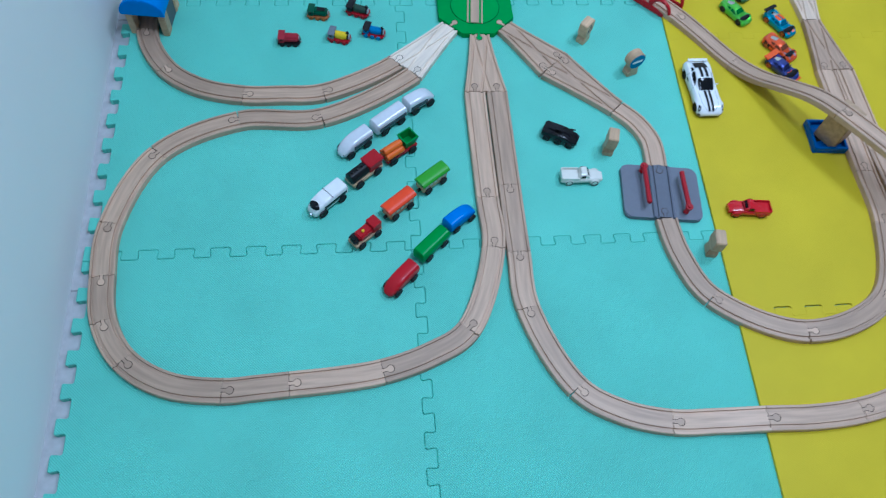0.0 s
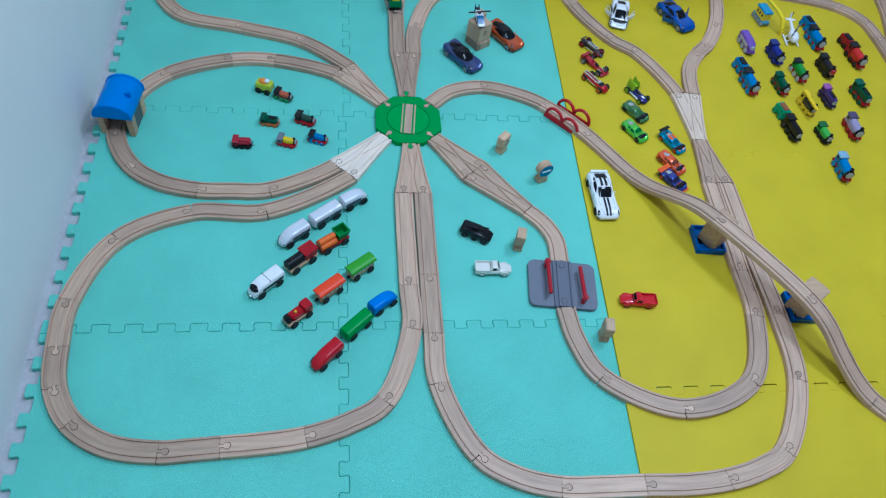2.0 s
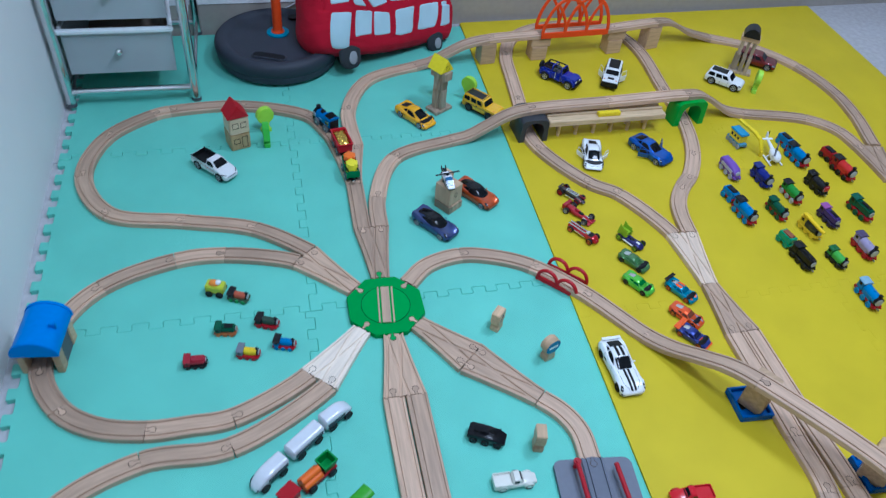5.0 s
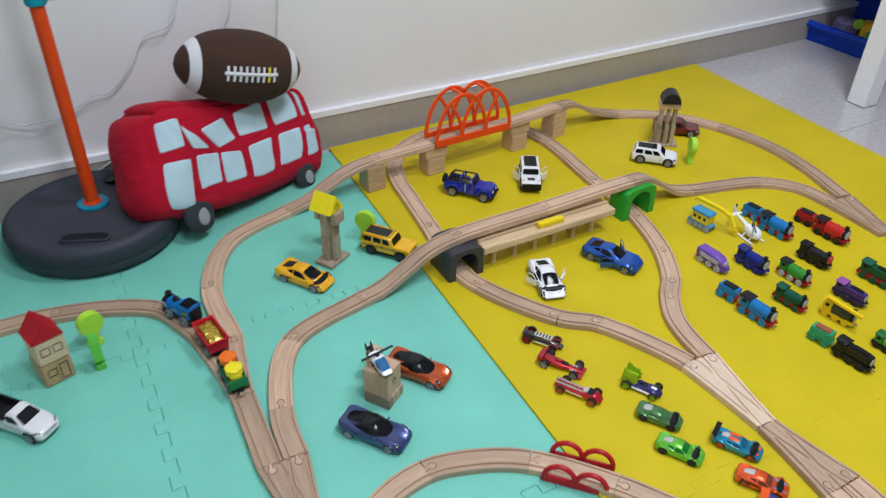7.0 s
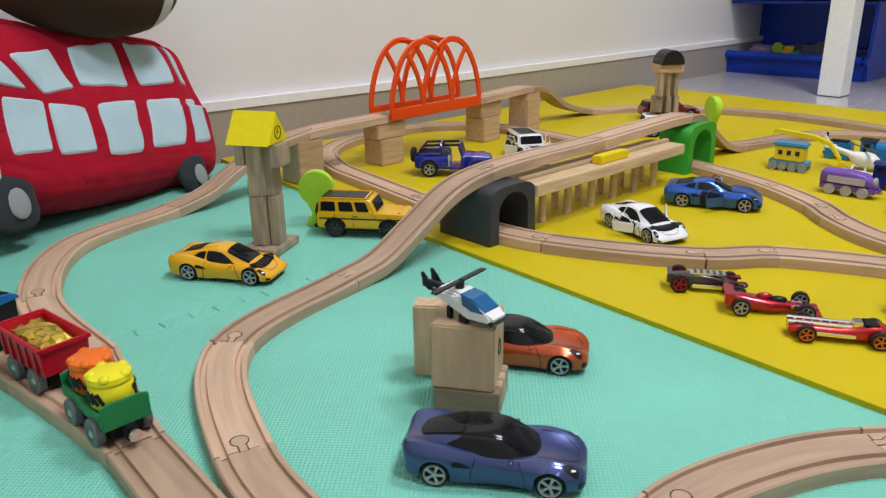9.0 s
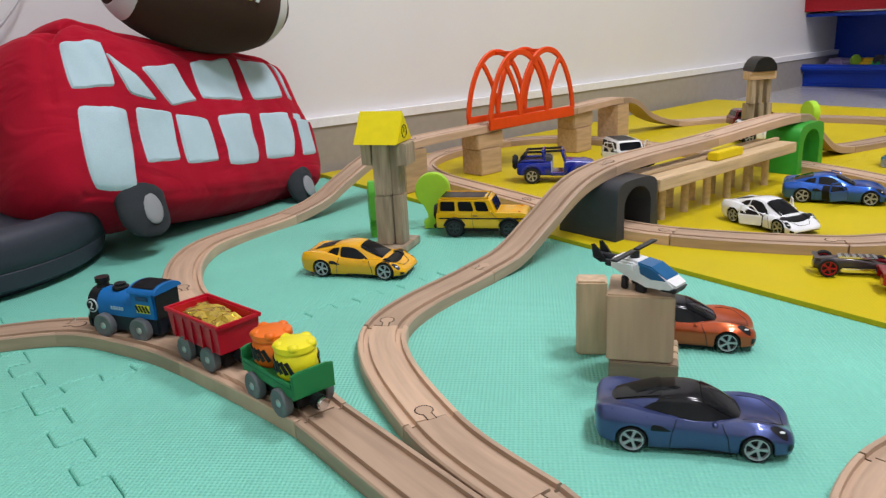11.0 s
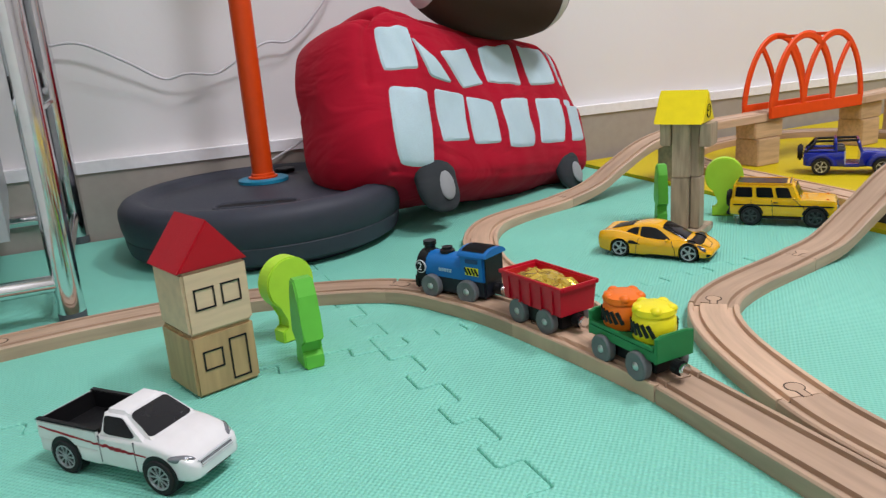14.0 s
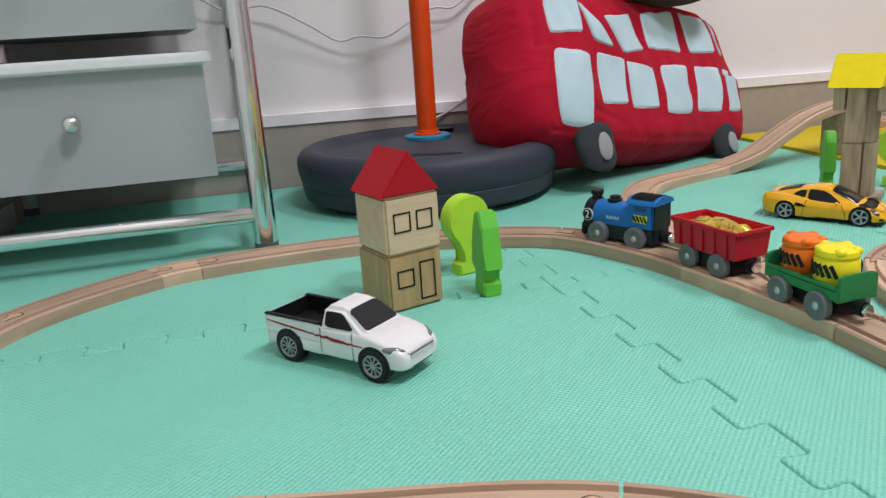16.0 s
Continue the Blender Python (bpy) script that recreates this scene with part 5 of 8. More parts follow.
def rim_mesh(r, w, spokes):
    """Thin outer hoop, tapered spokes and a hub cap, on both faces."""
    if not spokes:
        return lathe([(0.0002, -w * 0.50), (r * 0.30, -w * 0.50), (r * 0.36, -w * 0.36), (r * 0.78, -w * 0.36), (r * 0.78, w * 0.36), (r * 0.36, w * 0.36), (r * 0.30, w * 0.50), (0.0002, w * 0.50)], 20)
    ring = [(r * 0.70, -w * 0.34), (r * 0.73, -w * 0.52), (r * 0.81, -w * 0.52), (r * 0.81, w * 0.52), (r * 0.73, w * 0.52), (r * 0.70, w * 0.34), (r * 0.70, -w * 0.34)]
    bm = loft([[(k * math.cos(math.pi * i / 12), k * math.sin(math.pi * i / 12), z) for i in range(24)] for k, z in ring], caps=False)
    for s in range(spokes):
        turn = Matrix.Rotation(2 * math.pi * s / spokes, 4, "Z")
        wide = 0.15 if spokes == 6 else 0.115 if spokes < 7 else 0.06
        for e in (-1, 1):
            ring = [[(r * x, k * r * y, e * w * zz) for k, zz in ((-1, 0.30), (1, 0.30), (1, 0.46), (-1, 0.46))] for x, y in ((0.10, wide * 0.7), (0.45, wide * 0.75), (0.75, wide * 1.25))]
            loft([[turn @ Vector(p) for p in q] for q in ring], bm)
    return lathe([(0.0002, -w * 0.50), (r * 0.17, -w * 0.50), (r * 0.17, w * 0.50), (0.0002, w * 0.50)], 12, bm)


def wheel(parent, x, y, r, w, tyre=None, rim=None, spokes=5, z=None, fat=1.0):
    """One wheel; fat below 1 gives a thicker tyre round a smaller rim."""
    tyre, rim = tyre or RUBBER, rim or RIM
    t = placed("wheel", shared(("tyre", r, w, tyre.name, fat), lambda: tyre_mesh(r, w, fat), tyre), parent, Matrix.Translation((x, y, r if z is None else z)) @ LIE)
    placed("rim", shared(("rim", r * fat, w, rim.name, spokes), lambda: rim_mesh(r * fat, w, spokes), rim), t, Matrix())


def panel(a, b, c, d, u0, u1, v0, v1, lift=0.0005, cut=0.0):
    """A thin pane on the face a b c d (bottom start, bottom end, top end, top start), lifted off it."""
    a, b, c, d = (Vector(q) for q in (a, b, c, d))
    n = (b - a).cross(d - a).normalized()
    def at(u, v):
        return a.lerp(b, u).lerp(d.lerp(c, u), v)
    pts = [at(u0, v0), at(u1, v0), at(u1 - cut, v1), at(u0 + cut, v1)]
    bm = bmesh.new()
    lo = [bm.verts.new(p - n * 0.001) for p in pts]
    hi = [bm.verts.new(p + n * lift) for p in pts]
    bm.faces.new(hi)
    for i in range(4):
        bm.faces.new((lo[i], lo[(i + 1) % 4], hi[(i + 1) % 4], hi[i]))
    bmesh.ops.recalc_face_normals(bm, faces=bm.faces)
    return bm


def rounded_pane(a, b, c, d, u0, u1, v0, v1, r=0.16, lift=0.0004, steps=5):
    """A thin pane with rounded corners on the face a b c d."""
    a, b, c, d = (Vector(q) for q in (a, b, c, d))
    n = (b - a).cross(d - a).normalized()
    uv = []
    for cu, cv, a0 in ((u1 - r * (u1 - u0), v1 - r * (v1 - v0), 0), (u0 + r * (u1 - u0), v1 - r * (v1 - v0), 90), (u0 + r * (u1 - u0), v0 + r * (v1 - v0), 180), (u1 - r * (u1 - u0), v0 + r * (v1 - v0), 270)):
        for k in range(steps + 1):
            t = radians(a0 + 90 * k / steps)
            uv.append((cu + r * (u1 - u0) * math.cos(t), cv + r * (v1 - v0) * math.sin(t)))
    pts = [a.lerp(b, u).lerp(d.lerp(c, u), v) for u, v in uv]
    bm = bmesh.new()
    lo, hi = [bm.verts.new(p - n * 0.001) for p in pts], [bm.verts.new(p + n * lift) for p in pts]
    bm.faces.new(hi)
    for i in range(len(pts)):
        bm.faces.new((lo[i], lo[(i + 1) % len(pts)], hi[(i + 1) % len(pts)], hi[i]))
    bmesh.ops.recalc_face_normals(bm, faces=bm.faces)
    return bm


def along(rows, x):
    """Smooth values at x from rows (x, a, b, ...) in rising order."""
    xs = [r[0] for r in rows]
    i = min(max(bisect_row(xs, x), 0), len(rows) - 2)
    r0, r1 = np.array(rows[i]), np.array(rows[i + 1])
    h = r1[0] - r0[0]
    s0 = (r1 - np.array(rows[i - 1])) / (r1[0] - rows[i - 1][0]) if i else (r1 - r0) / h
    s1 = (np.array(rows[i + 2]) - r0) / (rows[i + 2][0] - r0[0]) if i + 2 < len(rows) else (r1 - r0) / h
    u = min(max((x - r0[0]) / h, 0), 1)
    v = (2 * u ** 3 - 3 * u * u + 1) * r0 + (u ** 3 - 2 * u * u + u) * h * s0 + (3 * u * u - 2 * u ** 3) * r1 + (u ** 3 - u * u) * h * s1
    return v[1:]


def bisect_row(xs, x):
    return sum(1 for q in xs if q <= x) - 1


# body rows: x, lower edge, shoulder, centre line, half width, half width at the shoulder
# cabin rows: x, belt, roof, half width at the belt, half width of the roof; all as shares of length, height and half width
SHAPES = {
    "sport": dict(body=((-.500, .32, .66, .63, .60, .52), (-.488, .24, .74, .68, .78, .66), (-.45, .17, .79, .72, .91, .76), (-.34, .13, .80, .74, 1.0, .82), (-.18, .11, .71, .72, .985, .84), (0, .11, .63, .68, .93, .84), (.14, .11, .63, .64, .94, .80),
                        (.27, .11, .66, .575, .99, .78), (.36, .11, .63, .525, .99, .75), (.43, .12, .56, .465, .94, .70), (.475, .14, .475, .41, .83, .62), (.495, .18, .40, .36, .67, .50), (.50, .22, .35, .33, .56, .42)),
                  cabin=((-.43, .70, .715, .50, .40), (-.30, .67, .86, .70, .50), (-.16, .63, .975, .80, .58), (-.04, .61, 1.0, .84, .60), (.05, .60, .955, .83, .57), (.15, .59, .80, .79, .52), (.25, .56, .585, .66, .44)),
                  axles=(-.305, .310), screen=(.045, .235), door=(-.085, .15), quarter=(-.29, -.12), nose=.46),
    "wedge": dict(body=((-.50, .30, .62, .62, .82, .70), (-.485, .20, .70, .67, .92, .80), (-.38, .12, .75, .71, 1.0, .84), (-.24, .10, .70, .72, 1.0, .84), (-.08, .09, .60, .68, .95, .84), (.10, .09, .565, .61, .94, .82), (.24, .09, .57, .50, .97, .81),
                        (.34, .10, .53, .455, .99, .80), (.42, .11, .44, .38, .95, .78), (.475, .13, .335, .305, .85, .72), (.495, .16, .27, .255, .74, .64), (.50, .19, .24, .235, .66, .56)),
                  cabin=((-.41, .70, .725, .60, .46), (-.25, .66, .87, .74, .52), (-.11, .60, .985, .80, .56), (.0, .58, 1.0, .82, .57), (.07, .56, .945, .81, .55), (.19, .55, .765, .78, .52), (.27, .53, .62, .74, .49), (.32, .51, .52, .66, .45)),
                  axles=(-.290, .315), screen=(.065, .275), door=(-.12, .17), quarter=(-.27, -.14), nose=.46),
    "coupe": dict(body=((-.50, .28, .62, .61, .80, .70), (-.475, .17, .70, .66, .94, .80), (-.34, .12, .75, .70, 1.0, .84), (-.15, .11, .68, .68, .97, .84), (.05, .11, .64, .66, .96, .84), (.20, .11, .66, .62, .98, .82), (.33, .11, .64, .57, 1.0, .80),
                        (.42, .12, .54, .49, .95, .76), (.475, .14, .42, .39, .82, .66), (.495, .18, .35, .34, .68, .54), (.50, .21, .32, .31, .60, .48)),
                  cabin=((-.44, .66, .68, .58, .46), (-.30, .66, .87, .74, .52), (-.16, .64, .98, .80, .56), (-.06, .63, 1.0, .82, .57), (.03, .62, .93, .81, .54), (.12, .615, .78, .78, .50), (.20, .61, .62, .68, .45)),
                  axles=(-.30, .33), screen=(.005, .185), door=(-.16, .10), quarter=(-.32, -.19), nose=.46),
    "longnose": dict(body=((-.50, .28, .60, .60, .78, .68), (-.475, .17, .68, .66, .93, .80), (-.34, .12, .76, .70, 1.0, .84), (-.15, .11, .68, .68, .97, .84), (.05, .11, .64, .67, .95, .83), (.20, .11, .65, .66, .97, .81), (.33, .11, .64, .62, 1.0, .79),
                           (.42, .12, .58, .55, .96, .76), (.475, .14, .46, .44, .85, .68), (.495, .18, .38, .37, .70, .56), (.50, .21, .34, .33, .62, .50)),
                     cabin=((-.47, .66, .68, .58, .46), (-.36, .66, .86, .72, .50), (-.24, .65, .98, .78, .54), (-.14, .64, 1.0, .80, .55), (-.05, .64, .93, .79, .53), (.04, .64, .79, .76, .49), (.12, .635, .65, .66, .44)),
                     axles=(-.31, .33), screen=(-.075, .105), door=(-.23, .03), quarter=(-.37, -.26), nose=.46),
    "suv": dict(body=((-.50, .26, .56, .56, .84, .78), (-.49, .20, .62, .62, .95, .88), (-.3, .18, .64, .64, 1.0, .92), (.1, .18, .64, .65, 1.0, .92), (.28, .18, .63, .64, 1.0, .90), (.42, .19, .59, .60, .98, .86), (.475, .20, .53, .54, .92, .80), (.495, .23, .46, .47, .84, .72), (.50, .26, .42, .42, .78, .66)),
                cabin=(-.48, .235, -.43, .09, .60, .985, .95, .80), axles=(-.30, .315), nose=.50),
    "boxy": dict(body=((-.49, .26, .56, .56, .92, .88), (-.483, .23, .61, .61, .96, .93), (-.3, .22, .62, .62, .97, .94), (.15, .22, .62, .62, .97, .94), (.22, .22, .625, .635, .97, .93), (.44, .22, .61, .625, .96, .92), (.475, .23, .58, .60, .94, .89), (.485, .27, .53, .54, .90, .85)),
                 cabin=(-.478, .175, -.462, .10, .60, .975, .94, .86), axles=(-.29, .30), nose=.485),
}
HEADLIGHT = plastic((0.75, 0.78, 0.80), 0.1)
TAIL_RED = plastic((0.45, 0.01, 0.01), 0.2)


def patch(at, corners, lift=0.0004, n=8, m=8, rounding=0.0):
    """A thin sheet on the surface at(p, q), its corners (p, q) in order; rounding trims the corners."""
    bm = bmesh.new()
    cs = [Vector(c) for c in corners]
    grid = []
    for i in range(n + 1):
        row = []
        for k in range(m + 1):
            a, b = 2 * i / n - 1, 2 * k / m - 1
            t = 1 - rounding * (abs(a) * abs(b)) ** 4
            u, v = (a * t + 1) / 2, (b * t + 1) / 2
            p = cs[0].lerp(cs[1], u).lerp(cs[3].lerp(cs[2], u), v)
            row.append(at(p.x, p.y, lift))
        grid.append(row)
    vs = [[bm.verts.new(p) for p in row] for row in grid]
    for i in range(n):
        for k in range(m):
            bm.faces.new((vs[i][k], vs[i + 1][k], vs[i + 1][k + 1], vs[i][k + 1]))
    bmesh.ops.recalc_face_normals(bm, faces=bm.faces)
    return bm


def body_surface(s, size, r):
    """Where a car's flank and deck lie: x along it, q from -1 (one lower edge) over the centre line 0 to 1; wheel arches are cut out of the lower edge."""
    length, width, height = size
    hw = width / 2
    gap = r * 1.13

    def at(x, q, lift=0.0):
        zl, zs, zc, wm, ws = along(s["body"], x)
        low = zl * height
        for ax in s["axles"]:
            d = abs(x - ax) * length
            if d < gap:
                low = max(low, r + math.sqrt(gap * gap - d * d))
        zs, zc = zs * height, zc * height
        zl = zl * height
        e, k = (1 if q >= 0 else -1), abs(q)
        zm = zl + 0.52 * (zs - zl)
        keys = [(0.0, zc), (ws * 0.36, zc + (zs - zc) * 0.16), (ws * 0.74, zc + (zs - zc) * 0.72), (ws, zs), (wm * 0.985, zm + 0.42 * (zs - zm)), (wm, zm), (wm * 0.965, zl + 0.18 * (zm - zl)), (wm * 0.93, zl)]
        f = k * (len(keys) - 1)
        i = min(int(f), len(keys) - 2)
        u = f - i
        p0, p1, p2, p3 = (np.array(keys[max(0, min(len(keys) - 1, i + j))]) for j in (-1, 0, 1, 2))
        if i == 0:
            p0 = np.array((-keys[1][0], keys[1][1]))
        y, z = 0.5 * (2 * p1 + (p2 - p0) * u + (2 * p0 - 5 * p1 + 4 * p2 - p3) * u * u + (3 * p1 - p0 - 3 * p2 + p3) * u ** 3)
        if k > 3.4 / 7:
            z = max(z, low)
        side = min(1.0, max(0.0, (k - 0.30) / 0.25))
        return Vector((x * length, e * (y * hw + lift * side), z + lift * (1 - side)))
    return at


def roof_surface(s, size):
    """The greenhouse: x along it, q from -1 (one belt) over the roof's crown 0 to 1."""
    length, width, height = size
    hw = width / 2

    def at(x, q, lift=0.0):
        zb, zr, wb, wr = along(s["cabin"], x)
        zb, zr, wb, wr = zb * height - 0.0015, zr * height, wb * hw, wr * hw
        e, k = (1 if q >= 0 else -1), abs(q)
        h = zr - zb
        keys = [(0.0, zr), (wr * 0.60, zr - h * 0.035), (wr * 0.98, zr - h * 0.16), (wr + (wb - wr) * 0.42, zb + h * 0.50), (wb, zb)]
        f = k * 4
        i = min(int(f), 3)
        u = f - i
        p0, p1, p2, p3 = (np.array(keys[max(0, min(4, i + j))]) for j in (-1, 0, 1, 2))
        if i == 0:
            p0 = np.array((-keys[1][0], keys[1][1]))
        y, z = 0.5 * (2 * p1 + (p2 - p0) * u + (2 * p0 - 5 * p1 + 4 * p2 - p3) * u * u + (3 * p1 - p0 - 3 * p2 + p3) * u ** 3)
        side = min(1.0, max(0.0, (k - 0.35) / 0.25))
        return Vector((x * length, e * (y + lift * side), z + lift * (1 - 0.6 * side)))
    return at


def seam(at, points, r=0.00028):
    """A fine dark panel gap drawn on a surface through (x, q) points."""
    pts = []
    for (x0, q0), (x1, q1) in zip(points, points[1:]):
        pts += [at(x0 + (x1 - x0) * k / 6, q0 + (q1 - q0) * k / 6, 0.00005) for k in range(6)]
    return sweep(pts + [at(*points[-1], 0.00005)], r, 5)


SURFACES = {}


def car(name, m, size, style, paint, label, roof=None, rim=None, wheel_r=None, spokes=5, group="die-cast cars", trim=None, doors=0, glass=None):
    """One die-cast car; doors above 0 stand open by that angle."""
    length, width, height = size
    s = SHAPES[style]
    hw = width / 2
    ob = thing(name, m, label, "toy car", group)
    r = wheel_r or height * 0.262
    w = width * 0.17
    boxy, small = style in ("suv", "boxy"), length < 0.09
    at = body_surface(s, size, r)
    SURFACES[ob.name] = at
    x0, x1 = s["body"][0][0], s["body"][-1][0]
    xs = sorted({*np.linspace(x0, x1, 27 if small else 49), *(ax + k * r * 1.13 / length for ax in s["axles"] for k in (-1.0, -.985, -.93, -.8, -.55, .55, .8, .93, .985, 1.0)), x0 + 0.004, x1 - 0.004})
    nq = 15 if small else 29
    bm = loft([[at(x, q) for q in np.linspace(-1, 1, nq)] for x in xs])
    body = part("car_body", bm, paint, ob, "", True, 38)
    body.data.materials.append(BLACK)
    for f in body.data.polygons:
        if f.normal.z < -0.35:
            f.material_index = 1
    for ax in s["axles"]:
        for e in (-1, 1):
            part("wheel_well", tube((ax * length, e * (hw * 0.50), r * 1.02), (ax * length, e * (hw - w * 0.95), r * 1.02), r * 1.20, seg=20), BLACK, body, "black wheel well")
            wheel(ob, ax * length, e * (hw - w * 0.5 + (0.0006 if boxy else -0.0001)), r, w, None, rim, spokes, fat=0.84 if boxy else 1.0)
    if boxy:
        xb0, xb1, xt0, xt1, z0, z1, wb, wt = s["cabin"]
        xb0, xb1, xt0, xt1, z0, z1, wb, wt = xb0 * length, xb1 * length, xt0 * length, xt1 * length, z0 * height, z1 * height, wb * hw, wt * hw
        lo = [(xb0, -wb, z0), (xb1, -wb, z0), (xb1, wb, z0), (xb0, wb, z0)]
        hi = [(xt0, -wt, z1), (xt1, -wt, z1), (xt1, wt, z1), (xt0, wt, z1)]
        bm = loft([lo, hi])
        bmesh.ops.bevel(bm, geom=[e for e in bm.edges if any(v.co.z > z0 + 0.001 for v in e.verts)], offset=min(0.0026, width * 0.06), segments=3, affect="EDGES")
        cabin = part("cabin", bm, paint, ob, "", True)
        part("windscreen", rounded_pane(lo[1], lo[2], hi[2], hi[1], .08, .92, .14, .86, .12), GLASS, cabin, "dark tinted windscreen")
        part("rear_screen", rounded_pane(lo[3], lo[0], hi[0], hi[3], .14, .86, .20, .82, .14), GLASS, cabin)
        for j, (a, b) in enumerate(((.05, .31), (.37, .62), (.67, .88))):
            if doors and j == 2:
                continue
            part("side_window", rounded_pane(lo[0], lo[1], hi[1], hi[0], a, b, .16, .78, .13), GLASS, cabin)
            part("side_window", rounded_pane(lo[2], lo[3], hi[3], hi[2], 1 - b, 1 - a, .16, .78, .13), GLASS, cabin)
        if roof:
            part("roof_panel", box((xt0 + xt1) / 2 - 0.002, 0, z1 - 0.0003, (xt1 - xt0) * 0.80, wt * 1.46, 0.0009, 0.0004), roof, cabin, "dark roof panel")
        gaps = ((.115, .235), (-.10, -.085), (-.29, -.29)) if style == "boxy" else ((.13, .13), (-.08, -.08))
        mirror_x, mirror_z = xb1 - 0.008, z0 + 0.003
    else:
        top = roof_surface(s, size)
        cx0, cx1 = s["cabin"][0][0], s["cabin"][-1][0]
        skin = roof if roof else paint
        pane = glass or GLASS
        cabin = part("cabin", loft([[top(x, q) for q in np.linspace(-1, 1, 13 if small else 25)] for x in np.linspace(cx0, cx1, 17 if small else 33)], closed=False, caps=False), skin, ob, "", True, 60)
        w0, w1 = s["screen"]
        if small:
            w1 = w0 + (w1 - w0) * 0.62
        part("windscreen", patch(top, ((w0, -.52), (w1, -.66), (w1, .66), (w0, .52)), 0.0005, 10, 16, .05), pane, cabin, "dark tinted windscreen", True)
        d0, d1 = s["door"]
        u0, u1 = s["quarter"]
        for e in (-1, 1):
            if not doors:
                part("side_window", patch(top, ((d0, .93 * e), (d1, .93 * e), (d1 - (d1 - d0) * .50, .60 * e), (d0 + .005, .56 * e)), 0.0005, 10, 6, .08), pane, cabin, "", True)
            part("quarter_window", patch(top, ((u0, .90 * e), (u1, .90 * e), (u1 + .01, .58 * e), (u0 + (u1 - u0) * .55, .60 * e)), 0.0005, 8, 6, .08), pane, cabin, "", True)
        if small:
            part("rear_vent", patch(top, ((cx0 + .06, -.22), (u1 - .06, -.26), (u1 - .06, .26), (cx0 + .06, .22)), 0.0004, 4, 4, .1), CHROME, cabin, "chromed engine cover", True)
        elif style == "sport" and roof:
            for e in (-1, 1):
                part("rear_buttress", patch(top, ((cx0, .98 * e), (u0 + .03, .98 * e), (u0 + .12, .50 * e), (cx0, .42 * e)), 0.0004, 8, 6), paint, cabin, "painted rear buttress", True)
            part("rear_screen", patch(top, ((cx0 + .03, -.34), (u1 - .04, -.42), (u1 - .04, .42), (cx0 + .03, .34)), 0.0007, 8, 8, .05), pane, cabin, "", True)
        elif style == "wedge":
            part("engine_cover", patch(top, ((cx0 + .01, -.40), (-.20, -.36), (-.20, .36), (cx0 + .01, .40)), 0.0004, 8, 8), BLACK, cabin, "black slatted engine cover", True)
            for j in range(4):
                xx = cx0 + .03 + .043 * j
                part("louvre", patch(top, ((xx, -.38), (xx + .026, -.36), (xx + .026, .36), (xx, .38)), 0.0011, 2, 6), plastic((0.03, 0.03, 0.032), 0.3), cabin, "", True)
        else:
            part("rear_screen", patch(top, ((cx0 + .05, -.50), (u1 - .02, -.46), (u1 - .02, .46), (cx0 + .05, .50)), 0.0005, 8, 8, .06), pane, cabin, "", True)
        gaps = ((d1 - .01, d1 + .035), (d0, d0 - .03))
        mirror_x, mirror_z = (d1 - .045) * length, s["cabin"][4][1] * height + 0.001
    for e in (-1, 1):
        if not small:
            for a, b in gaps:
                part("door_gap", seam(at, ((b, .93 * e), (b * .6 + a * .4, .66 * e), (a, .45 * e))), BLACK, body)
            if not boxy:
                part("bonnet_gap", seam(at, ((s["screen"][1] + .01, .30 * e), (.36, .30 * e), (.45, .16 * e), (.452, 0))), BLACK, body)
                part("side_intake", patch(at, ((-.215, .70 * e), (-.10, .66 * e), (-.155, .56 * e), (-.205, .56 * e)), 0.0003, 6, 4, .1), BLACK, body, "black side intake", True)
        zt = along(s["body"], x0 + .006)[1] * height
        part("tail_light", box(x0 * length + 0.0012, e * hw * .50, zt * 0.84, 0.003, hw * .28, max(0.0014, height * .045), 0.0005), TAIL_RED, body)
        part("door_mirror", ball(mirror_x, e * (hw * (.93 if not boxy else 1.02)), mirror_z, 0.0019 if not small else 0.001, scale=(.9, 1.5, .75), u=10, v=6), paint, body, "", True)
        part("exhaust", tube((x0 * length - 0.0006, e * hw * .30, height * .24), (x0 * length + 0.006, e * hw * .30, height * .24), height * .035, seg=10), STEEL, body)
        if boxy:
            if style == "boxy":
                part("headlight", tube((length * (s["nose"] - .008), e * hw * .64, height * .46), (length * (s["nose"] + .006), e * hw * .64, height * .46), height * .060, seg=16, bev=0.0006), HEADLIGHT, body, "round headlight")
                part("turn_signal", box(length * .40, e * hw * .72, height * .60, length * .035, hw * .20, height * .045, 0.0008), plastic((0.75, 0.25, 0.02), 0.2), body, "amber wing lamp")
            else:
                part("headlight", patch(at, ((.40, .60 * e), (.485, .58 * e), (.487, .44 * e), (.42, .46 * e)), 0.0004, 6, 5, .15), plastic((0.22, 0.23, 0.25), 0.1), body, "clear headlight", True)
        else:
            if small:
                continue
            part("headlight_socket", patch(at, ((.36, .47 * e), (.452, .58 * e), (.458, .47 * e), (.405, .40 * e)), 0.0003, 6, 6, .15), BLACK, body, "dark headlight socket", True)
            p = at(.425, .48 * e)
            part("headlight", ball(p.x, p.y, p.z, 0.0013, scale=(1.6, 1.0, .5), u=10, v=6), HEADLIGHT, body, "clear headlight", True)
            part("corner_intake", patch(at, ((.455, .82 * e), (.490, .80 * e), (.492, .66 * e), (.462, .68 * e)), 0.0003, 5, 4, .1), BLACK, body, "black corner intake", True)
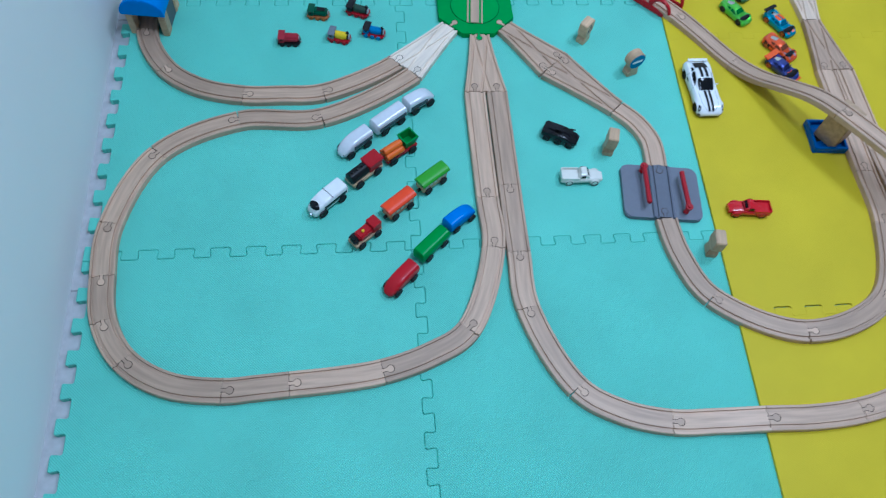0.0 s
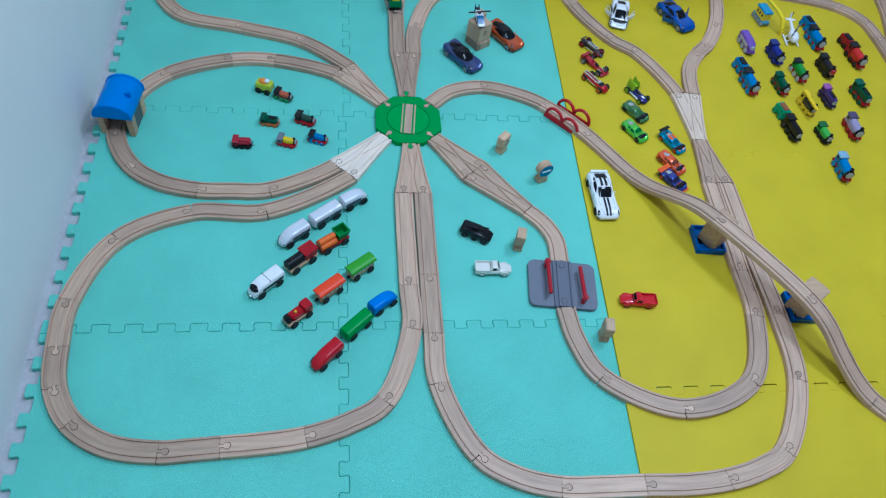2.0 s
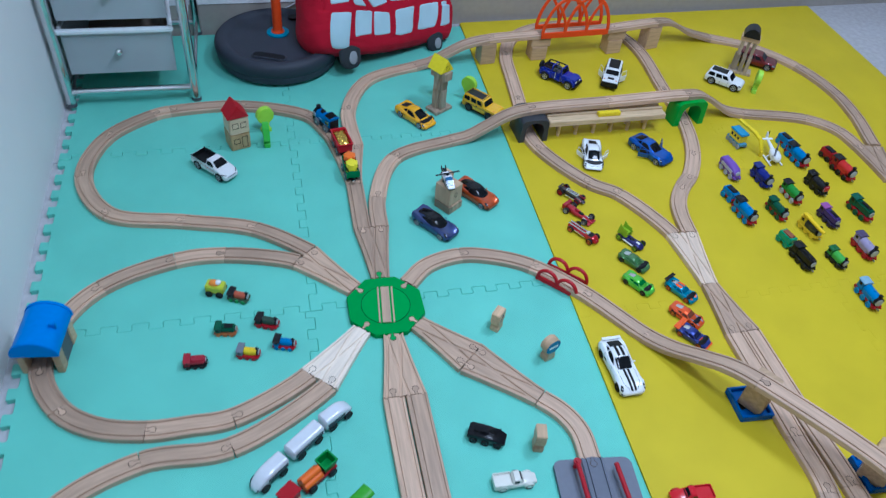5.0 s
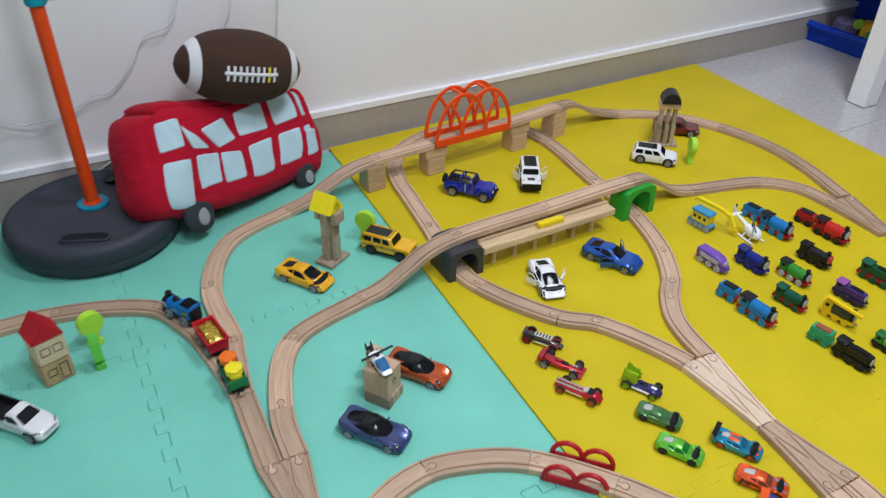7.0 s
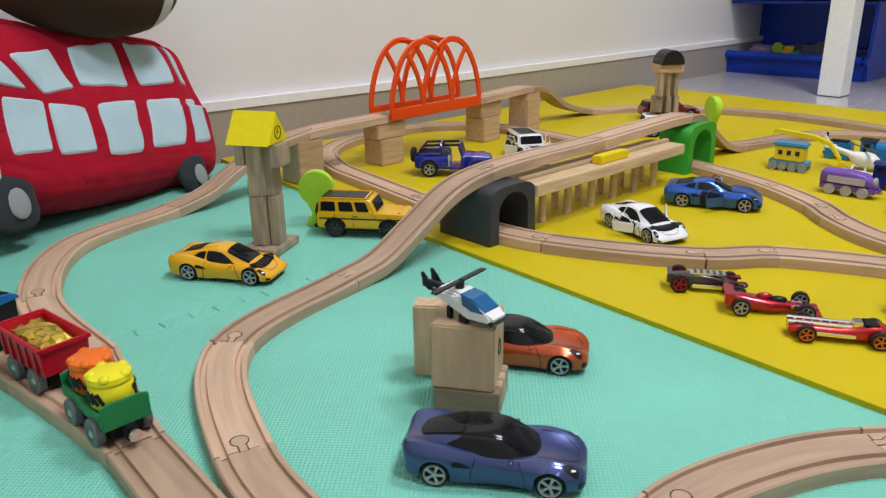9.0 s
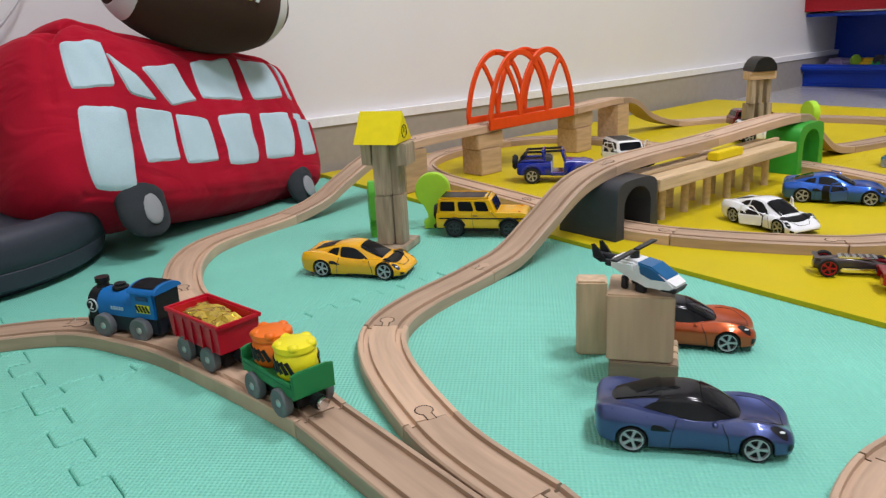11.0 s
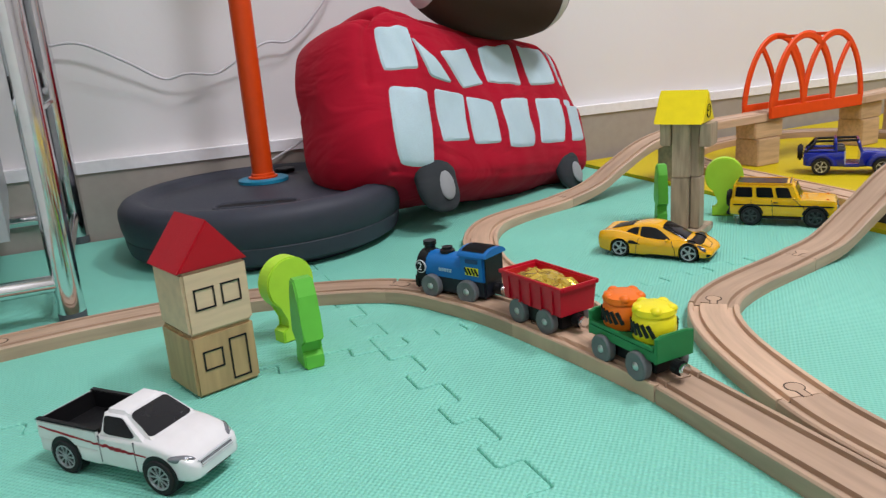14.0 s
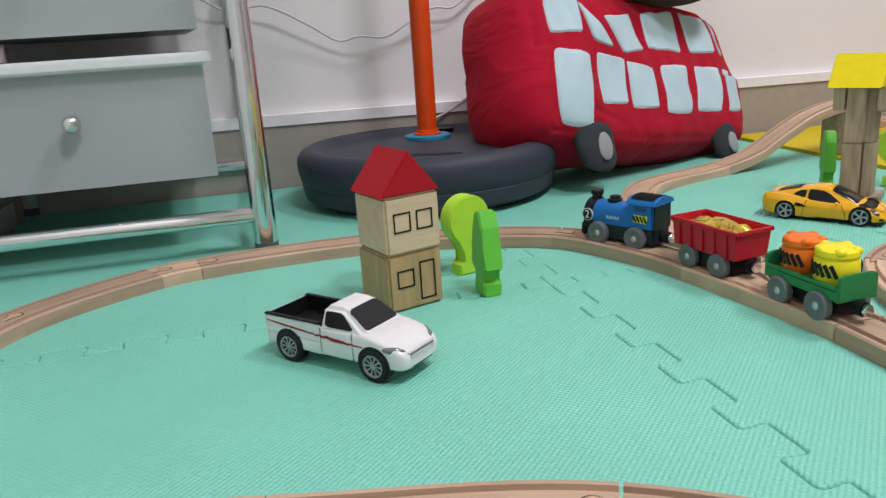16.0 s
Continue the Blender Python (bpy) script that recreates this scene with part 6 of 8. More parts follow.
    if style == "boxy":
        part("grille", box(length * (s["nose"] - .004), 0, height * .38, 0.003, hw * .86, height * .15, 0.0006), BLACK, body, "black slatted grille")
        for j in range(3):
            part("grille_slat", box(length * (s["nose"] + .0095), 0, height * (.40 + .045 * j), 0.0014, hw * .80, height * .016), STEEL, body)
        part("front_bumper", box(length * (s["nose"] + .008), 0, height * .235, 0.0065, width * .98, height * .10, 0.001), trim or BLACK, body)
        part("rear_bumper", box(x0 * length - 0.001, 0, height * .22, 0.005, width * .94, height * .09, 0.001), trim or BLACK, body)
        for ax in s["axles"]:
            for e in (-1, 1):
                bow = [(ax * length + r * 1.17 * math.cos(k), e * hw * .985, r + r * 1.17 * math.sin(k)) for k in np.linspace(math.pi * .93, math.pi * .07, 15)]
                part("fender_flare", sweep(bow, 0.0013, 6), trim or BLACK, body, "", True)
    else:
        part("grille", box(length * (x1 - .018), 0, along(s["body"], x1 - .01)[0] * height + 0.0002, length * .03, hw * .56, height * .085, 0.0006), BLACK, body, "black lower grille")
        part("rear_panel", box(x0 * length + 0.0022, 0, height * .34, 0.004, hw * .84, height * .16, 0.0008), BLACK, body, "black rear panel")
    part("underbody", box(0, 0, height * (.10 if not boxy else .19), length * .86, width * .66, height * .20), BLACK, body)
    part("sill", box(0, 0, height * (.085 if not boxy else .17), length * (s["axles"][1] - s["axles"][0]) - r * 2.4, width * .90, height * .06, 0.0006), BLACK if trim is None else trim, body)
    if doors:
        xa, xc = (.115, -.12) if not boxy else (.135, -.09)
        zb, zr = ((.55, .84) if not boxy else (.60, .92))
        for e in (-1, 1):
            # Doorways and windows stay uncut; black sheets over them stand for the dark inside.
            part("door_opening", patch(at, ((xc, .90 * e), (xa, .90 * e), (xa, .45 * e), (xc, .44 * e)), 0.0004, 8, 6, .08), BLACK, body, "black sheet over the doorway, standing for the dark inside", True)
            hinge = Matrix.Translation((length * xa, e * hw * .99, 0)) @ Matrix.Rotation(radians(-doors * e), 4, "Z")
            reach = length * (xa - xc)
            outline = [(-reach * .92, height * .20), (-0.0006, height * .18), (0.0, height * (zb - .02)), (-reach, height * zb)]
            door = part("open_door", flat_cut(outline, 0.0024, hinge, 0.0007), paint, ob, "door standing open")
            lean = hinge @ Matrix.Translation((0, -e * 0.0010, 0))
            a, b = (-reach * .96, height * zb), (-reach * .10, height * (zb - .01))
            c, d = (-reach * .42 if not boxy else -reach * .30, height * zr), (-reach * .86, height * zr)
            for p, q in ((b, c), (c, d), (d, a)):
                part("window_frame", tube(lean @ Vector((p[0], 0, p[1])), lean @ Vector((q[0], 0, q[1])), 0.0008, seg=8), paint, door)
            part("inner_panel", flat_cut([(x * .9 - reach * .04, z + (0.002 if z < height * .3 else -0.002)) for x, z in outline], 0.0008, hinge @ Matrix.Translation((0, -e * 0.0013, 0)), 0), plastic((0.03, 0.03, 0.032), 0.5), door, "dark door lining")
            if not boxy:
                part("window_opening", patch(top, ((d0, .95 * e), (d1, .95 * e), (d1 - (d1 - d0) * .50, .56 * e), (d0 + .005, .54 * e)), 0.0004, 8, 6, .05), BLACK, cabin, "black sheet over the side window, standing for the dark inside", True)
            else:
                part("window_opening", rounded_pane(*((lo[0], lo[1], hi[1], hi[0], .67, .90) if e < 0 else (lo[2], lo[3], hi[3], hi[2], .10, .33)), .03, .82, .08), BLACK, cabin, "black sheet over the side window, standing for the dark inside")
    return ob


def paint_of(c, rough=0.22):
    return plastic(c, rough, 0.0, 0.6)


def metallic(c):
    return plastic(c, 0.3, 0.55, 0.7)


# beside the house
PICKUP_WHITE = paint_of((0.70, 0.70, 0.70))


pickup = thing("toy_pickup", pose(-0.333, 0.502, 0, 0, 0, -48.5), "white die-cast pickup with red stripes and open black bed", "toy car", "die-cast cars")
rings = [(-.0560, .012, .0190, .0196), (-.0550, .0095, .0195, .0209), (-.0090, .0085, .0195, .0214), (-.0080, .0085, .0290, .0214), (.010, .0085, .0298, .0214), (.026, .0085, .0300, .0214), (.034, .0085, .0290, .0214),
         (.044, .0085, .0266, .0211), (.0505, .0085, .0238, .0202), (.0545, .0088, .0212, .0188), (.0568, .0098, .0188, .0168), (.0576, .0110, .0165, .0145)]
body = part("car_body", loft([section(x, w, z0, z1, 32, 0.26) for x, z0, z1, w in rings]), PICKUP_WHITE, pickup, "", True, 30)
lo = [(-.0078, -.0203, .0286), (.0300, -.0198, .0290), (.0300, .0198, .0290), (-.0078, .0203, .0286)]
hi = [(-.0058, -.0158, .0420), (.0105, -.0152, .0420), (.0105, .0152, .0420), (-.0058, .0158, .0420)]
bm = bmesh.new()
vl, vh = [bm.verts.new(p) for p in lo], [bm.verts.new(p) for p in hi]
bm.faces.new(vl[::-1])
bm.faces.new(vh)
for i in range(4):
    bm.faces.new((vl[i], vl[(i + 1) % 4], vh[(i + 1) % 4], vh[i]))
bmesh.ops.bevel(bm, geom=[e for e in bm.edges if any(v.co.z > 0.035 for v in e.verts)], offset=0.0026, segments=4, affect="EDGES")
cab = part("cab", bm, PICKUP_WHITE, pickup, "", True, 50)
part("windscreen", rounded_pane(lo[1], lo[2], hi[2], hi[1], .075, .925, .10, .90, 0.12), GLASS, cab, "dark tinted windscreen")
part("rear_screen", rounded_pane(lo[3], lo[0], hi[0], hi[3], .12, .88, .22, .84, 0.15), GLASS, cab)
part("side_window", rounded_pane(lo[0], lo[1], hi[1], hi[0], .13, .78, .07, .80, 0.2), GLASS, cab)
part("side_window", rounded_pane(lo[2], lo[3], hi[3], hi[2], .22, .87, .07, .80, 0.2), GLASS, cab)
rnd = random.Random(12)
for e in (-1, 1):
    part("bed_side", box(-0.0315, 0.0204 * e, 0.0185, 0.0480, 0.0020, 0.0120, 0.0006), PICKUP_WHITE, pickup)
    part("bed_liner", box(-0.0320, 0.0187 * e, 0.0196, 0.0465, 0.0012, 0.0108), BLACK, pickup)
    part("bed_rail", box(-0.0315, 0.0198 * e, 0.0304, 0.0482, 0.0036, 0.0012, 0.0004), BLACK, pickup, "black bed rail")
    bm = bmesh.new()
    n = 44
    strip = []
    for k in range(n + 1):
        f = k / n
        thick = 0.00045 + 0.0008 * math.exp(-((f - 0.72) / 0.14) ** 2) + 0.0003 * math.exp(-((f - 0.25) / 0.2) ** 2)
        jag = rnd.uniform(-0.0005, 0.0005) * (1 if f > 0.45 else 0.3)
        zc = 0.0268 - 0.0078 * f + 0.0022 * f * f
        strip.append([bm.verts.new((-0.0535 + 0.081 * f, 0.02155 * e, zc + s_ * thick + jag)) for s_ in (-1, 1)])
    for p_, q_ in zip(strip, strip[1:]):
        bm.faces.new((p_[0], q_[0], q_[1], p_[1]))
    bmesh.ops.solidify(bm, geom=bm.faces[:], thickness=0.0003)
    part("side_stripe", bm, plastic((0.55, 0.03, 0.05), 0.35), pickup, "red side stripe")
    part("door_gap", box(0.0195, 0.0212 * e, 0.0105, 0.0005, 0.0007, 0.0180), GREY, body)
    lamp_m = Matrix.Translation((0.0490, 0.0178 * e, 0.0218)) @ Matrix.Rotation(radians(-38 * e), 4, "Z") @ Matrix.Rotation(radians(10), 4, "Y")
    bm = ball(0, 0, 0, 0.0074, None, (1.0, 0.30, 0.32), 16, 8)
    bmesh.ops.transform(bm, matrix=lamp_m, verts=bm.verts)
    part("headlight", bm, plastic((0.20, 0.21, 0.23), 0.08, 0.4), body, "slim clear headlight", True)
    lens = ball(0, 0, 0, 0.0014, None, (1.2, 1.0, 0.8), 10, 6)
    bmesh.ops.transform(lens, matrix=lamp_m @ Matrix.Translation((0.0026, 0.0012 * e, 0.0004)), verts=lens.verts)
    part("headlight_lens", lens, CHROME, body, "", True)
    part("rear_door_gap", box(-0.0065, 0.0212 * e, 0.0120, 0.0005, 0.0007, 0.0165), GREY, body)
    part("door_handle", box(-0.0030, 0.0214 * e, 0.0262, 0.0040, 0.0010, 0.0010, 0.0003), PICKUP_WHITE, body)
    part("fog_recess", box(0.0545, 0.0140 * e, 0.0118, 0.0040, 0.0060, 0.0022, 0.0008), plastic((0.60, 0.61, 0.62), 0.4), body)
    for x in (-0.0350, 0.0351):
        part("wheel_arch", tube((x, 0.0150 * e, 0.0112), (x, 0.0217 * e, 0.0112), 0.0119, seg=28), BLACK, body, "black wheel arch")
        wheel(pickup, x, 0.0190 * e, 0.0104, 0.0072, None, plastic((0.36, 0.37, 0.39), 0.35, 0.4), 10, fat=0.88)
part("bed_floor", box(-0.0320, 0, 0.0190, 0.0465, 0.0372, 0.0012), BLACK, pickup, "black bed liner")
part("tailgate", box(-0.0548, 0, 0.0185, 0.0020, 0.0425, 0.0120, 0.0006), PICKUP_WHITE, pickup)
part("tailgate_liner", box(-0.0532, 0, 0.0200, 0.0010, 0.0360, 0.0110), BLACK, pickup)
part("bed_front", box(-0.0084, 0, 0.0200, 0.0012, 0.0360, 0.0104), BLACK, pickup)
part("grille_bar", box(0.0556, 0, 0.0192, 0.0030, 0.0270, 0.0011, 0.0004), plastic((0.60, 0.61, 0.63), 0.3), pickup, "chrome grille bar")
part("grille", box(0.0562, 0, 0.0150, 0.0025, 0.0260, 0.0042, 0.0006), plastic((0.16, 0.165, 0.175), 0.35), pickup, "grey mesh grille")
for k in range(2):
    part("grille_slat", box(0.0574, 0, 0.0158 + 0.0016 * k, 0.0012, 0.0250, 0.0007), plastic((0.60, 0.61, 0.63), 0.3), pickup)
part("lower_intake", box(0.0560, 0, 0.0096, 0.0030, 0.0210, 0.0022, 0.0006), BLACK, pickup, "black lower intake")
part("rear_step", box(-0.0570, 0, 0.0088, 0.0040, 0.0330, 0.0036, 0.0008), BLACK, pickup)
pickup.scale = (1.06, 1.03, 1.03)

# round the hub's northern side
SUN_YELLOW = paint_of((0.80, 0.40, 0.0))
car("toy_car", pose(0.197, 0.668, 0, 0, 0, -56), (0.119, 0.052, 0.0355), "wedge", SUN_YELLOW, "orange-yellow die-cast sports car with black engine cover", rim=RIM)
WAGON_YELLOW = paint_of((0.80, 0.45, 0.0))
ob = car("toy_car", pose(0.3915, 0.682, 0, 0, 0, -51), (0.116, 0.047, 0.050), "boxy", WAGON_YELLOW, "yellow die-cast off-road wagon with a black roof opening", roof=plastic((0.02, 0.019, 0.018), 0.35), wheel_r=0.0112, rim=plastic((0.05, 0.052, 0.055), 0.3, 0.4), spokes=6)
for e in (-1, 1):
    part("side_strip", box(0, 0.0229 * e, 0.0232, 0.106, 0.0012, 0.0015, 0.0004), BLACK, ob, "black side rubbing strip")
    part("roof_rail", box(-0.021, 0.0186 * e, 0.0482, 0.060, 0.0014, 0.0014, 0.0004), WAGON_YELLOW, ob)
    part("door_handle", box(-0.007, 0.0230 * e, 0.0268, 0.005, 0.0012, 0.0010), BLACK, ob)
    part("running_board", box(0, 0.0212 * e, 0.0085, 0.042, 0.0050, 0.0016, 0.0005), BLACK, ob)
for x in (-0.050, -0.0215, 0.007):
    part("roof_bar", box(x, 0, 0.0486, 0.0014, 0.0345, 0.0010, 0.0003), BLACK, ob)
part("spare_wheel", tube((-0.0565, 0, 0.0270), (-0.0625, 0, 0.0270), 0.0105, seg=20, bev=0.0015), RUBBER, ob, "black spare wheel")
GLOSS_BLACK = plastic((0.008, 0.008, 0.01), 0.12)
car("toy_car", pose(0.158, 0.2305, 0, 0, 0, -53), (0.1155, 0.0505, 0.0352), "sport", metallic((0.040, 0.060, 0.185)), "slate blue metallic die-cast supercar with a black roof", roof=GLOSS_BLACK, wheel_r=0.0087)
car("toy_car", pose(0.281, 0.3235, 0, 0, 0, -54), (0.1155, 0.0505, 0.0352), "sport", metallic((0.48, 0.070, 0.006)), "burnt orange die-cast supercar with a black roof", roof=GLOSS_BLACK, wheel_r=0.0087)

# under the bridges
z = LIP
CAR_WHITE = paint_of((0.80, 0.81, 0.82))
car("toy_car", pose(0.626, 0.434, z, 0, 0, -106), (0.1139, 0.0511, 0.0343), "wedge", CAR_WHITE, "white die-cast sports car with both doors open", doors=38)
car("toy_car", pose(0.795, 0.436, z, 0, 0, -65), (0.1254, 0.0551, 0.0366), "coupe", metallic((0.008, 0.09, 0.45)), "bright blue metallic die-cast coupe with open doors", doors=45)
ob = car("toy_car", pose(0.827, 0.801, z, 0, 0, -120), (0.1184, 0.0497, 0.0458), "boxy", paint_of((0.78, 0.79, 0.78)), "white die-cast off-roader with open doors and a dark roof", roof=BLACK, wheel_r=0.0125, doors=40)
part("brush_guard", box(0.0605, 0, 0.0105, 0.006, 0.046, 0.0150, 0.001), BLACK, ob, "black front brush guard")
part("bonnet_vent", box(0.040, 0, 0.0284, 0.012, 0.018, 0.0010, 0.0003), BLACK, ob)
car("toy_car", pose(1.180, 0.747, z, 0, 0, -45), (0.1141, 0.0505, 0.0430), "suv", CAR_WHITE, "white die-cast sport utility car with a black roof", roof=GLASS, wheel_r=0.0118)
car("toy_car", pose(1.350, 0.853, z, 0, 0, -40), (0.126, 0.0530, 0.0410), "suv", metallic((0.16, 0.006, 0.012)), "dark red metallic die-cast car behind the tower", wheel_r=0.0112)

# open blue jeep
jeep = thing("toy_jeep", pose(0.664, 0.812, z, 0, 0, -49), "dark blue open die-cast jeep with black roll bars", "toy car", "die-cast cars")
JEEP = paint_of((0.006, 0.018, 0.28))
body = part("car_body", loft([section(x * 0.118, w * 0.0235, a, b, p=0.3) for x, a, b, w in ((-.5, .014, .030, .88), (-.48, .012, .0335, .94), (-.065, .011, .0335, .94), (-.055, .011, .0165, .94), (.095, .011, .0165, .94), (.105, .011, .034, .94), (.14, .011, .034, .94), (.17, .011, .0345, .80), (.44, .012, .032, .70), (.475, .013, .030, .68), (.485, .015, .027, .64))]), JEEP, jeep, "", True)
for x in (-0.036, 0.040):
    for e in (-1, 1):
        bow = [(x + 0.0165 * math.cos(k), 0.0208 * e, 0.0125 + 0.0155 * math.sin(k)) for k in np.linspace(math.pi * 0.98, math.pi * 0.02, 13)]
        part("fender_flare", sweep(bow, 0.0042, 8), JEEP, body, "", True)
for e in (-1, 1):
    part("door_post", tube((-0.0065, 0.0205 * e, 0.0160), (-0.0065, 0.0200 * e, 0.0340), 0.0011, seg=8), plastic((0.55, 0.57, 0.62), 0.3), body, "pale door edge")
    part("headlight", ball(0.0572, 0.0105 * e, 0.0235, 0.0034, scale=(0.6, 1, 1), u=12, v=8), plastic((0.75, 0.78, 0.80), 0.1), body, "round headlight", True)
for k in range(5):
    part("grille_slot", box(0.0572, -0.006 + 0.003 * k, 0.0180, 0.0020, 0.0014, 0.0090), BLACK, body)
part("cockpit", box(-0.031, 0, 0.0328, 0.044, 0.036, 0.0012), BLACK, body, "black open cockpit")
for x, zt, lean, coat in ((-0.056, 0.047, 0.012, BLACK), (-0.018, 0.0495, -0.001, JEEP), (0.014, 0.0485, -0.005, JEEP)):
    pts = [(x, -0.0195, 0.032), (x + lean * 0.8, -0.0185, zt - 0.004), (x + lean, -0.014, zt), (x + lean, 0.014, zt), (x + lean * 0.8, 0.0185, zt - 0.004), (x, 0.0195, 0.032)]
    part("roll_bar", sweep(pts, 0.0021, 8), coat, jeep)
for e in (-1, 1):
    part("roof_rail", tube((-0.044, 0.015 * e, 0.0470), (0.010, 0.015 * e, 0.0487), 0.0018, seg=8), BLACK, jeep)
    part("side_rail", tube((-0.054, 0.0190 * e, 0.0345), (-0.016, 0.0190 * e, 0.0345), 0.0020, seg=8), JEEP, jeep)
    part("seat", box(-0.012, 0.0095 * e, 0.030, 0.012, 0.012, 0.010, 0.002), GREY, jeep)
    for x in (-0.036, 0.040):
        wheel(jeep, x, 0.0215 * e, 0.0122, 0.0090, None, plastic((0.55, 0.56, 0.58), 0.25, 0.5), 5, fat=0.82)
part("windscreen", panel((0.015, -0.019, 0.034), (0.015, 0.019, 0.034), (0.009, 0.018, 0.0475), (0.009, -0.018, 0.0475), 0, 1, 0, 1), GLASS, jeep, "dark folding windscreen")
part("spare_wheel", tube((-0.0595, 0, 0.030), (-0.067, 0, 0.030), 0.0118, seg=20, bev=0.002), RUBBER, jeep, "black spare wheel")
part("front_bumper", box(0.060, 0, 0.013, 0.005, 0.044, 0.006, 0.001), BLACK, jeep)
jeep.scale = (1.035, 1.035, 1.035)

# between hub and crossing
STRIPED = (0.1287, 0.0546, 0.0351)
ob = car("toy_car", pose(0.434, -0.234, z, 0, 0, -89), STRIPED, "longnose", CAR_WHITE, "white die-cast sports coupe with twin black stripes", rim=BLACK)
deck, crown = SURFACES[ob.name], roof_surface(SHAPES["longnose"], STRIPED)
for e in (-1, 1):
    part("bonnet_stripe", patch(deck, ((.11, .03 * e), (.47, .03 * e), (.47, .12 * e), (.11, .12 * e)), 0.0004, 10, 3), BLACK, ob, "black racing stripe", True)
    part("roof_stripe", patch(crown, ((-.28, .06 * e), (-.09, .06 * e), (-.09, .22 * e), (-.28, .22 * e)), 0.0006, 8, 3), BLACK, ob, "black racing stripe", True)
part("rear_wing", box(-0.061, 0, 0.0275, 0.007, 0.040, 0.0015, 0.0005), CAR_WHITE, ob)
for e in (-1, 1):
    part("wing_post", box(-0.060, 0.014 * e, 0.0225, 0.003, 0.0016, 0.0054), CAR_WHITE, ob)
GUN_BLACK = plastic((0.007, 0.007, 0.009), 0.16)
truck = thing("toy_truck", pose(0.132, -0.335, 0, 0, 0, -27), "small black die-cast armoured truck with a roof gun", "toy car", "small die-cast cars")
part("hull", loft([section(x, w, a, b, p=0.3) for x, a, b, w in ((-0.034, .009, .020, .0130), (-0.030, .007, .0235, .0145), (0.0, .007, .0245, .0145), (0.014, .007, .022, .0145), (0.030, .008, .0165, .0135), (0.035, .010, .014, .0110))]), GUN_BLACK, truck, "", True)
part("turret", box(-0.004, 0, 0.0245, 0.014, 0.014, 0.005, 0.001), GUN_BLACK, truck)
part("gun_barrel", tube((0.0, 0.003, 0.0285), (0.024, 0.006, 0.0315), 0.0014, seg=8), GUN_BLACK, truck)
part("hatch", box(-0.018, 0, 0.0242, 0.012, 0.012, 0.002, 0.0006), GUN_BLACK, truck)
for x in (-0.022, 0.0, 0.022):
    for e in (-1, 1):
        wheel(truck, x, 0.0140 * e, 0.0068, 0.005, None, GUN_BLACK, 0)
for place, head, c, lab in (((0.157, -0.428), -2, (0.72, 0.70, 0.62), "small cream die-cast vintage pickup"), ((0.451, -0.511), 176, (0.52, 0.006, 0.015), "small red die-cast vintage pickup")):
    zz = ground(*place)
    ob = thing("toy_pickup", pose(*place, zz, 0, 0, head), lab, "toy car", "small die-cast cars")
    p = paint_of(c)
    part("car_body", loft([section(x, w, a, b, p=0.45) for x, a, b, w in ((-0.038, .006, .012, .0120), (-0.036, .005, .0135, .0135), (-0.006, .005, .0135, .0135), (-0.002, .005, .0165, .0135), (0.012, .005, .017, .0130), (0.030, .005, .0160, .0105), (0.038, .006, .0125, .0090))]), p, ob, "", True)
    bm = loft([section(x, w, .014, b, p=0.5) for x, b, w in ((-0.006, .020, .0110), (-0.003, .0265, .0110), (0.006, .0275, .0108), (0.013, .020, .0100))])
    cab = part("cab", bm, p, ob, "", True)
    part("windscreen", panel((0.0135, -0.008, 0.0175), (0.0135, 0.008, 0.0175), (0.0085, 0.0075, 0.0258), (0.0085, -0.0075, 0.0258), 0, 1, 0, 1), GLASS, cab)
    for e in (-1, 1):
        part("bed_side", box(-0.0215, 0.0122 * e, 0.0130, 0.031, 0.0020, 0.006, 0.0005), p, ob)
        part("side_window", box(0.001, 0.0105 * e, 0.0185, 0.008, 0.0016, 0.006), GLASS, cab)
        for x in (-0.023, 0.024):
            part("fender", ball(x, 0.0125 * e, 0.008, 0.0085, scale=(1.1, 0.35, 0.9), u=12, v=8), p, ob, "", True)
            wheel(ob, x, 0.0125 * e, 0.0066, 0.005, None, WHITE if c[0] > 0.6 else RIM, 0)
    part("tailgate", box(-0.0375, 0, 0.0130, 0.0018, 0.0240, 0.006, 0.0005), p, ob)
    part("bed_floor", box(-0.0215, 0, 0.0132, 0.0305, 0.0222, 0.0012), p, ob)

# small racing cars in three rows
RACERS = "small racing cars"


def open_racer(at, head, size, paint, label, hull, rims, rear_r=0.0085, front_r=0.0078):
    """A slim open-wheel racer: hull rows (x, half width, lower edge, top) as shares, axles, four wheels."""
    length, width, height = size
    ob = thing("toy_racer", pose(*at, LIP, 0, 0, head), label, "toy car", RACERS)
    rows = [along(hull, x) for x in np.linspace(hull[0][0], hull[-1][0], 25)]
    xs = np.linspace(hull[0][0], hull[-1][0], 25)
    body = part("car_body", loft([section(x * length, w * width / 2, a * height, b * height, 18, 0.55) for x, (w, a, b) in zip(xs, rows)]), paint, ob, "", True)
    for x, r in ((-0.33, rear_r), (0.34, front_r)):
        part("axle", tube((x * length, -width * 0.46, r), (x * length, width * 0.46, r), 0.0010, seg=8), CHROME, ob)
        for e in (-1, 1):
            wheel(ob, x * length, e * width * 0.43, r, width * 0.16, None, rims, 5, fat=0.92)
    return ob, body


def pods(ob, x, y, z, sx, sy, sz, material, label=""):
    for e in (-1, 1):
        part("side_pod", box(x, y * e, z, sx, sy, sz, min(sx, sy, sz) * 0.3), material, ob, label)


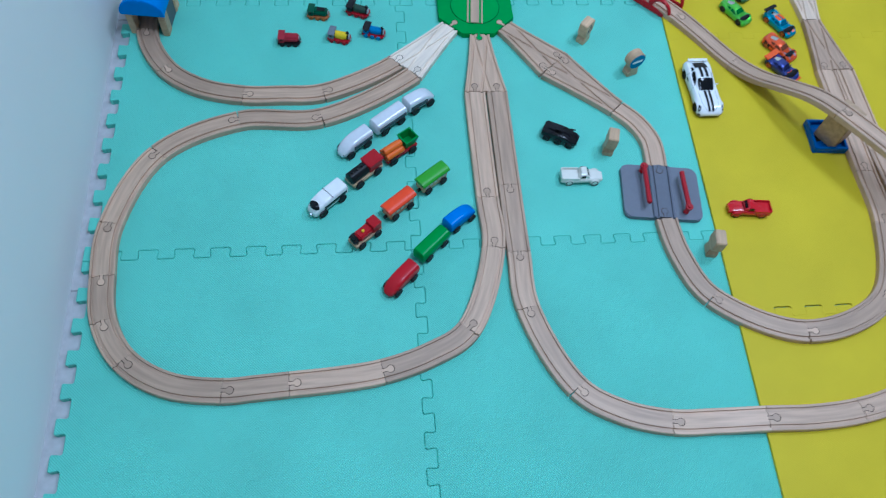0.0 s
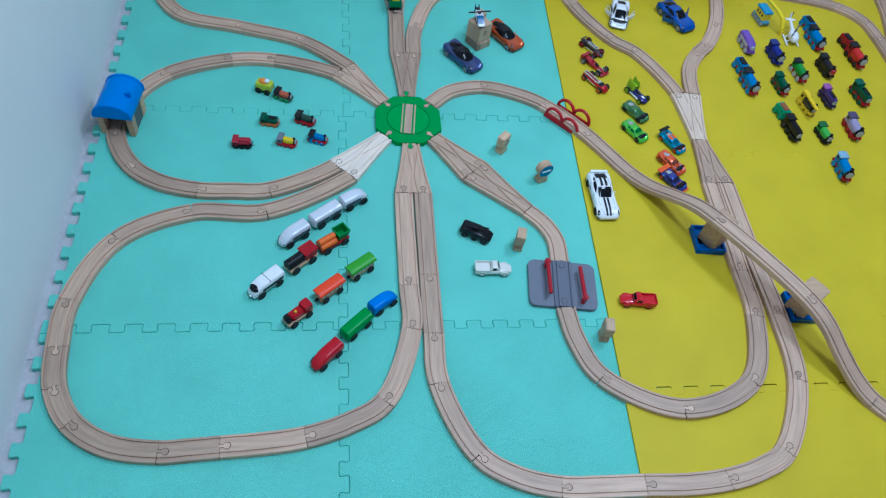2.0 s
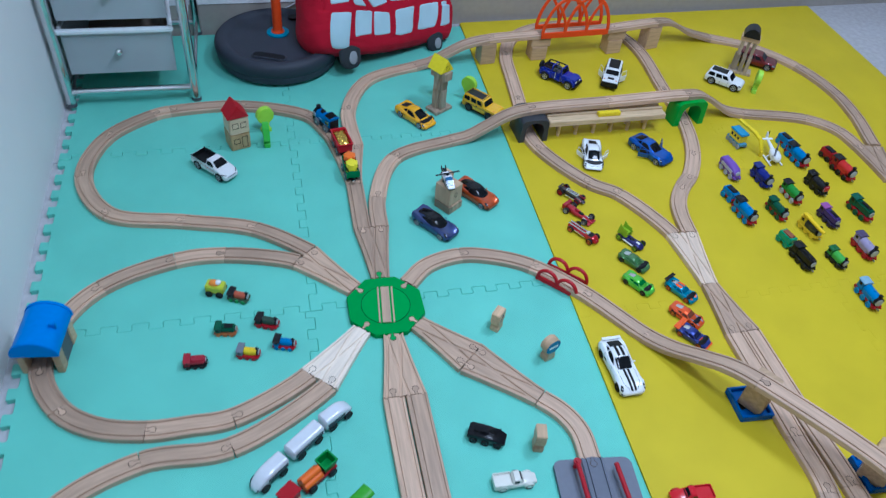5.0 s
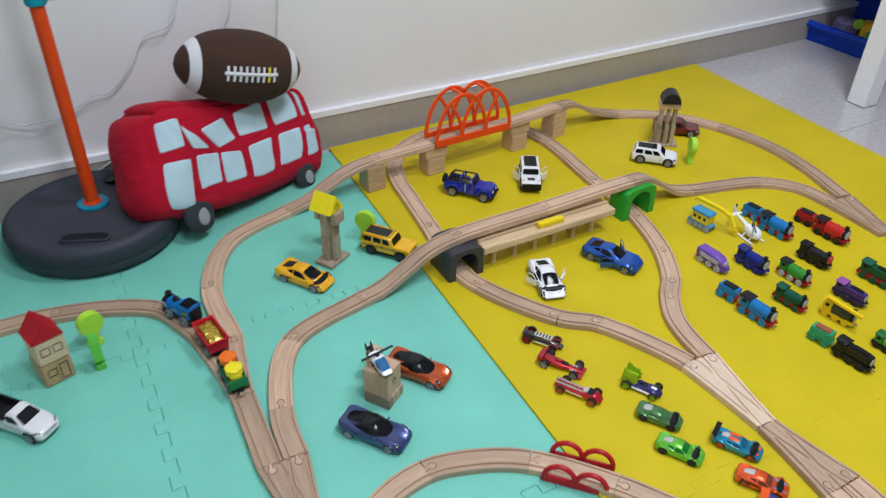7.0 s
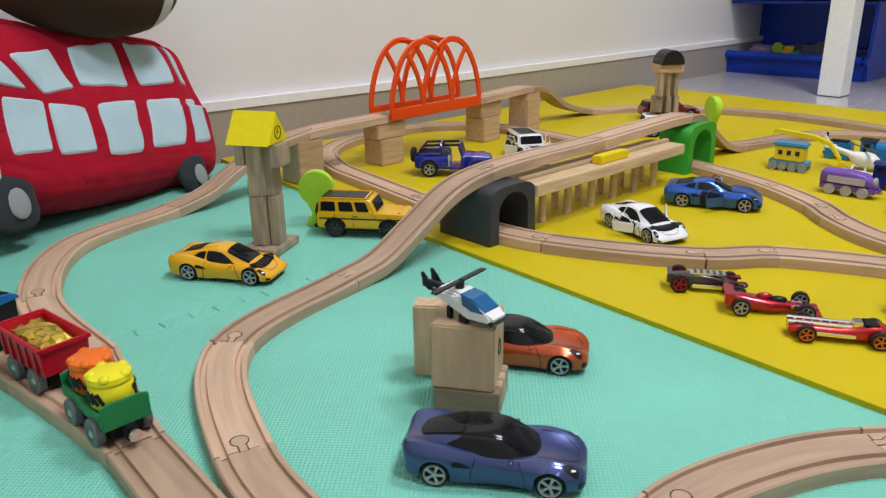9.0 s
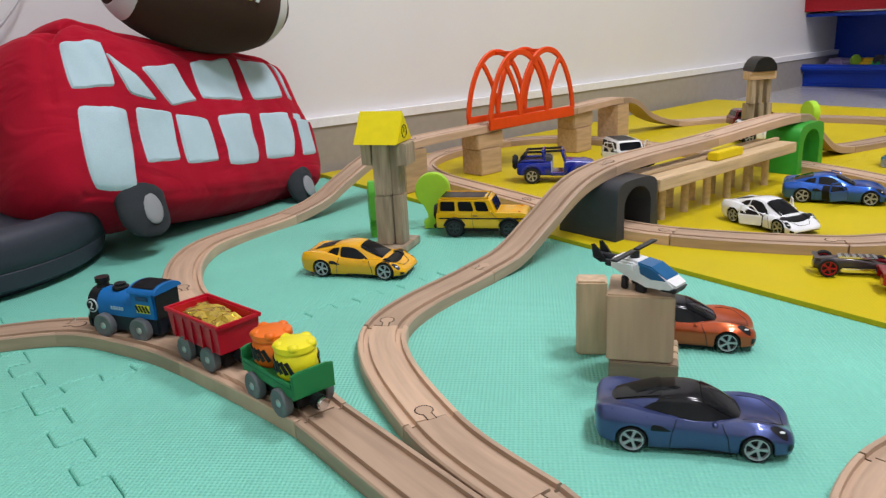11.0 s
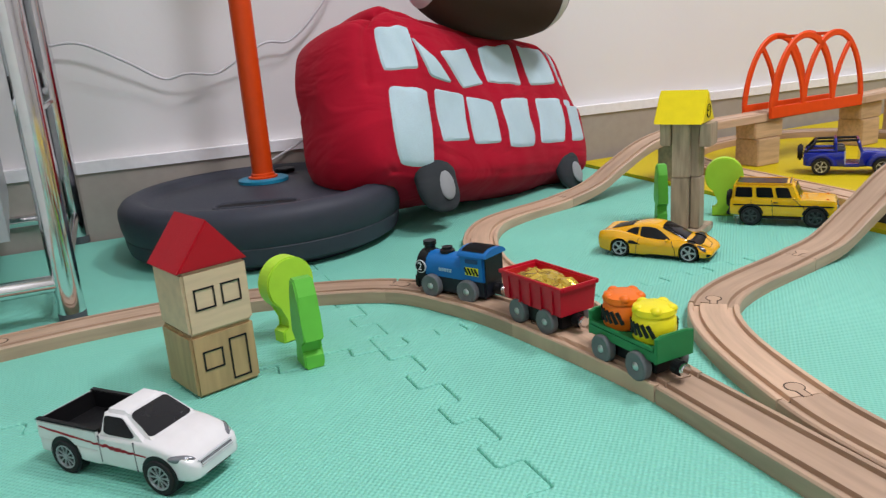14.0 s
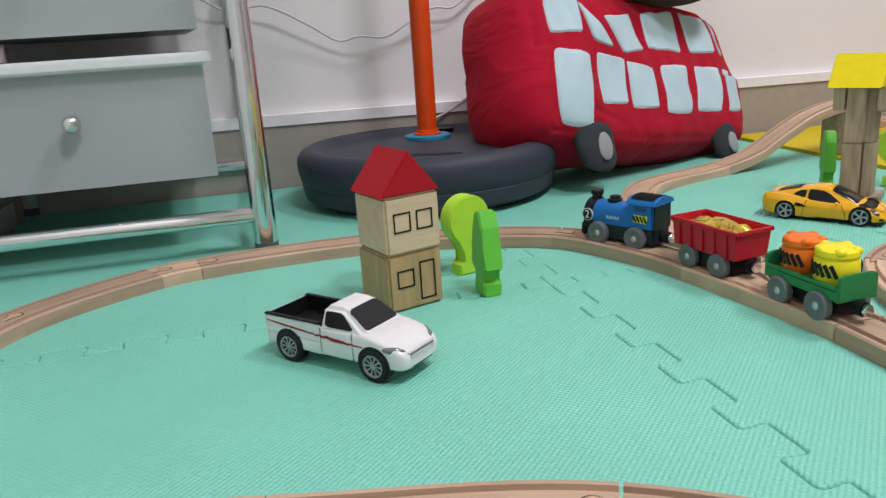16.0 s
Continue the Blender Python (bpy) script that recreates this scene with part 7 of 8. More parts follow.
CRIMSON, WINE, SMOKE = metallic((0.40, 0.008, 0.022)), metallic((0.22, 0.006, 0.016)), metallic((0.060, 0.045, 0.045))
RED_RIM, AMBER_RIM = plastic((0.35, 0.008, 0.015), 0.3), plastic((0.60, 0.16, 0.02), 0.3)
LONG = ((-.49, .30, .24, .52), (-.40, .40, .16, .66), (-.10, .46, .12, .72), (.15, .40, .12, .62), (.35, .34, .14, .46), (.47, .22, .16, .34), (.50, .12, .20, .28))
ob, body = open_racer((0.516, 0.289), -55, (0.074, 0.032, 0.024), SMOKE, "dark chrome and red open-wheel toy racer", LONG, RED_RIM, 0.0092, 0.0074)
part("top_plate", box(0.002, 0, 0.0162, 0.034, 0.0120, 0.0022, 0.0008), CHROME, body, "chromed top plate")
for k in range(5):
    part("plate_slot", box(-0.010 + 0.006 * k, 0, 0.0182, 0.0026, 0.0090, 0.0006), SMOKE, body)
pods(ob, 0.004, 0.0095, 0.0040, 0.034, 0.0030, 0.0042, CHROME, "chromed side pipe")
pods(ob, 0.026, 0.0100, 0.0100, 0.018, 0.0090, 0.0022, WINE, "wine red front wing")
part("nose_cap", ball(0.036, 0, 0.0070, 0.0055, scale=(1.0, 1.2, 0.5), u=12, v=8), SMOKE, body, "", True)
part("tail_wing", box(-0.034, 0, 0.0165, 0.005, 0.0230, 0.0014, 0.0004), SMOKE, ob)

SLIM = ((-.49, .34, .26, .60), (-.38, .44, .16, .72), (-.18, .52, .12, .66), (.02, .50, .10, .58), (.16, .32, .12, .52), (.34, .22, .14, .42), (.47, .16, .18, .34), (.50, .10, .20, .30))
ob, body = open_racer((0.510, 0.219), -57, (0.082, 0.036, 0.022), CRIMSON, "crimson open-wheel toy racer with chrome tail", SLIM, RIM, 0.0082, 0.0080)
part("cockpit", ball(0.006, 0, 0.0128, 0.0060, scale=(1.35, 0.75, 0.55), u=14, v=8), BLACK, body, "black open cockpit", True)
part("headrest", ball(-0.006, 0, 0.0150, 0.0046, scale=(1.6, 0.8, 0.8), u=12, v=8), CRIMSON, body, "", True)
part("rear_wing", box(-0.037, 0, 0.0178, 0.009, 0.0280, 0.0014, 0.0005), CRIMSON, ob, "crimson rear wing")
part("front_wing", box(0.037, 0, 0.0040, 0.010, 0.0310, 0.0016, 0.0005), CRIMSON, ob, "crimson front wing")
pods(ob, -0.037, 0.0138, 0.0085, 0.009, 0.0012, 0.0105, CRIMSON, "wing end plate")
pods(ob, 0.022, 0.0062, 0.0075, 0.012, 0.0030, 0.0030, CHROME)

FIRE = ((-.49, .46, .20, .50), (-.42, .56, .14, .56), (-.05, .60, .12, .58), (.12, .58, .12, .66), (.24, .60, .12, .80), (.38, .56, .14, .78), (.47, .46, .16, .52), (.50, .30, .22, .40))
ob, body = open_racer((0.498, 0.153), -59, (0.084, 0.034, 0.022), metallic((0.50, 0.010, 0.018)), "red toy dragster with a silver spine", FIRE, AMBER_RIM, 0.0078, 0.0078)
for e in (-1, 1):
    rail = part("chrome_rail", tube((-0.042, 0.0046 * e, 0.0138), (0.008, 0.0046 * e, 0.0138), 0.0019, seg=10), CHROME, ob, "chromed ladder rail")
for k in range(6):
    part("ladder_rung", tube((-0.036 + 0.007 * k, -0.0046, 0.0140), (-0.036 + 0.007 * k, 0.0046, 0.0140), 0.0008, seg=6), CHROME, ob)
part("cab_window", box(0.0225, 0, 0.0145, 0.013, 0.0165, 0.0038, 0.0012), BLACK, body, "dark cab window")
part("engine_block", box(0.0125, 0, 0.0125, 0.008, 0.0120, 0.0060, 0.001), CHROME, body, "chromed engine block")
pods(ob, -0.008, 0.0102, 0.0055, 0.038, 0.0026, 0.0034, CHROME, "chromed side pipe")

NAVY, LIME = metallic((0.020, 0.018, 0.14)), plastic((0.33, 0.52, 0.01), 0.12)
BUGGY = ((-.49, .40, .26, .50), (-.40, .56, .18, .60), (-.15, .62, .14, .60), (.10, .60, .12, .60), (.28, .62, .14, .66), (.42, .54, .16, .52), (.49, .38, .20, .36), (.50, .28, .22, .32))
ob, body = open_racer((0.602, 0.113), -62, (0.070, 0.034, 0.021), NAVY, "dark blue toy buggy with a lime green rear wing", BUGGY, LIME, 0.0086, 0.0074)
pods(ob, -0.006, 0.0110, 0.0040, 0.052, 0.0030, 0.0040, WHITE, "white side skirt")
part("bonnet_mark", box(0.020, 0, 0.0130, 0.010, 0.0060, 0.0010, 0.0003), WHITE, body)
part("cockpit", ball(0.002, 0, 0.0118, 0.0056, scale=(1.3, 0.9, 0.5), u=12, v=8), BLACK, body, "", True)
for e in (-1, 1):
    part("tall_wing", flat_cut([(-0.036, 0.011), (-0.012, 0.011), (-0.006, 0.018), (-0.011, 0.021), (-0.004, 0.026), (-0.013, 0.028), (-0.010, 0.034), (-0.022, 0.032), (-0.033, 0.041)], 0.0016, Matrix.Translation((0, 0.0085 * e, 0))), LIME, ob, "lime green tall wing")
part("wing_blade", box(-0.022, 0, 0.022, 0.022, 0.0165, 0.0014, 0.0004), LIME, ob)

SHELLS = (((0.581, 0.046), -56, (0.074, 0.034, 0.021), (0.075, 0.19, 0.055), (0.055, 0.15, 0.045), "deep green toy race coupe"),
          ((0.563, -0.022), -59, (0.074, 0.034, 0.022), (0.15, 0.56, 0.035), (0.010, 0.14, 0.020), "bright green toy race coupe"),
          ((0.651, -0.056), -61, (0.076, 0.033, 0.021), (0.020, 0.26, 0.42), (0.012, 0.10, 0.17), "light blue toy racer with red patches and a rear wing"),
          ((0.630, -0.125), -57, (0.076, 0.034, 0.022), (0.80, 0.10, 0.012), (0.16, 0.045, 0.02), "orange toy racer with grey streaks"),
          ((0.619, -0.179), -57, (0.072, 0.034, 0.021), (0.030, 0.045, 0.25), (0.012, 0.014, 0.05), "navy toy racer with orange spoilers"))
for k, (at, head, size, c, tint, lab) in enumerate(SHELLS):
    ob = car("toy_racer", pose(*at, LIP, 0, 0, head), size, "sport", metallic(c), lab, wheel_r=0.0068, group=RACERS, spokes=5, rim=plastic((0.05, 0.05, 0.055), 0.3, 0.3) if k < 2 else AMBER_RIM, glass=plastic(tint, 0.10))
    length, width, height = size
    deck, crown = SURFACES[ob.name], roof_surface(SHAPES["sport"], size)
    ORANGE = plastic((0.72, 0.10, 0.015), 0.25)
    if k == 0:
        part("rear_plate", patch(crown, ((-.36, -.30), (-.22, -.34), (-.22, .34), (-.36, .30)), 0.0008, 4, 6), plastic((0.42, 0.45, 0.40), 0.3), ob, "pale rear plate", True)
        part("bonnet_mark", patch(deck, ((.28, -.10), (.36, -.03), (.36, .08), (.30, .10)), 0.0005, 3, 4), plastic((0.03, 0.08, 0.22), 0.3), ob, "blue bonnet mark", True)
    if k == 2:
        part("rear_wing", box(-length * 0.47, 0, height * 1.05, 0.008, width * 0.95, 0.0016), BLACK, ob, "black rear wing")
        for e in (-1, 1):
            part("wing_post", box(-length * 0.46, e * width * .3, height * 0.6, 0.003, 0.0016, height * 0.46), BLACK, ob)
            part("bonnet_patch", patch(deck, ((.24, .10 * e), (.45, .16 * e), (.43, .34 * e), (.27, .30 * e)), 0.0005, 6, 4, .1), ORANGE, ob, "red bonnet flame", True)
            part("roof_patch", patch(crown, ((-.22, .08 * e), (.02, .08 * e), (.0, .42 * e), (-.18, .40 * e)), 0.0007, 6, 4, .1), ORANGE, ob, "red roof patch", True)
    if k == 3:
        for e in (-1, 1):
            part("streak", patch(deck, ((.10, .18 * e), (.46, .22 * e), (.44, .32 * e), (.12, .30 * e)), 0.0005, 8, 3), plastic((0.20, 0.22, 0.28), 0.3), ob, "grey streak", True)
            part("side_streak", patch(deck, ((-.40, .58 * e), (-.02, .62 * e), (-.05, .54 * e), (-.38, .50 * e)), 0.0004, 8, 3), BLACK, ob, "", True)
    if k == 4:
        part("rear_wing", box(-length * 0.46, 0, height * 0.86, 0.012, width * 1.15, 0.002, 0.0006), ORANGE, ob, "orange rear wing")
        part("nose_wing", box(length * 0.47, 0, height * 0.18, 0.010, width * 1.0, 0.002, 0.0006), ORANGE, ob, "orange nose wing")
        part("bonnet_patch", patch(deck, ((.14, -.22), (.40, -.12), (.40, .12), (.14, .22)), 0.0005, 6, 4, .1), ORANGE, ob, "orange bonnet patch", True)


# ---- trains ----
def coupler(parent, x, z, sign, reach=0.008):
    part("coupling", tube((x, 0, z), (x + sign * reach, 0, z), 0.0052, seg=14, bev=0.0010), BLACK, parent, "black magnet coupling")
    part("magnet", tube((x + sign * reach, 0, z), (x + sign * (reach + 0.003), 0, z), 0.0044, seg=14, bev=0.0008), CHROME, parent, "bright steel magnet")


def slanted_bars(parent, y, x0, z0, n, step, size, material, name="hazard_bar", lean=30):
    """Slanted bars on a side that looks to y."""
    bm = bmesh.new()
    for k in range(n):
        box(0, 0, -size[1] / 2, size[0], 0.0005, size[1], bm=bm, m=Matrix.Translation((x0 + k * step, y, z0)) @ Matrix.Rotation(radians(lean), 4, "Y"))
    part(name, bm, material, parent)


# the train on the loop by the house
GROUP = "driven train"
BATTERY_BLUE = plastic((0.008, 0.14, 0.42), 0.32)
WHEEL_GREY = plastic((0.135, 0.142, 0.150), 0.45)


def train_wheel(parent, x, y, r, w):
    """Grey plastic wheel with a domed steel axle cap."""
    disc_ = lambda: lathe([(0.0002, -w * 0.42), (r * 0.62, -w * 0.42), (r * 0.70, -w / 2), (r * 0.92, -w / 2), (r, -w * 0.36), (r, w * 0.36), (r * 0.92, w / 2), (r * 0.70, w / 2), (r * 0.62, w * 0.42), (0.0002, w * 0.42)], 28)
    t = placed("wheel", shared(("grey_wheel", r, w), disc_, WHEEL_GREY), parent, Matrix.Translation((x, y, r)) @ LIE)
    placed("axle_cap", shared(("axle_cap", r, w), lambda: ball(0, 0, 0, r * 0.42, scale=(1, 1, 0.62 * w / r / 0.42 * 0.98), u=18, v=10), STEEL), t, Matrix(), "steel axle cap")


loco = thing("battery_engine", pose(-0.048, 0.645, 0.0095, 0, 0, 118), "blue and black plastic battery engine on the wooden track", "toy train", GROUP)
part("chassis", box(0.0005, 0, 0.005, 0.076, 0.0272, 0.0165, 0.002), plastic((0.010, 0.014, 0.022), 0.45), loco, "black chassis")
bm = loft([[(x, y, z) for y, z in [(0.0135 * math.cos(a), 0.0275 + 0.0125 * math.sin(a)) for a in np.linspace(0, math.pi, 11)] + [(-0.0135, 0.019), (0.0135, 0.019)]] for x in (-0.012, 0.034)])
part("boiler", bm, BATTERY_BLUE, loco, "bright blue boiler", True)
bm = loft([[(x, y, z) for y, z in [(0.0143 * math.cos(a), 0.0270 + 0.0138 * math.sin(a)) for a in np.linspace(0, math.pi, 11)] + [(-0.0143, 0.014), (0.0143, 0.014)]] for x in (0.0295, 0.0395)])
part("smokebox", bm, BLACK, loco, "", True)
part("chimney", lathe([(0.0060, 0.039), (0.0050, 0.0420), (0.0050, 0.0435), (0.0062, 0.0442), (0.0062, 0.0482), (0.0005, 0.0482)], 18), BLACK, loco, "", True).location = (0.0335, 0, 0)
part("dome", lathe([(0.0070, 0.039), (0.0070, 0.0415), (0.0050, 0.0425), (0.0050, 0.0445), (0.0005, 0.0455)], 18), BLACK, loco, "", True).location = (0.013, 0, 0)
cab = part("cab", box(-0.0235, 0, 0.0185, 0.027, 0.029, 0.026, 0.002), BATTERY_BLUE, loco, "blue cab")
part("cab_roof", loft([[(x, y, z) for y, z in [(0.0160 * math.cos(a), 0.0425 + 0.0068 * math.sin(a)) for a in np.linspace(0, math.pi, 13)]] for x in (-0.0400, -0.0095)]), BATTERY_BLUE, cab, "blue curved roof", True)
bm = bmesh.new()
rows_ = [[bm.verts.new((x, 0.0160 * math.cos(a), 0.0431 + 0.0068 * math.sin(a))) for a in np.linspace(0.62, math.pi - 0.62, 9)] for x in (-0.0365, -0.0125)]
for k in range(8):
    bm.faces.new((rows_[0][k], rows_[0][k + 1], rows_[1][k + 1], rows_[1][k]))
bmesh.ops.solidify(bm, geom=bm.faces[:], thickness=0.0008)
bmesh.ops.recalc_face_normals(bm, faces=bm.faces)
part("roof_panel", bm, BLACK, cab, "black roof panel", True)
part("cab_rear", box(-0.0375, 0, 0.0190, 0.0015, 0.026, 0.025), BLACK, cab)
for e in (-1, 1):
    part("cab_plate", box(-0.024, 0.0148 * e, 0.0365, 0.013, 0.0008, 0.0034), plastic((0.02, 0.06, 0.16), 0.4), cab)
    part("hazard_panel", box(-0.024, 0.0147 * e, 0.0255, 0.0140, 0.0006, 0.0072), plastic((0.75, 0.70, 0.02), 0.4), cab, "yellow hazard panel")
    slanted_bars(cab, 0.0152 * e, -0.029, 0.0291, 4, 0.0036, (0.0018, 0.0068), BLACK)
    slanted_bars(loco, 0.0139 * e, 0.0005, 0.0265, 5, 0.0030, (0.0020, 0.0030), plastic((0.35, 0.50, 0.62), 0.4), "maker_bar", 0)
    plate = part("number_plate", tube((0.0345, 0.0138 * e, 0.0265), (0.0345, 0.0150 * e, 0.0265), 0.0062, seg=22), plastic((0.55, 0.58, 0.60), 0.4), loco, "round grey number plate")
    part("plate_face", tube((0.0345, 0.0150 * e, 0.0265), (0.0345, 0.0152 * e, 0.0265), 0.0053, seg=22), BLACK, plate)
    font = bpy.data.curves.new("numeral", "FONT")
    font.body, font.size, font.align_x, font.align_y, font.extrude = "2", 0.0105, "CENTER", "CENTER", 0.0002
    src = bpy.data.objects.new("numeral_source", font)
    scene.collection.objects.link(src)
    bpy.context.view_layer.update()
    me = bpy.data.meshes.new_from_object(src.evaluated_get(bpy.context.evaluated_depsgraph_get()))
    bpy.data.objects.remove(src)
    me.materials.clear()
    me.materials.append(plastic((0.75, 0.76, 0.78), 0.4))
    placed("numeral", me, plate, Matrix.Translation((0.0345, 0.0155 * e, 0.0265)) @ Matrix.Rotation(radians(180 if e > 0 else 0), 4, "Z") @ Matrix.Rotation(radians(90), 4, "X"))
    for x in (-0.0195, 0.0210):
        train_wheel(loco, x, 0.0160 * e, 0.0106, 0.0066)
part("headlamp", ball(0.0405, 0, 0.031, 0.0042, u=14, v=8), plastic((0.75, 0.55, 0.02), 0.3), loco, "yellow headlamp", True)
part("buffer_beam", box(0.0400, 0, 0.0055, 0.006, 0.0290, 0.0125, 0.0015), BLACK, loco, "black buffer beam")
part("buffer_lip", box(0.0438, 0, 0.0070, 0.003, 0.0150, 0.0050, 0.001), BATTERY_BLUE, loco, "small blue buffer")
coupler(loco, -0.038, 0.012, -1)

gold_wagon = thing("ore_wagon", pose(-0.020, 0.540, 0.0095, 0, 0, 99), "red plastic wagon heaped with gold nuggets", "toy train", GROUP)
part("chassis", box(0, 0, 0.005, 0.058, 0.0245, 0.0128, 0.001), BLACK, gold_wagon)
part("axle_guard", box(0, 0, 0.0045, 0.020, 0.0285, 0.0132, 0.001), BLACK, gold_wagon)
TUB_RED = plastic((0.48, 0.006, 0.020), 0.35)
tub_lo, tub_hi = [(-0.0342, -0.0168), (0.0342, -0.0168), (0.0342, 0.0168), (-0.0342, 0.0168)], [(-0.036, -0.0185), (0.036, -0.0185), (0.036, 0.0185), (-0.036, 0.0185)]
rings = [[(x, y, 0.0180) for x, y in tub_lo], [(x, y, 0.0405) for x, y in tub_hi], [(x * 0.93, y * 0.88, 0.0405) for x, y in tub_hi], [(x * 0.93, y * 0.88, 0.0335) for x, y in tub_hi]]
tub = part("tub", loft(rings), TUB_RED, gold_wagon, "red ribbed tub")
bm = bmesh.new()
for cx, cy, sx, sy in ((0, 0.0185, 0.076, 0.0028), (0, -0.0185, 0.076, 0.0028), (0.0368, 0, 0.0028, 0.0342), (-0.0368, 0, 0.0028, 0.0342)):
    box(cx, cy, 0.0385, sx, sy, 0.0034, 0.0006, bm=bm)
part("tub_lip", bm, TUB_RED, tub)
for e in (-1, 1):
    for k in range(5):
        part("rib", box(-0.0265 + 0.01325 * k, 0.0178 * e, 0.0190, 0.0016, 0.0026, 0.0195), TUB_RED, tub)
    for x in (-0.0170, 0.0170):
        train_wheel(gold_wagon, x, 0.0160 * e, 0.0102, 0.0066)
bm = bmesh.new()
rnd = random.Random(5)
NX, NY = 15, 8
heap = []
for i in range(NX + 1):
    row = []
    for j in range(NY + 1):
        u, v = 2 * i / NX - 1, 2 * j / NY - 1
        edge = abs(u) > 0.99 or abs(v) > 0.99
        lift = 0.0350 + (0.0 if edge else 0.0060 * (1 - u ** 4) * (1 - v ** 4) + rnd.uniform(-0.0016, 0.0020))
        jog = 0 if edge else 1
        row.append(bm.verts.new((0.0325 * u + jog * rnd.uniform(-0.0016, 0.0016), 0.0155 * v + jog * rnd.uniform(-0.0014, 0.0014), lift)))
    heap.append(row)
for i in range(NX):
    for j in range(NY):
        q = (heap[i][j], heap[i + 1][j], heap[i + 1][j + 1], heap[i][j + 1])
        for tri_ in ((q[0], q[1], q[2]), (q[0], q[2], q[3])) if rnd.random() < 0.5 else ((q[0], q[1], q[3]), (q[1], q[2], q[3])):
            bm.faces.new(tri_)
skirt = bmesh.ops.extrude_edge_only(bm, edges=[e for e in bm.edges if e.is_boundary])
for g in skirt["geom"]:
    if isinstance(g, bmesh.types.BMVert):
        g.co.z = 0.0325
bmesh.ops.recalc_face_normals(bm, faces=bm.faces)
part("gold_load", bm, plastic((0.62, 0.44, 0.07), 0.24, 0.9), gold_wagon, "heap of shiny gold foil nuggets")
coupler(gold_wagon, 0.031, 0.012, 1)
coupler(gold_wagon, -0.031, 0.012, -1)

barrel_wagon = thing("barrel_wagon", pose(-0.0105, 0.438, 0.0095, 0, 0, 93), "green plastic wagon carrying an orange and a yellow drum", "toy train", GROUP)
DRUM_GREEN = plastic((0.015, 0.20, 0.06), 0.4)
part("chassis", box(0, 0, 0.006, 0.058, 0.022, 0.010, 0.001), BLACK, barrel_wagon)
part("bed", box(0, 0, 0.0165, 0.068, 0.032, 0.008, 0.001), DRUM_GREEN, barrel_wagon, "green wagon bed")
for e in (-1, 1):
    part("end_board", flat_cut([(-0.016, 0.0165), (0.016, 0.0165), (0.016, 0.0335), (0.011, 0.035), (-0.011, 0.035), (-0.016, 0.0335)], 0.003, Matrix.Translation((0.0335 * e, 0, 0)) @ Matrix.Rotation(radians(90), 4, "Z"), 0.0006), DRUM_GREEN, barrel_wagon)
    part("side_board", box(0, 0.0155 * e, 0.0245, 0.0640, 0.0018, 0.0025), DRUM_GREEN, barrel_wagon)
    for x in (-0.0180, 0.0180):
        train_wheel(barrel_wagon, x, 0.0160 * e, 0.0102, 0.0066)
for x, c, lab in ((0.0155, (0.80, 0.16, 0.008), "orange lidded drum"), (-0.0150, (0.80, 0.70, 0.01), "yellow lidded drum")):
    drum = part("drum", lathe([(0.0005, 0.0245), (0.0125, 0.0245), (0.0142, 0.027), (0.0150, 0.034), (0.0142, 0.041), (0.0128, 0.0425), (0.0128, 0.0435), (0.0145, 0.0440), (0.0140, 0.0475), (0.0090, 0.0495), (0.0005, 0.0490)], 28), plastic(c, 0.35), barrel_wagon, lab, True)
    drum.location = (x, 0, 0)
    for k in range(5):
        a = 2 * math.pi * k / 5
        part("lid_lobe", ball(0.0112 * math.cos(a), 0.0112 * math.sin(a), 0.0472, 0.0042, None, (1, 1, 0.72), 12, 6), plastic(c, 0.35), drum, "", True)
    for e in (-1, 1):
        for k in range(6):
            a = radians(90 * e + (k - 2.5) * 16)
            bm = box(0, 0, -0.0048, 0.0026, 0.0008, 0.0096, m=Matrix.Translation((0.0150 * math.cos(a), 0.0150 * math.sin(a), 0.0345)) @ Matrix.Rotation(a - radians(90), 4, "Z") @ Matrix.Rotation(radians(28), 4, "Y"))
            part("hazard_bar", bm, BLACK, drum, "black slanted bar")
coupler(barrel_wagon, 0.034, 0.012, 1)
coupler(barrel_wagon, -0.034, 0.012, -1)


# ---- parked wooden trains ----
def toy_wheels(ob, xs, hw, r=0.0085, w=0.005, rim=None):
    for x in xs:
        for e in (-1, 1):
            wheel(ob, x, (hw + 0.0022) * e, r * 1.08, w, RUBBER, rim or BLACK, 0)


G1, G2, G3, G4, ENG = "silver train", "mixed train", "red engine train", "three-colour train", "parked small engines"
FIT = {G1: 0.94, G2: 0.91, G3: 0.84, G4: 0.87, ENG: 0.92}


def parked(name, at, head, label, group):
    ob = thing(name, pose(*at, ground(*at), 0, 0, head), label, "toy train", group)
    k = FIT.get(group, 1.0)
    ob.scale = (k, k, k)
    return ob


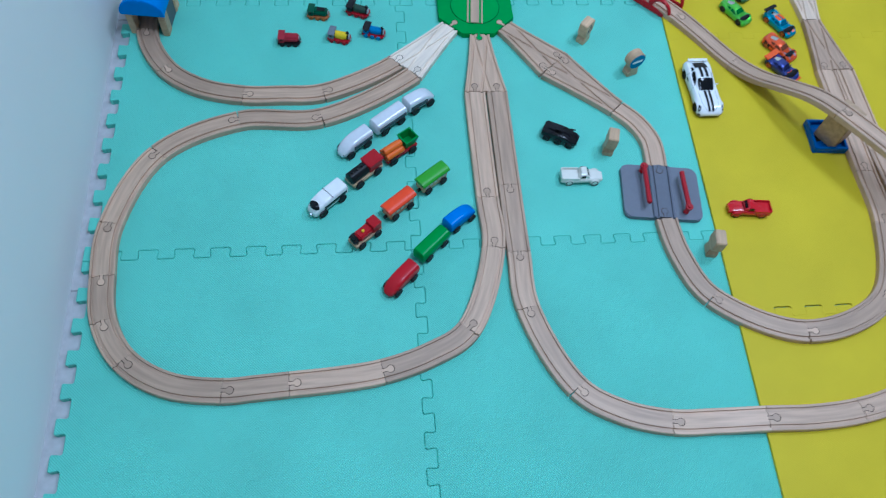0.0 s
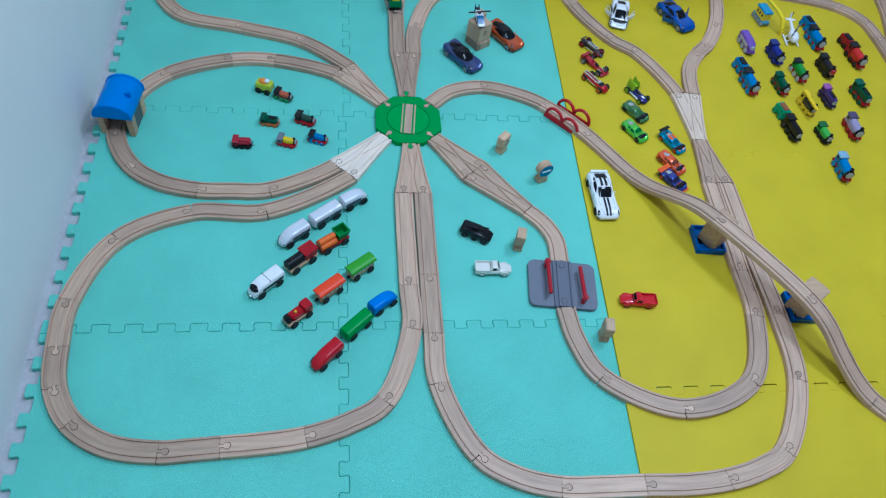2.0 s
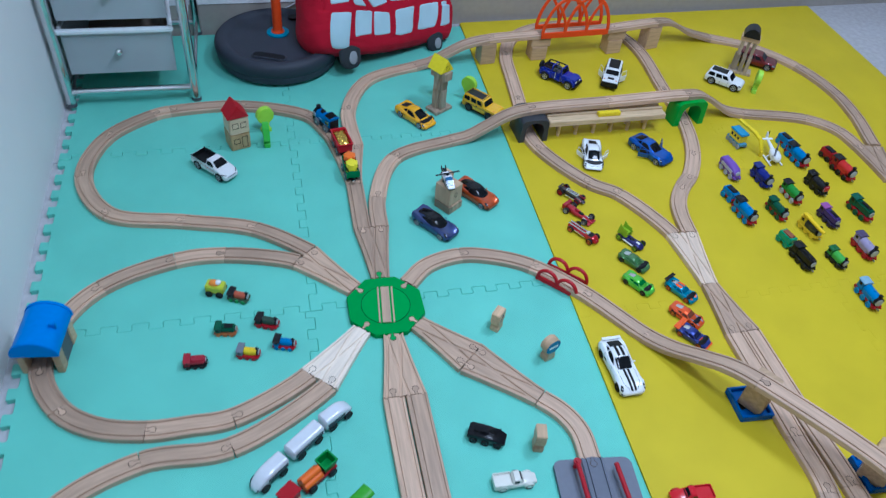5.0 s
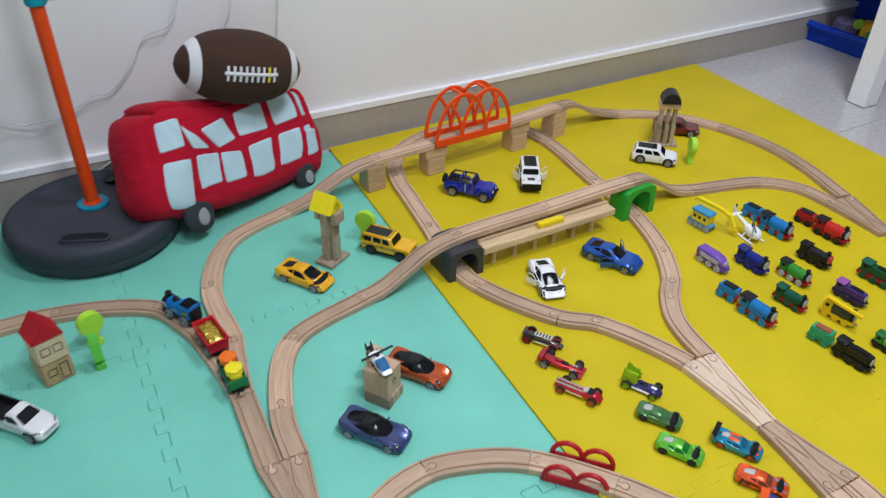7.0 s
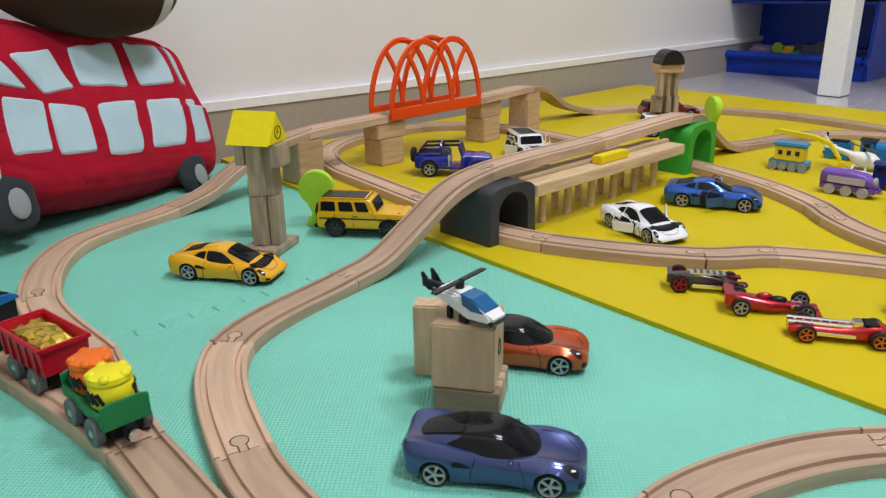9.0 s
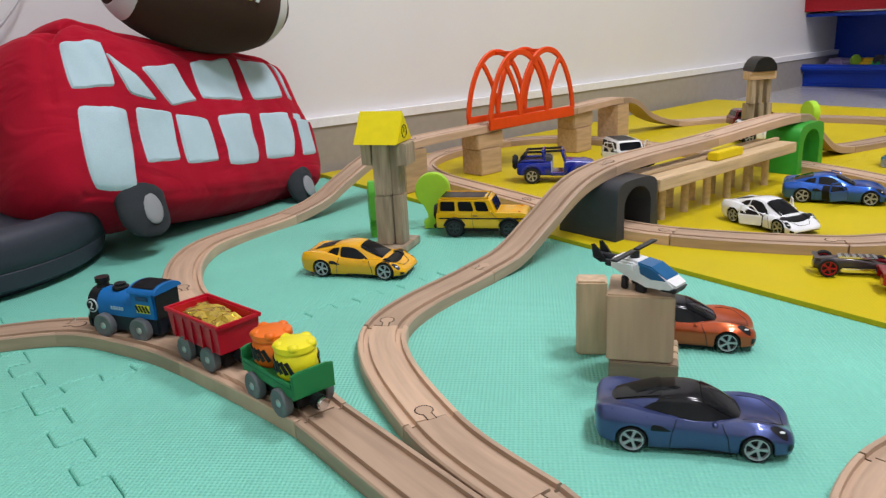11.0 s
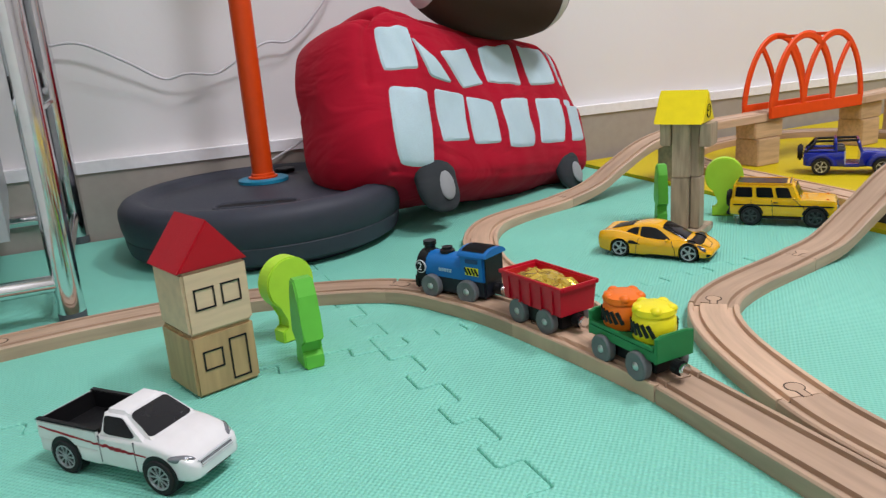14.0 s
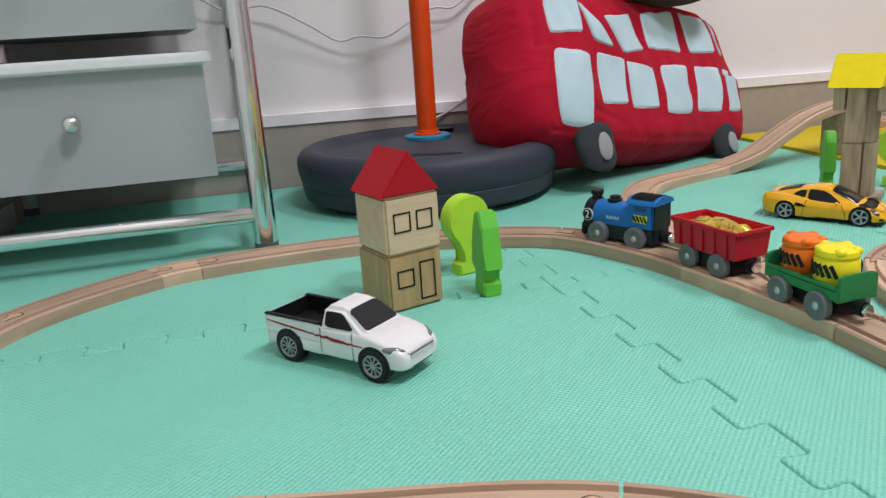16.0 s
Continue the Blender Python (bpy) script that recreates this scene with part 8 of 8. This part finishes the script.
def round_car(at, head, length, paint, label, group, nose=0, stripe=None):
    """A smooth coach; nose 1 rounds the front end, 0 none."""
    ob = parked("toy_coach", at, head, label, group)
    h = length / 2
    secs = [(-h, 0.0135, 0.034), (-h + 0.002, 0.0148, 0.0365), (h * 0.25, 0.0148, 0.0370)]
    secs = secs[:2] + [(-h * 0.15, 0.0148, 0.0372), (h * 0.20, 0.0147, 0.0358), (h * 0.45, 0.0143, 0.0325), (h * 0.66, 0.0134, 0.0278), (h * 0.82, 0.0120, 0.0225), (h * 0.93, 0.0098, 0.0180), (h, 0.0062, 0.0142)] if nose else secs + [(h - 0.002, 0.0148, 0.0365), (h, 0.0135, 0.034)]
    body = part("coach_body", loft([section(x, w, 0.0085, t, 24, 0.5) for x, w, t in secs]), paint, ob, "", True)
    if stripe:
        for e in (-1, 1):
            long = length * (0.62 if nose else 0.90)
            part("window_band", box(-h * (0.30 if nose else 0), 0.0145 * e, 0.0165, long, 0.0026, 0.0105, 0.0008), stripe, body, "dark window band")
            part("headlight", ball(h * 0.90, 0.0085 * e, 0.0150, 0.0026, scale=(1.0, 0.8, 0.7), u=10, v=6), stripe, body) if nose else None
    toy_wheels(ob, (-h * 0.58, h * 0.55), 0.0125, 0.0088)
    part("axle_block", box(0, 0, 0.004, length * 0.8, 0.014, 0.006), BLACK, ob)
    part("coupling", tube((-h - 0.005, 0, 0.010), (-h, 0, 0.010), 0.0035, seg=10), STEEL, ob)
    return ob


DARK = plastic((0.04, 0.045, 0.06), 0.2)
round_car((-0.252, -0.347), -140, 0.074, SILVER, "silver rounded toy train nose car on the mat", G1, 1, DARK)
round_car((-0.188, -0.295), -141, 0.076, SILVER, "silver toy train middle coach on the mat", G1, 0, DARK)
round_car((-0.128, -0.249), 34, 0.067, SILVER, "silver rounded toy train tail car on the mat", G1, 1, DARK)
round_car((-0.183, -0.626), -135, 0.078, plastic((0.42, 0.003, 0.012), 0.3), "glossy red rounded wooden train nose car", G4, 1)
round_car((-0.127, -0.563), -136, 0.078, plastic((0.015, 0.25, 0.03), 0.3), "green wooden train coach on the mat", G4, 0)
round_car((-0.074, -0.510), 38, 0.072, plastic((0.008, 0.17, 0.60), 0.3), "blue rounded wooden train tail car", G4, 1)

# white locomotive
ob = parked("toy_coach", (-0.301, -0.466), -137, "white boxy toy locomotive with a black windscreen", G2)
secs = [(-0.040, 0.0145, 0.036), (-0.038, 0.0155, 0.038), (0.010, 0.0155, 0.038), (0.028, 0.0145, 0.034), (0.038, 0.0125, 0.024), (0.041, 0.0100, 0.018)]
body = part("coach_body", loft([section(x, w, 0.0085, t, 20, 0.4) for x, w, t in secs]), WHITE, ob, "", True)
part("windscreen", ball(0.0300, 0, 0.0290, 0.0118, scale=(0.78, 1.08, 0.56), u=16, v=8), GLASS, body, "black oval windscreen", True)
part("roof_gap", box(-0.002, 0, 0.0372, 0.0010, 0.0300, 0.0012), BLACK, body)
for e in (-1, 1):
    part("window_band", box(-0.008, 0.0153 * e, 0.0185, 0.056, 0.0014, 0.0085, 0.0004), GLASS, body)
toy_wheels(ob, (-0.024, 0.024), 0.0130, 0.0090)
part("coupling", tube((0.038, 0, 0.010), (0.045, 0, 0.010), 0.0042, seg=10), STEEL, ob)

# black and red tank engine
ob = parked("toy_engine", (-0.236, -0.409), -139, "black and red wooden toy engine on the mat", G2)
part("frame", box(0, 0, 0.009, 0.076, 0.027, 0.009, 0.001), BLOCK, ob, "bare wooden frame")
part("boiler", tube((-0.004, 0, 0.0265), (0.038, 0, 0.0265), 0.0125, seg=20, bev=0.001), BLACK, ob, "black boiler", True)
for x in (0.006, 0.018, 0.030):
    part("boiler_stud", ball(x, 0, 0.0385, 0.0030, u=10, v=6), BLACK, ob, "", True)
part("cab", box(-0.021, 0, 0.018, 0.032, 0.026, 0.019, 0.001), plastic((0.34, 0.003, 0.010), 0.4), ob, "dark red cab")
part("cab_roof", box(-0.021, 0, 0.0372, 0.037, 0.030, 0.004, 0.0012), plastic((0.34, 0.003, 0.010), 0.4), ob)
toy_wheels(ob, (-0.022, 0.024), 0.0130, 0.0090)

# log and hopper wagon
ob = parked("toy_wagon", (-0.172, -0.361), 36, "toy wagon with orange logs and a green hopper", G2)
part("frame", box(0, 0, 0.009, 0.076, 0.026, 0.007, 0.001), plastic((0.34, 0.004, 0.010), 0.4), ob, "red wagon frame")
for y, zz in ((-0.0075, 0.0235), (0.0075, 0.0235), (0.0, 0.034)):
    part("log", tube((-0.038, y, zz), (0.004, y, zz), 0.0072, seg=16, bev=0.001), plastic((0.72, 0.14, 0.008), 0.4), ob, "orange log", True)
hi_ = [(0.006, -0.015), (0.038, -0.015), (0.038, 0.015), (0.006, 0.015)]
lo_ = [(0.011, -0.010), (0.033, -0.010), (0.033, 0.010), (0.011, 0.010)]
inn = [(0.009, -0.012), (0.035, -0.012), (0.035, 0.012), (0.009, 0.012)]
part("hopper", loft([[(x, y, 0.0165) for x, y in lo_], [(x, y, 0.041) for x, y in hi_], [(x, y, 0.041) for x, y in inn], [(x, y, 0.022) for x, y in lo_]]), plastic((0.02, 0.22, 0.03), 0.4), ob, "green open hopper")
toy_wheels(ob, (-0.024, 0.024), 0.0130, 0.0085)

# red engine with two coaches
ob = parked("toy_engine", (-0.238, -0.536), -139, "small red toy engine with a yellow knob", G3)
part("frame", box(0, 0, 0.009, 0.070, 0.026, 0.008, 0.001), BLOCK, ob)
part("boiler", box(0.004, 0, 0.0172, 0.036, 0.022, 0.015, 0.003), plastic((0.36, 0.003, 0.010), 0.35), ob, "red boiler casing")
part("nose_block", box(0.029, 0, 0.0172, 0.012, 0.020, 0.013, 0.003), BLACK, ob)
part("chimney", tube((0.030, 0, 0.029), (0.030, 0, 0.037), 0.0045, seg=12), BLACK, ob)
part("yellow_knob", ball(0.006, 0, 0.0335, 0.0035, u=12, v=8), plastic((0.80, 0.50, 0.01), 0.3), ob, "yellow knob", True)
part("cab", box(-0.023, 0, 0.0172, 0.022, 0.025, 0.022, 0.001), plastic((0.36, 0.003, 0.010), 0.35), ob)
toy_wheels(ob, (-0.021, 0.021), 0.0130, 0.0085)
for at, head, c, lab in (((-0.179, -0.482), 40, (0.75, 0.062, 0.012), "wooden toy coach with an orange roof"), ((-0.117, -0.430), 38, (0.075, 0.33, 0.015), "wooden toy coach with a green roof")):
    ob = parked("toy_coach", at, head, lab, G3)
    body = part("coach_body", box(0, 0, 0.009, 0.066, 0.024, 0.024, 0.001), BLOCK if c[0] < 0.5 else wood((0.62, 0.30, 0.16), "Object", (18, 160, 160)), ob)
    for e in (-1, 1):
        for k in range(5):
            part("window_pane", box(-0.024 + 0.012 * k, 0.0121 * e, 0.0195, 0.0078, 0.0008, 0.008, 0.0002), plastic((0.70, 0.68, 0.60), 0.4), body)
    vault = [(0.0155 * math.cos(a), 0.0345 + 0.0075 * math.sin(a) ** 0.8) for a in np.linspace(0, math.pi, 13)] + [(-0.0150, 0.0330), (0.0150, 0.0330)]
    part("coach_roof", loft([[(x, y, z) for y, z in vault] for x in (-0.037, 0.037)]), plastic(c, 0.35), ob, "painted vaulted roof", True, 50)
    toy_wheels(ob, (-0.021, 0.021), 0.0125, 0.0085)
    part("coupling", tube((-0.040, 0, 0.012), (-0.033, 0, 0.012), 0.0036, seg=10), BLACK, ob)


# ---- small engines ----
def engine(at, head, length, boiler, frame, wheels, cab, label, group, kind="steam", roof=None, s=1.0, extra=None):
    """A small die-cast engine; sizes grow with its length."""
    ob = parked("toy_engine", at, head, label, group)
    k = length / 0.090
    h = 0.045 * k
    W = 0.0145 * max(k, 0.9)
    fr, bo, wh, ca, ro = (plastic(c, 0.35) for c in (frame, boiler, wheels, cab, roof or shade(cab, 0.6)))
    part("frame", box(0, 0, 0.008 * k, length * 0.92, W * 1.75, 0.009 * k, 0.001), fr, ob, "painted running plate")
    if kind == "steam":
        part("boiler", tube((-length * 0.15, 0, 0.0275 * k), (length * 0.36, 0, 0.0275 * k), 0.0134 * k, seg=20), bo, ob, "painted boiler", True)
        part("smokebox", tube((length * 0.34, 0, 0.0275 * k), (length * 0.425, 0, 0.0275 * k), 0.0138 * k, seg=20, bev=0.0008), BLACK, ob, "black smokebox", True)
        part("front_disc", tube((length * 0.42, 0, 0.0275 * k), (length * 0.445, 0, 0.0275 * k), 0.0112 * k, seg=20, bev=0.001), plastic((0.42, 0.43, 0.44), 0.5), ob, "plain pale grey front disc", True)
        part("chimney", tube((length * 0.36, 0, 0.038 * k), (length * 0.36, 0, 0.0475 * k), 0.0042 * k, seg=14, r2=0.0052 * k), BLACK, ob)
        part("dome", ball(length * 0.12, 0, 0.0385 * k, 0.0050 * k, u=12, v=8), bo, ob, "", True)
        for e in (-1, 1):
            part("side_tank", box(length * 0.06, 0.0105 * k * e, 0.017 * k, length * 0.40, 0.006 * k, 0.014 * k, 0.001), bo, ob)
    elif kind == "diesel":
        part("casing", box(length * 0.10, 0, 0.017 * k, length * 0.66, W * 1.4, 0.022 * k, 0.003, seg=3), bo, ob, "painted engine casing")
        part("front_disc", tube((length * 0.425, 0, 0.027 * k), (length * 0.45, 0, 0.027 * k), 0.0090 * k, seg=20, bev=0.001), plastic((0.36, 0.37, 0.38), 0.5), ob, "plain pale grey front disc", True)
        if extra != "plain":
            part("roof_grille", box(length * 0.14, 0, 0.0392 * k, length * 0.36, W * 0.8, 0.002 * k, 0.0005), BLACK, ob)
    elif kind == "stream":
        bm = loft([section(x * length, w * W, 0.016 * k, t * k, 20, 0.6) for x, w, t in ((-.46, .9, .036), (-.42, 1, .040), (.0, 1, .041), (.25, .95, .038), (.40, .75, .028), (.47, .4, .020))])
        part("casing", bm, bo, ob, "streamlined casing", True)
        part("front_disc", ball(length * 0.41, 0, 0.0255 * k, 0.0085 * k, scale=(0.5, 1, 1), u=14, v=8), plastic((0.36, 0.37, 0.38), 0.5), ob, "plain pale grey front disc", True)
        for e in (-1, 1):
            part("side_panel", box(-length * 0.02, W * 0.985 * e, 0.020 * k, length * 0.62, 0.0016, 0.011 * k, 0.0004), ro, ob, "pale side panel")
    if kind != "stream":
        cabp = part("cab", box(-length * 0.29, 0, 0.017 * k, length * 0.24, W * 1.7, 0.024 * k, 0.0012), ca, ob, "painted cab")
        part("cab_roof", loft([[(x * length, y, z) for y, z in [(W * 0.98 * math.cos(a), 0.0405 * k + 0.0048 * k * math.sin(a)) for a in np.linspace(0, math.pi, 9)]] for x in (-.43, -.15)]), ro, cabp, "", True)
        for e in (-1, 1):
            part("cab_window", box(-length * 0.29, W * 0.86 * e, 0.029 * k, length * 0.10, 0.0012, 0.008 * k), BLACK, cabp)
    for e in (-1, 1):
        for x in (-0.28, 0.0, 0.27):
            wheel(ob, x * length, W * 0.86 * e, 0.0086 * k, 0.0045 * k, wh, wh, 0)
        part("buffer", tube((length * 0.455, 0.008 * k * e, 0.0125 * k), (length * 0.50, 0.008 * k * e, 0.0125 * k), 0.0026 * k, seg=10), fr, ob)
    part("front_hook", box(length * 0.50, 0, 0.008 * k, 0.010 * k, 0.004 * k, 0.004 * k, 0.0008), STEEL, ob, "steel coupling hook")
    return ob


def tender(at, head, length, body, frame, wheels, label, group, load=None):
    ob = parked("toy_tender", at, head, label, group)
    k = length / 0.055
    part("frame", box(0, 0, 0.008, length * 0.95, 0.025, 0.006, 0.001), plastic(frame, 0.35), ob)
    part("tank", box(0, 0, 0.0142, length * 0.86, 0.025, 0.017, 0.0015), plastic(body, 0.35), ob, "painted tank")
    part("load", box(0, 0, 0.0305, length * 0.62, 0.018, 0.004, 0.0018), plastic(load or (0.015, 0.015, 0.018), 0.8), ob, "heaped load")
    for e in (-1, 1):
        for x in (-0.26, 0.26):
            wheel(ob, x * length, 0.0125 * e, 0.0085, 0.0045, plastic(wheels, 0.35), plastic(wheels, 0.35), 0)
    part("front_hook", box(length * 0.5, 0, 0.008, 0.008, 0.004, 0.004), STEEL, ob)
    return ob


LB, RD, DB, GN, DG, BK, PU, YE = (0.016, 0.17, 0.43), (0.33, 0.006, 0.014), (0.010, 0.018, 0.20), (0.04, 0.25, 0.025), (0.006, 0.075, 0.035), (0.010, 0.010, 0.011), (0.17, 0.08, 0.38), (0.78, 0.55, 0.0)
WB = (0.02, 0.21, 0.46)
tender((1.201, 0.432), -81, 0.052, LB, RD, WB, "sky blue and red toy tender", ENG)
engine((1.194, 0.359), -84, 0.092, LB, RD, WB, LB, "sky blue toy steam engine with red running plate", ENG, roof=BK)
tender((1.293, 0.359), -81, 0.052, RD, RD, BK, "red toy tender beside other engines", ENG)
engine((1.291, 0.289), -84, 0.092, (0.50, 0.02, 0.015), RD, BK, RD, "bright red toy steam engine with black chimney", ENG, roof=BK)
engine((0.975, 0.329), -86, 0.086, PU, PU, (0.40, 0.40, 0.45), PU, "purple and grey streamlined toy engine", ENG, "stream", roof=(0.45, 0.42, 0.52))
engine((1.045, 0.288), -86, 0.086, DB, DB, DB, DB, "dark blue toy tank engine", ENG, roof=(0.02, 0.03, 0.16))
engine((1.090, 0.217), -86, 0.082, GN, RD, (0.45, 0.46, 0.46), GN, "green toy tank engine with red running plate", ENG, roof=BK)
ob = engine((1.179, 0.241), -84, 0.084, BK, BK, BK, BK, "black toy engine with a red nose", ENG)
part("red_nose", box(0.032, 0, 0.018, 0.016, 0.020, 0.018, 0.003), plastic((0.50, 0.02, 0.03), 0.35), ob, "red nose panel")
tender((0.925, 0.234), -80, 0.050, LB, RD, WB, "sky blue toy tender with dark load", ENG)
engine((0.925, 0.163), -84, 0.090, LB, RD, WB, LB, "sky blue toy steam engine on the yellow mat", ENG, roof=BK)
engine((1.016, 0.162), -84, 0.078, DG, RD, DG, DG, "dark green toy saddle-tank engine", ENG, roof=DG)
engine((1.137, 0.119), -86, 0.078, (0.06, 0.03, 0.16), (0.03, 0.02, 0.06), (0.03, 0.02, 0.06), (0.06, 0.03, 0.16), "dark purple toy engine with violet roof patch", ENG, "diesel", roof=(0.28, 0.08, 0.30))
engine((1.238, 0.134), -84, 0.088, DG, RD, DG, DG, "large dark green toy engine with red plate", ENG, "diesel", roof=(0.01, 0.09, 0.05))
ob = engine((1.065, 0.089), -81, 0.078, (0.05, 0.05, 0.03), YE, YE, YE, "yellow toy crane engine with black boiler", ENG, roof=YE)
part("jib", box(0.008, -0.010, 0.040, 0.078, 0.010, 0.006, 0.001, m=Matrix.Rotation(radians(4), 4, "Y")), plastic(YE, 0.35), ob, "yellow crane jib")
tender((0.982, 0.060), -79, 0.050, (0.03, 0.30, 0.14), (0.03, 0.30, 0.14), (0.03, 0.25, 0.12), "green toy tender with brown load", ENG, (0.25, 0.09, 0.04))
engine((0.985, -0.005), -84, 0.084, BK, BK, BK, BK, "black boxy toy diesel engine", ENG, "diesel", roof=BK)
engine((1.070, -0.017), -84, 0.068, (0.10, 0.40, 0.05), BK, BK, (0.05, 0.25, 0.04), "small green toy engine with dark cab", ENG, roof=(0.02, 0.12, 0.03))
engine((1.160, 0.006), -90, 0.086, (0.33, 0.28, 0.42), RD, RD, (0.33, 0.28, 0.42), "lilac toy engine with red wheels", ENG, roof=(0.08, 0.06, 0.12))
engine((1.071, -0.136), -92, 0.086, LB, RD, WB, LB, "sky blue toy tank engine standing alone", ENG, roof=(0.25, 0.40, 0.50))

# blue and yellow crane wagon
ob = parked("toy_crane", (1.063, 0.453), -82, "blue and yellow toy crane wagon with a long jib", ENG)
part("frame", box(0, 0, 0.010, 0.064, 0.026, 0.008, 0.001), plastic((0.10, 0.28, 0.45), 0.35), ob)
part("house", box(0, 0, 0.0182, 0.048, 0.027, 0.024, 0.0015), plastic((0.78, 0.60, 0.02), 0.35), ob, "yellow crane house")
part("house_roof", box(0, 0, 0.0424, 0.054, 0.031, 0.006, 0.002), plastic((0.06, 0.28, 0.50), 0.35), ob, "blue roof")
for e in (-1, 1):
    for x in (-0.014, 0.0, 0.014):
        part("window_pane", box(x, 0.0137 * e, 0.028, 0.007, 0.0008, 0.008), plastic((0.02, 0.04, 0.08), 0.2), ob)
    for x in (-0.024, -0.008, 0.008, 0.024):
        wheel(ob, x, 0.0130 * e, 0.0075, 0.0045, plastic((0.30, 0.32, 0.33), 0.4), plastic((0.30, 0.32, 0.33), 0.4), 0)
bm = loft([[(x, y + k * 0.0055, z + q * 0.0035) for k, q in ((-1, -1), (1, -1), (1, 1), (-1, 1))] for x, y, z in ((-0.036, 0.010, 0.060), (-0.030, 0.012, 0.064), (0.030, 0.026, 0.056), (0.054, 0.032, 0.046), (0.072, 0.034, 0.020))])
part("jib", bm, plastic((0.80, 0.62, 0.0), 0.35), ob, "yellow lattice jib")
part("hook_block", box(0.074, 0.034, 0.0, 0.008, 0.008, 0.018, 0.001), plastic((0.80, 0.62, 0.0), 0.35), ob)

# tiny engines inside the western loop
TINY = "tiny engines"
engine((-0.374, -0.086), -3, 0.046, (0.30, 0.015, 0.03), BK, BK, (0.30, 0.015, 0.03), "tiny maroon toy engine", TINY, "diesel", roof=(0.30, 0.015, 0.03), extra="plain")
engine((-0.317, -0.015), -10, 0.046, DG, (0.35, 0.12, 0.04), (0.45, 0.14, 0.03), DG, "tiny dark green toy engine with orange wheels", TINY, "diesel", roof=DG)
engine((-0.237, -0.008), -22, 0.050, (0.03, 0.06, 0.04), RD, RD, BK, "tiny black toy engine with red wheels", TINY, roof=BK)
engine((-0.276, -0.079), -16, 0.047, YE, RD, RD, (0.18, 0.20, 0.24), "tiny yellow toy engine with red wheels", TINY, roof=(0.15, 0.17, 0.20))
engine((-0.207, -0.067), -18, 0.047, LB, RD, WB, LB, "tiny blue toy engine with red plate", TINY, roof=BK)
engine((-0.290, 0.070), -24, 0.047, (0.45, 0.10, 0.05), (0.05, 0.10, 0.05), (0.06, 0.30, 0.08), (0.06, 0.06, 0.06), "tiny patched toy engine with green wheels", TINY, roof=BK)
ob = parked("toy_hopper", (-0.334, 0.095), -20, "tiny yellow-green toy hopper with orange and white load", TINY)
part("tub", box(0, 0, 0.008, 0.038, 0.024, 0.019, 0.002), plastic((0.50, 0.55, 0.03), 0.35), ob, "yellow-green tub")
part("load", ball(-0.002, 0, 0.028, 0.0095, scale=(1.2, 0.9, 0.8), u=14, v=8), plastic((0.75, 0.25, 0.03), 0.4), ob, "orange load", True)
part("load_cap", ball(0.007, 0, 0.032, 0.0062, scale=(1, 1, 0.8), u=12, v=8), WHITE, ob, "white load", True)
toy_wheels(ob, (-0.011, 0.011), 0.0110, 0.0070, 0.004)
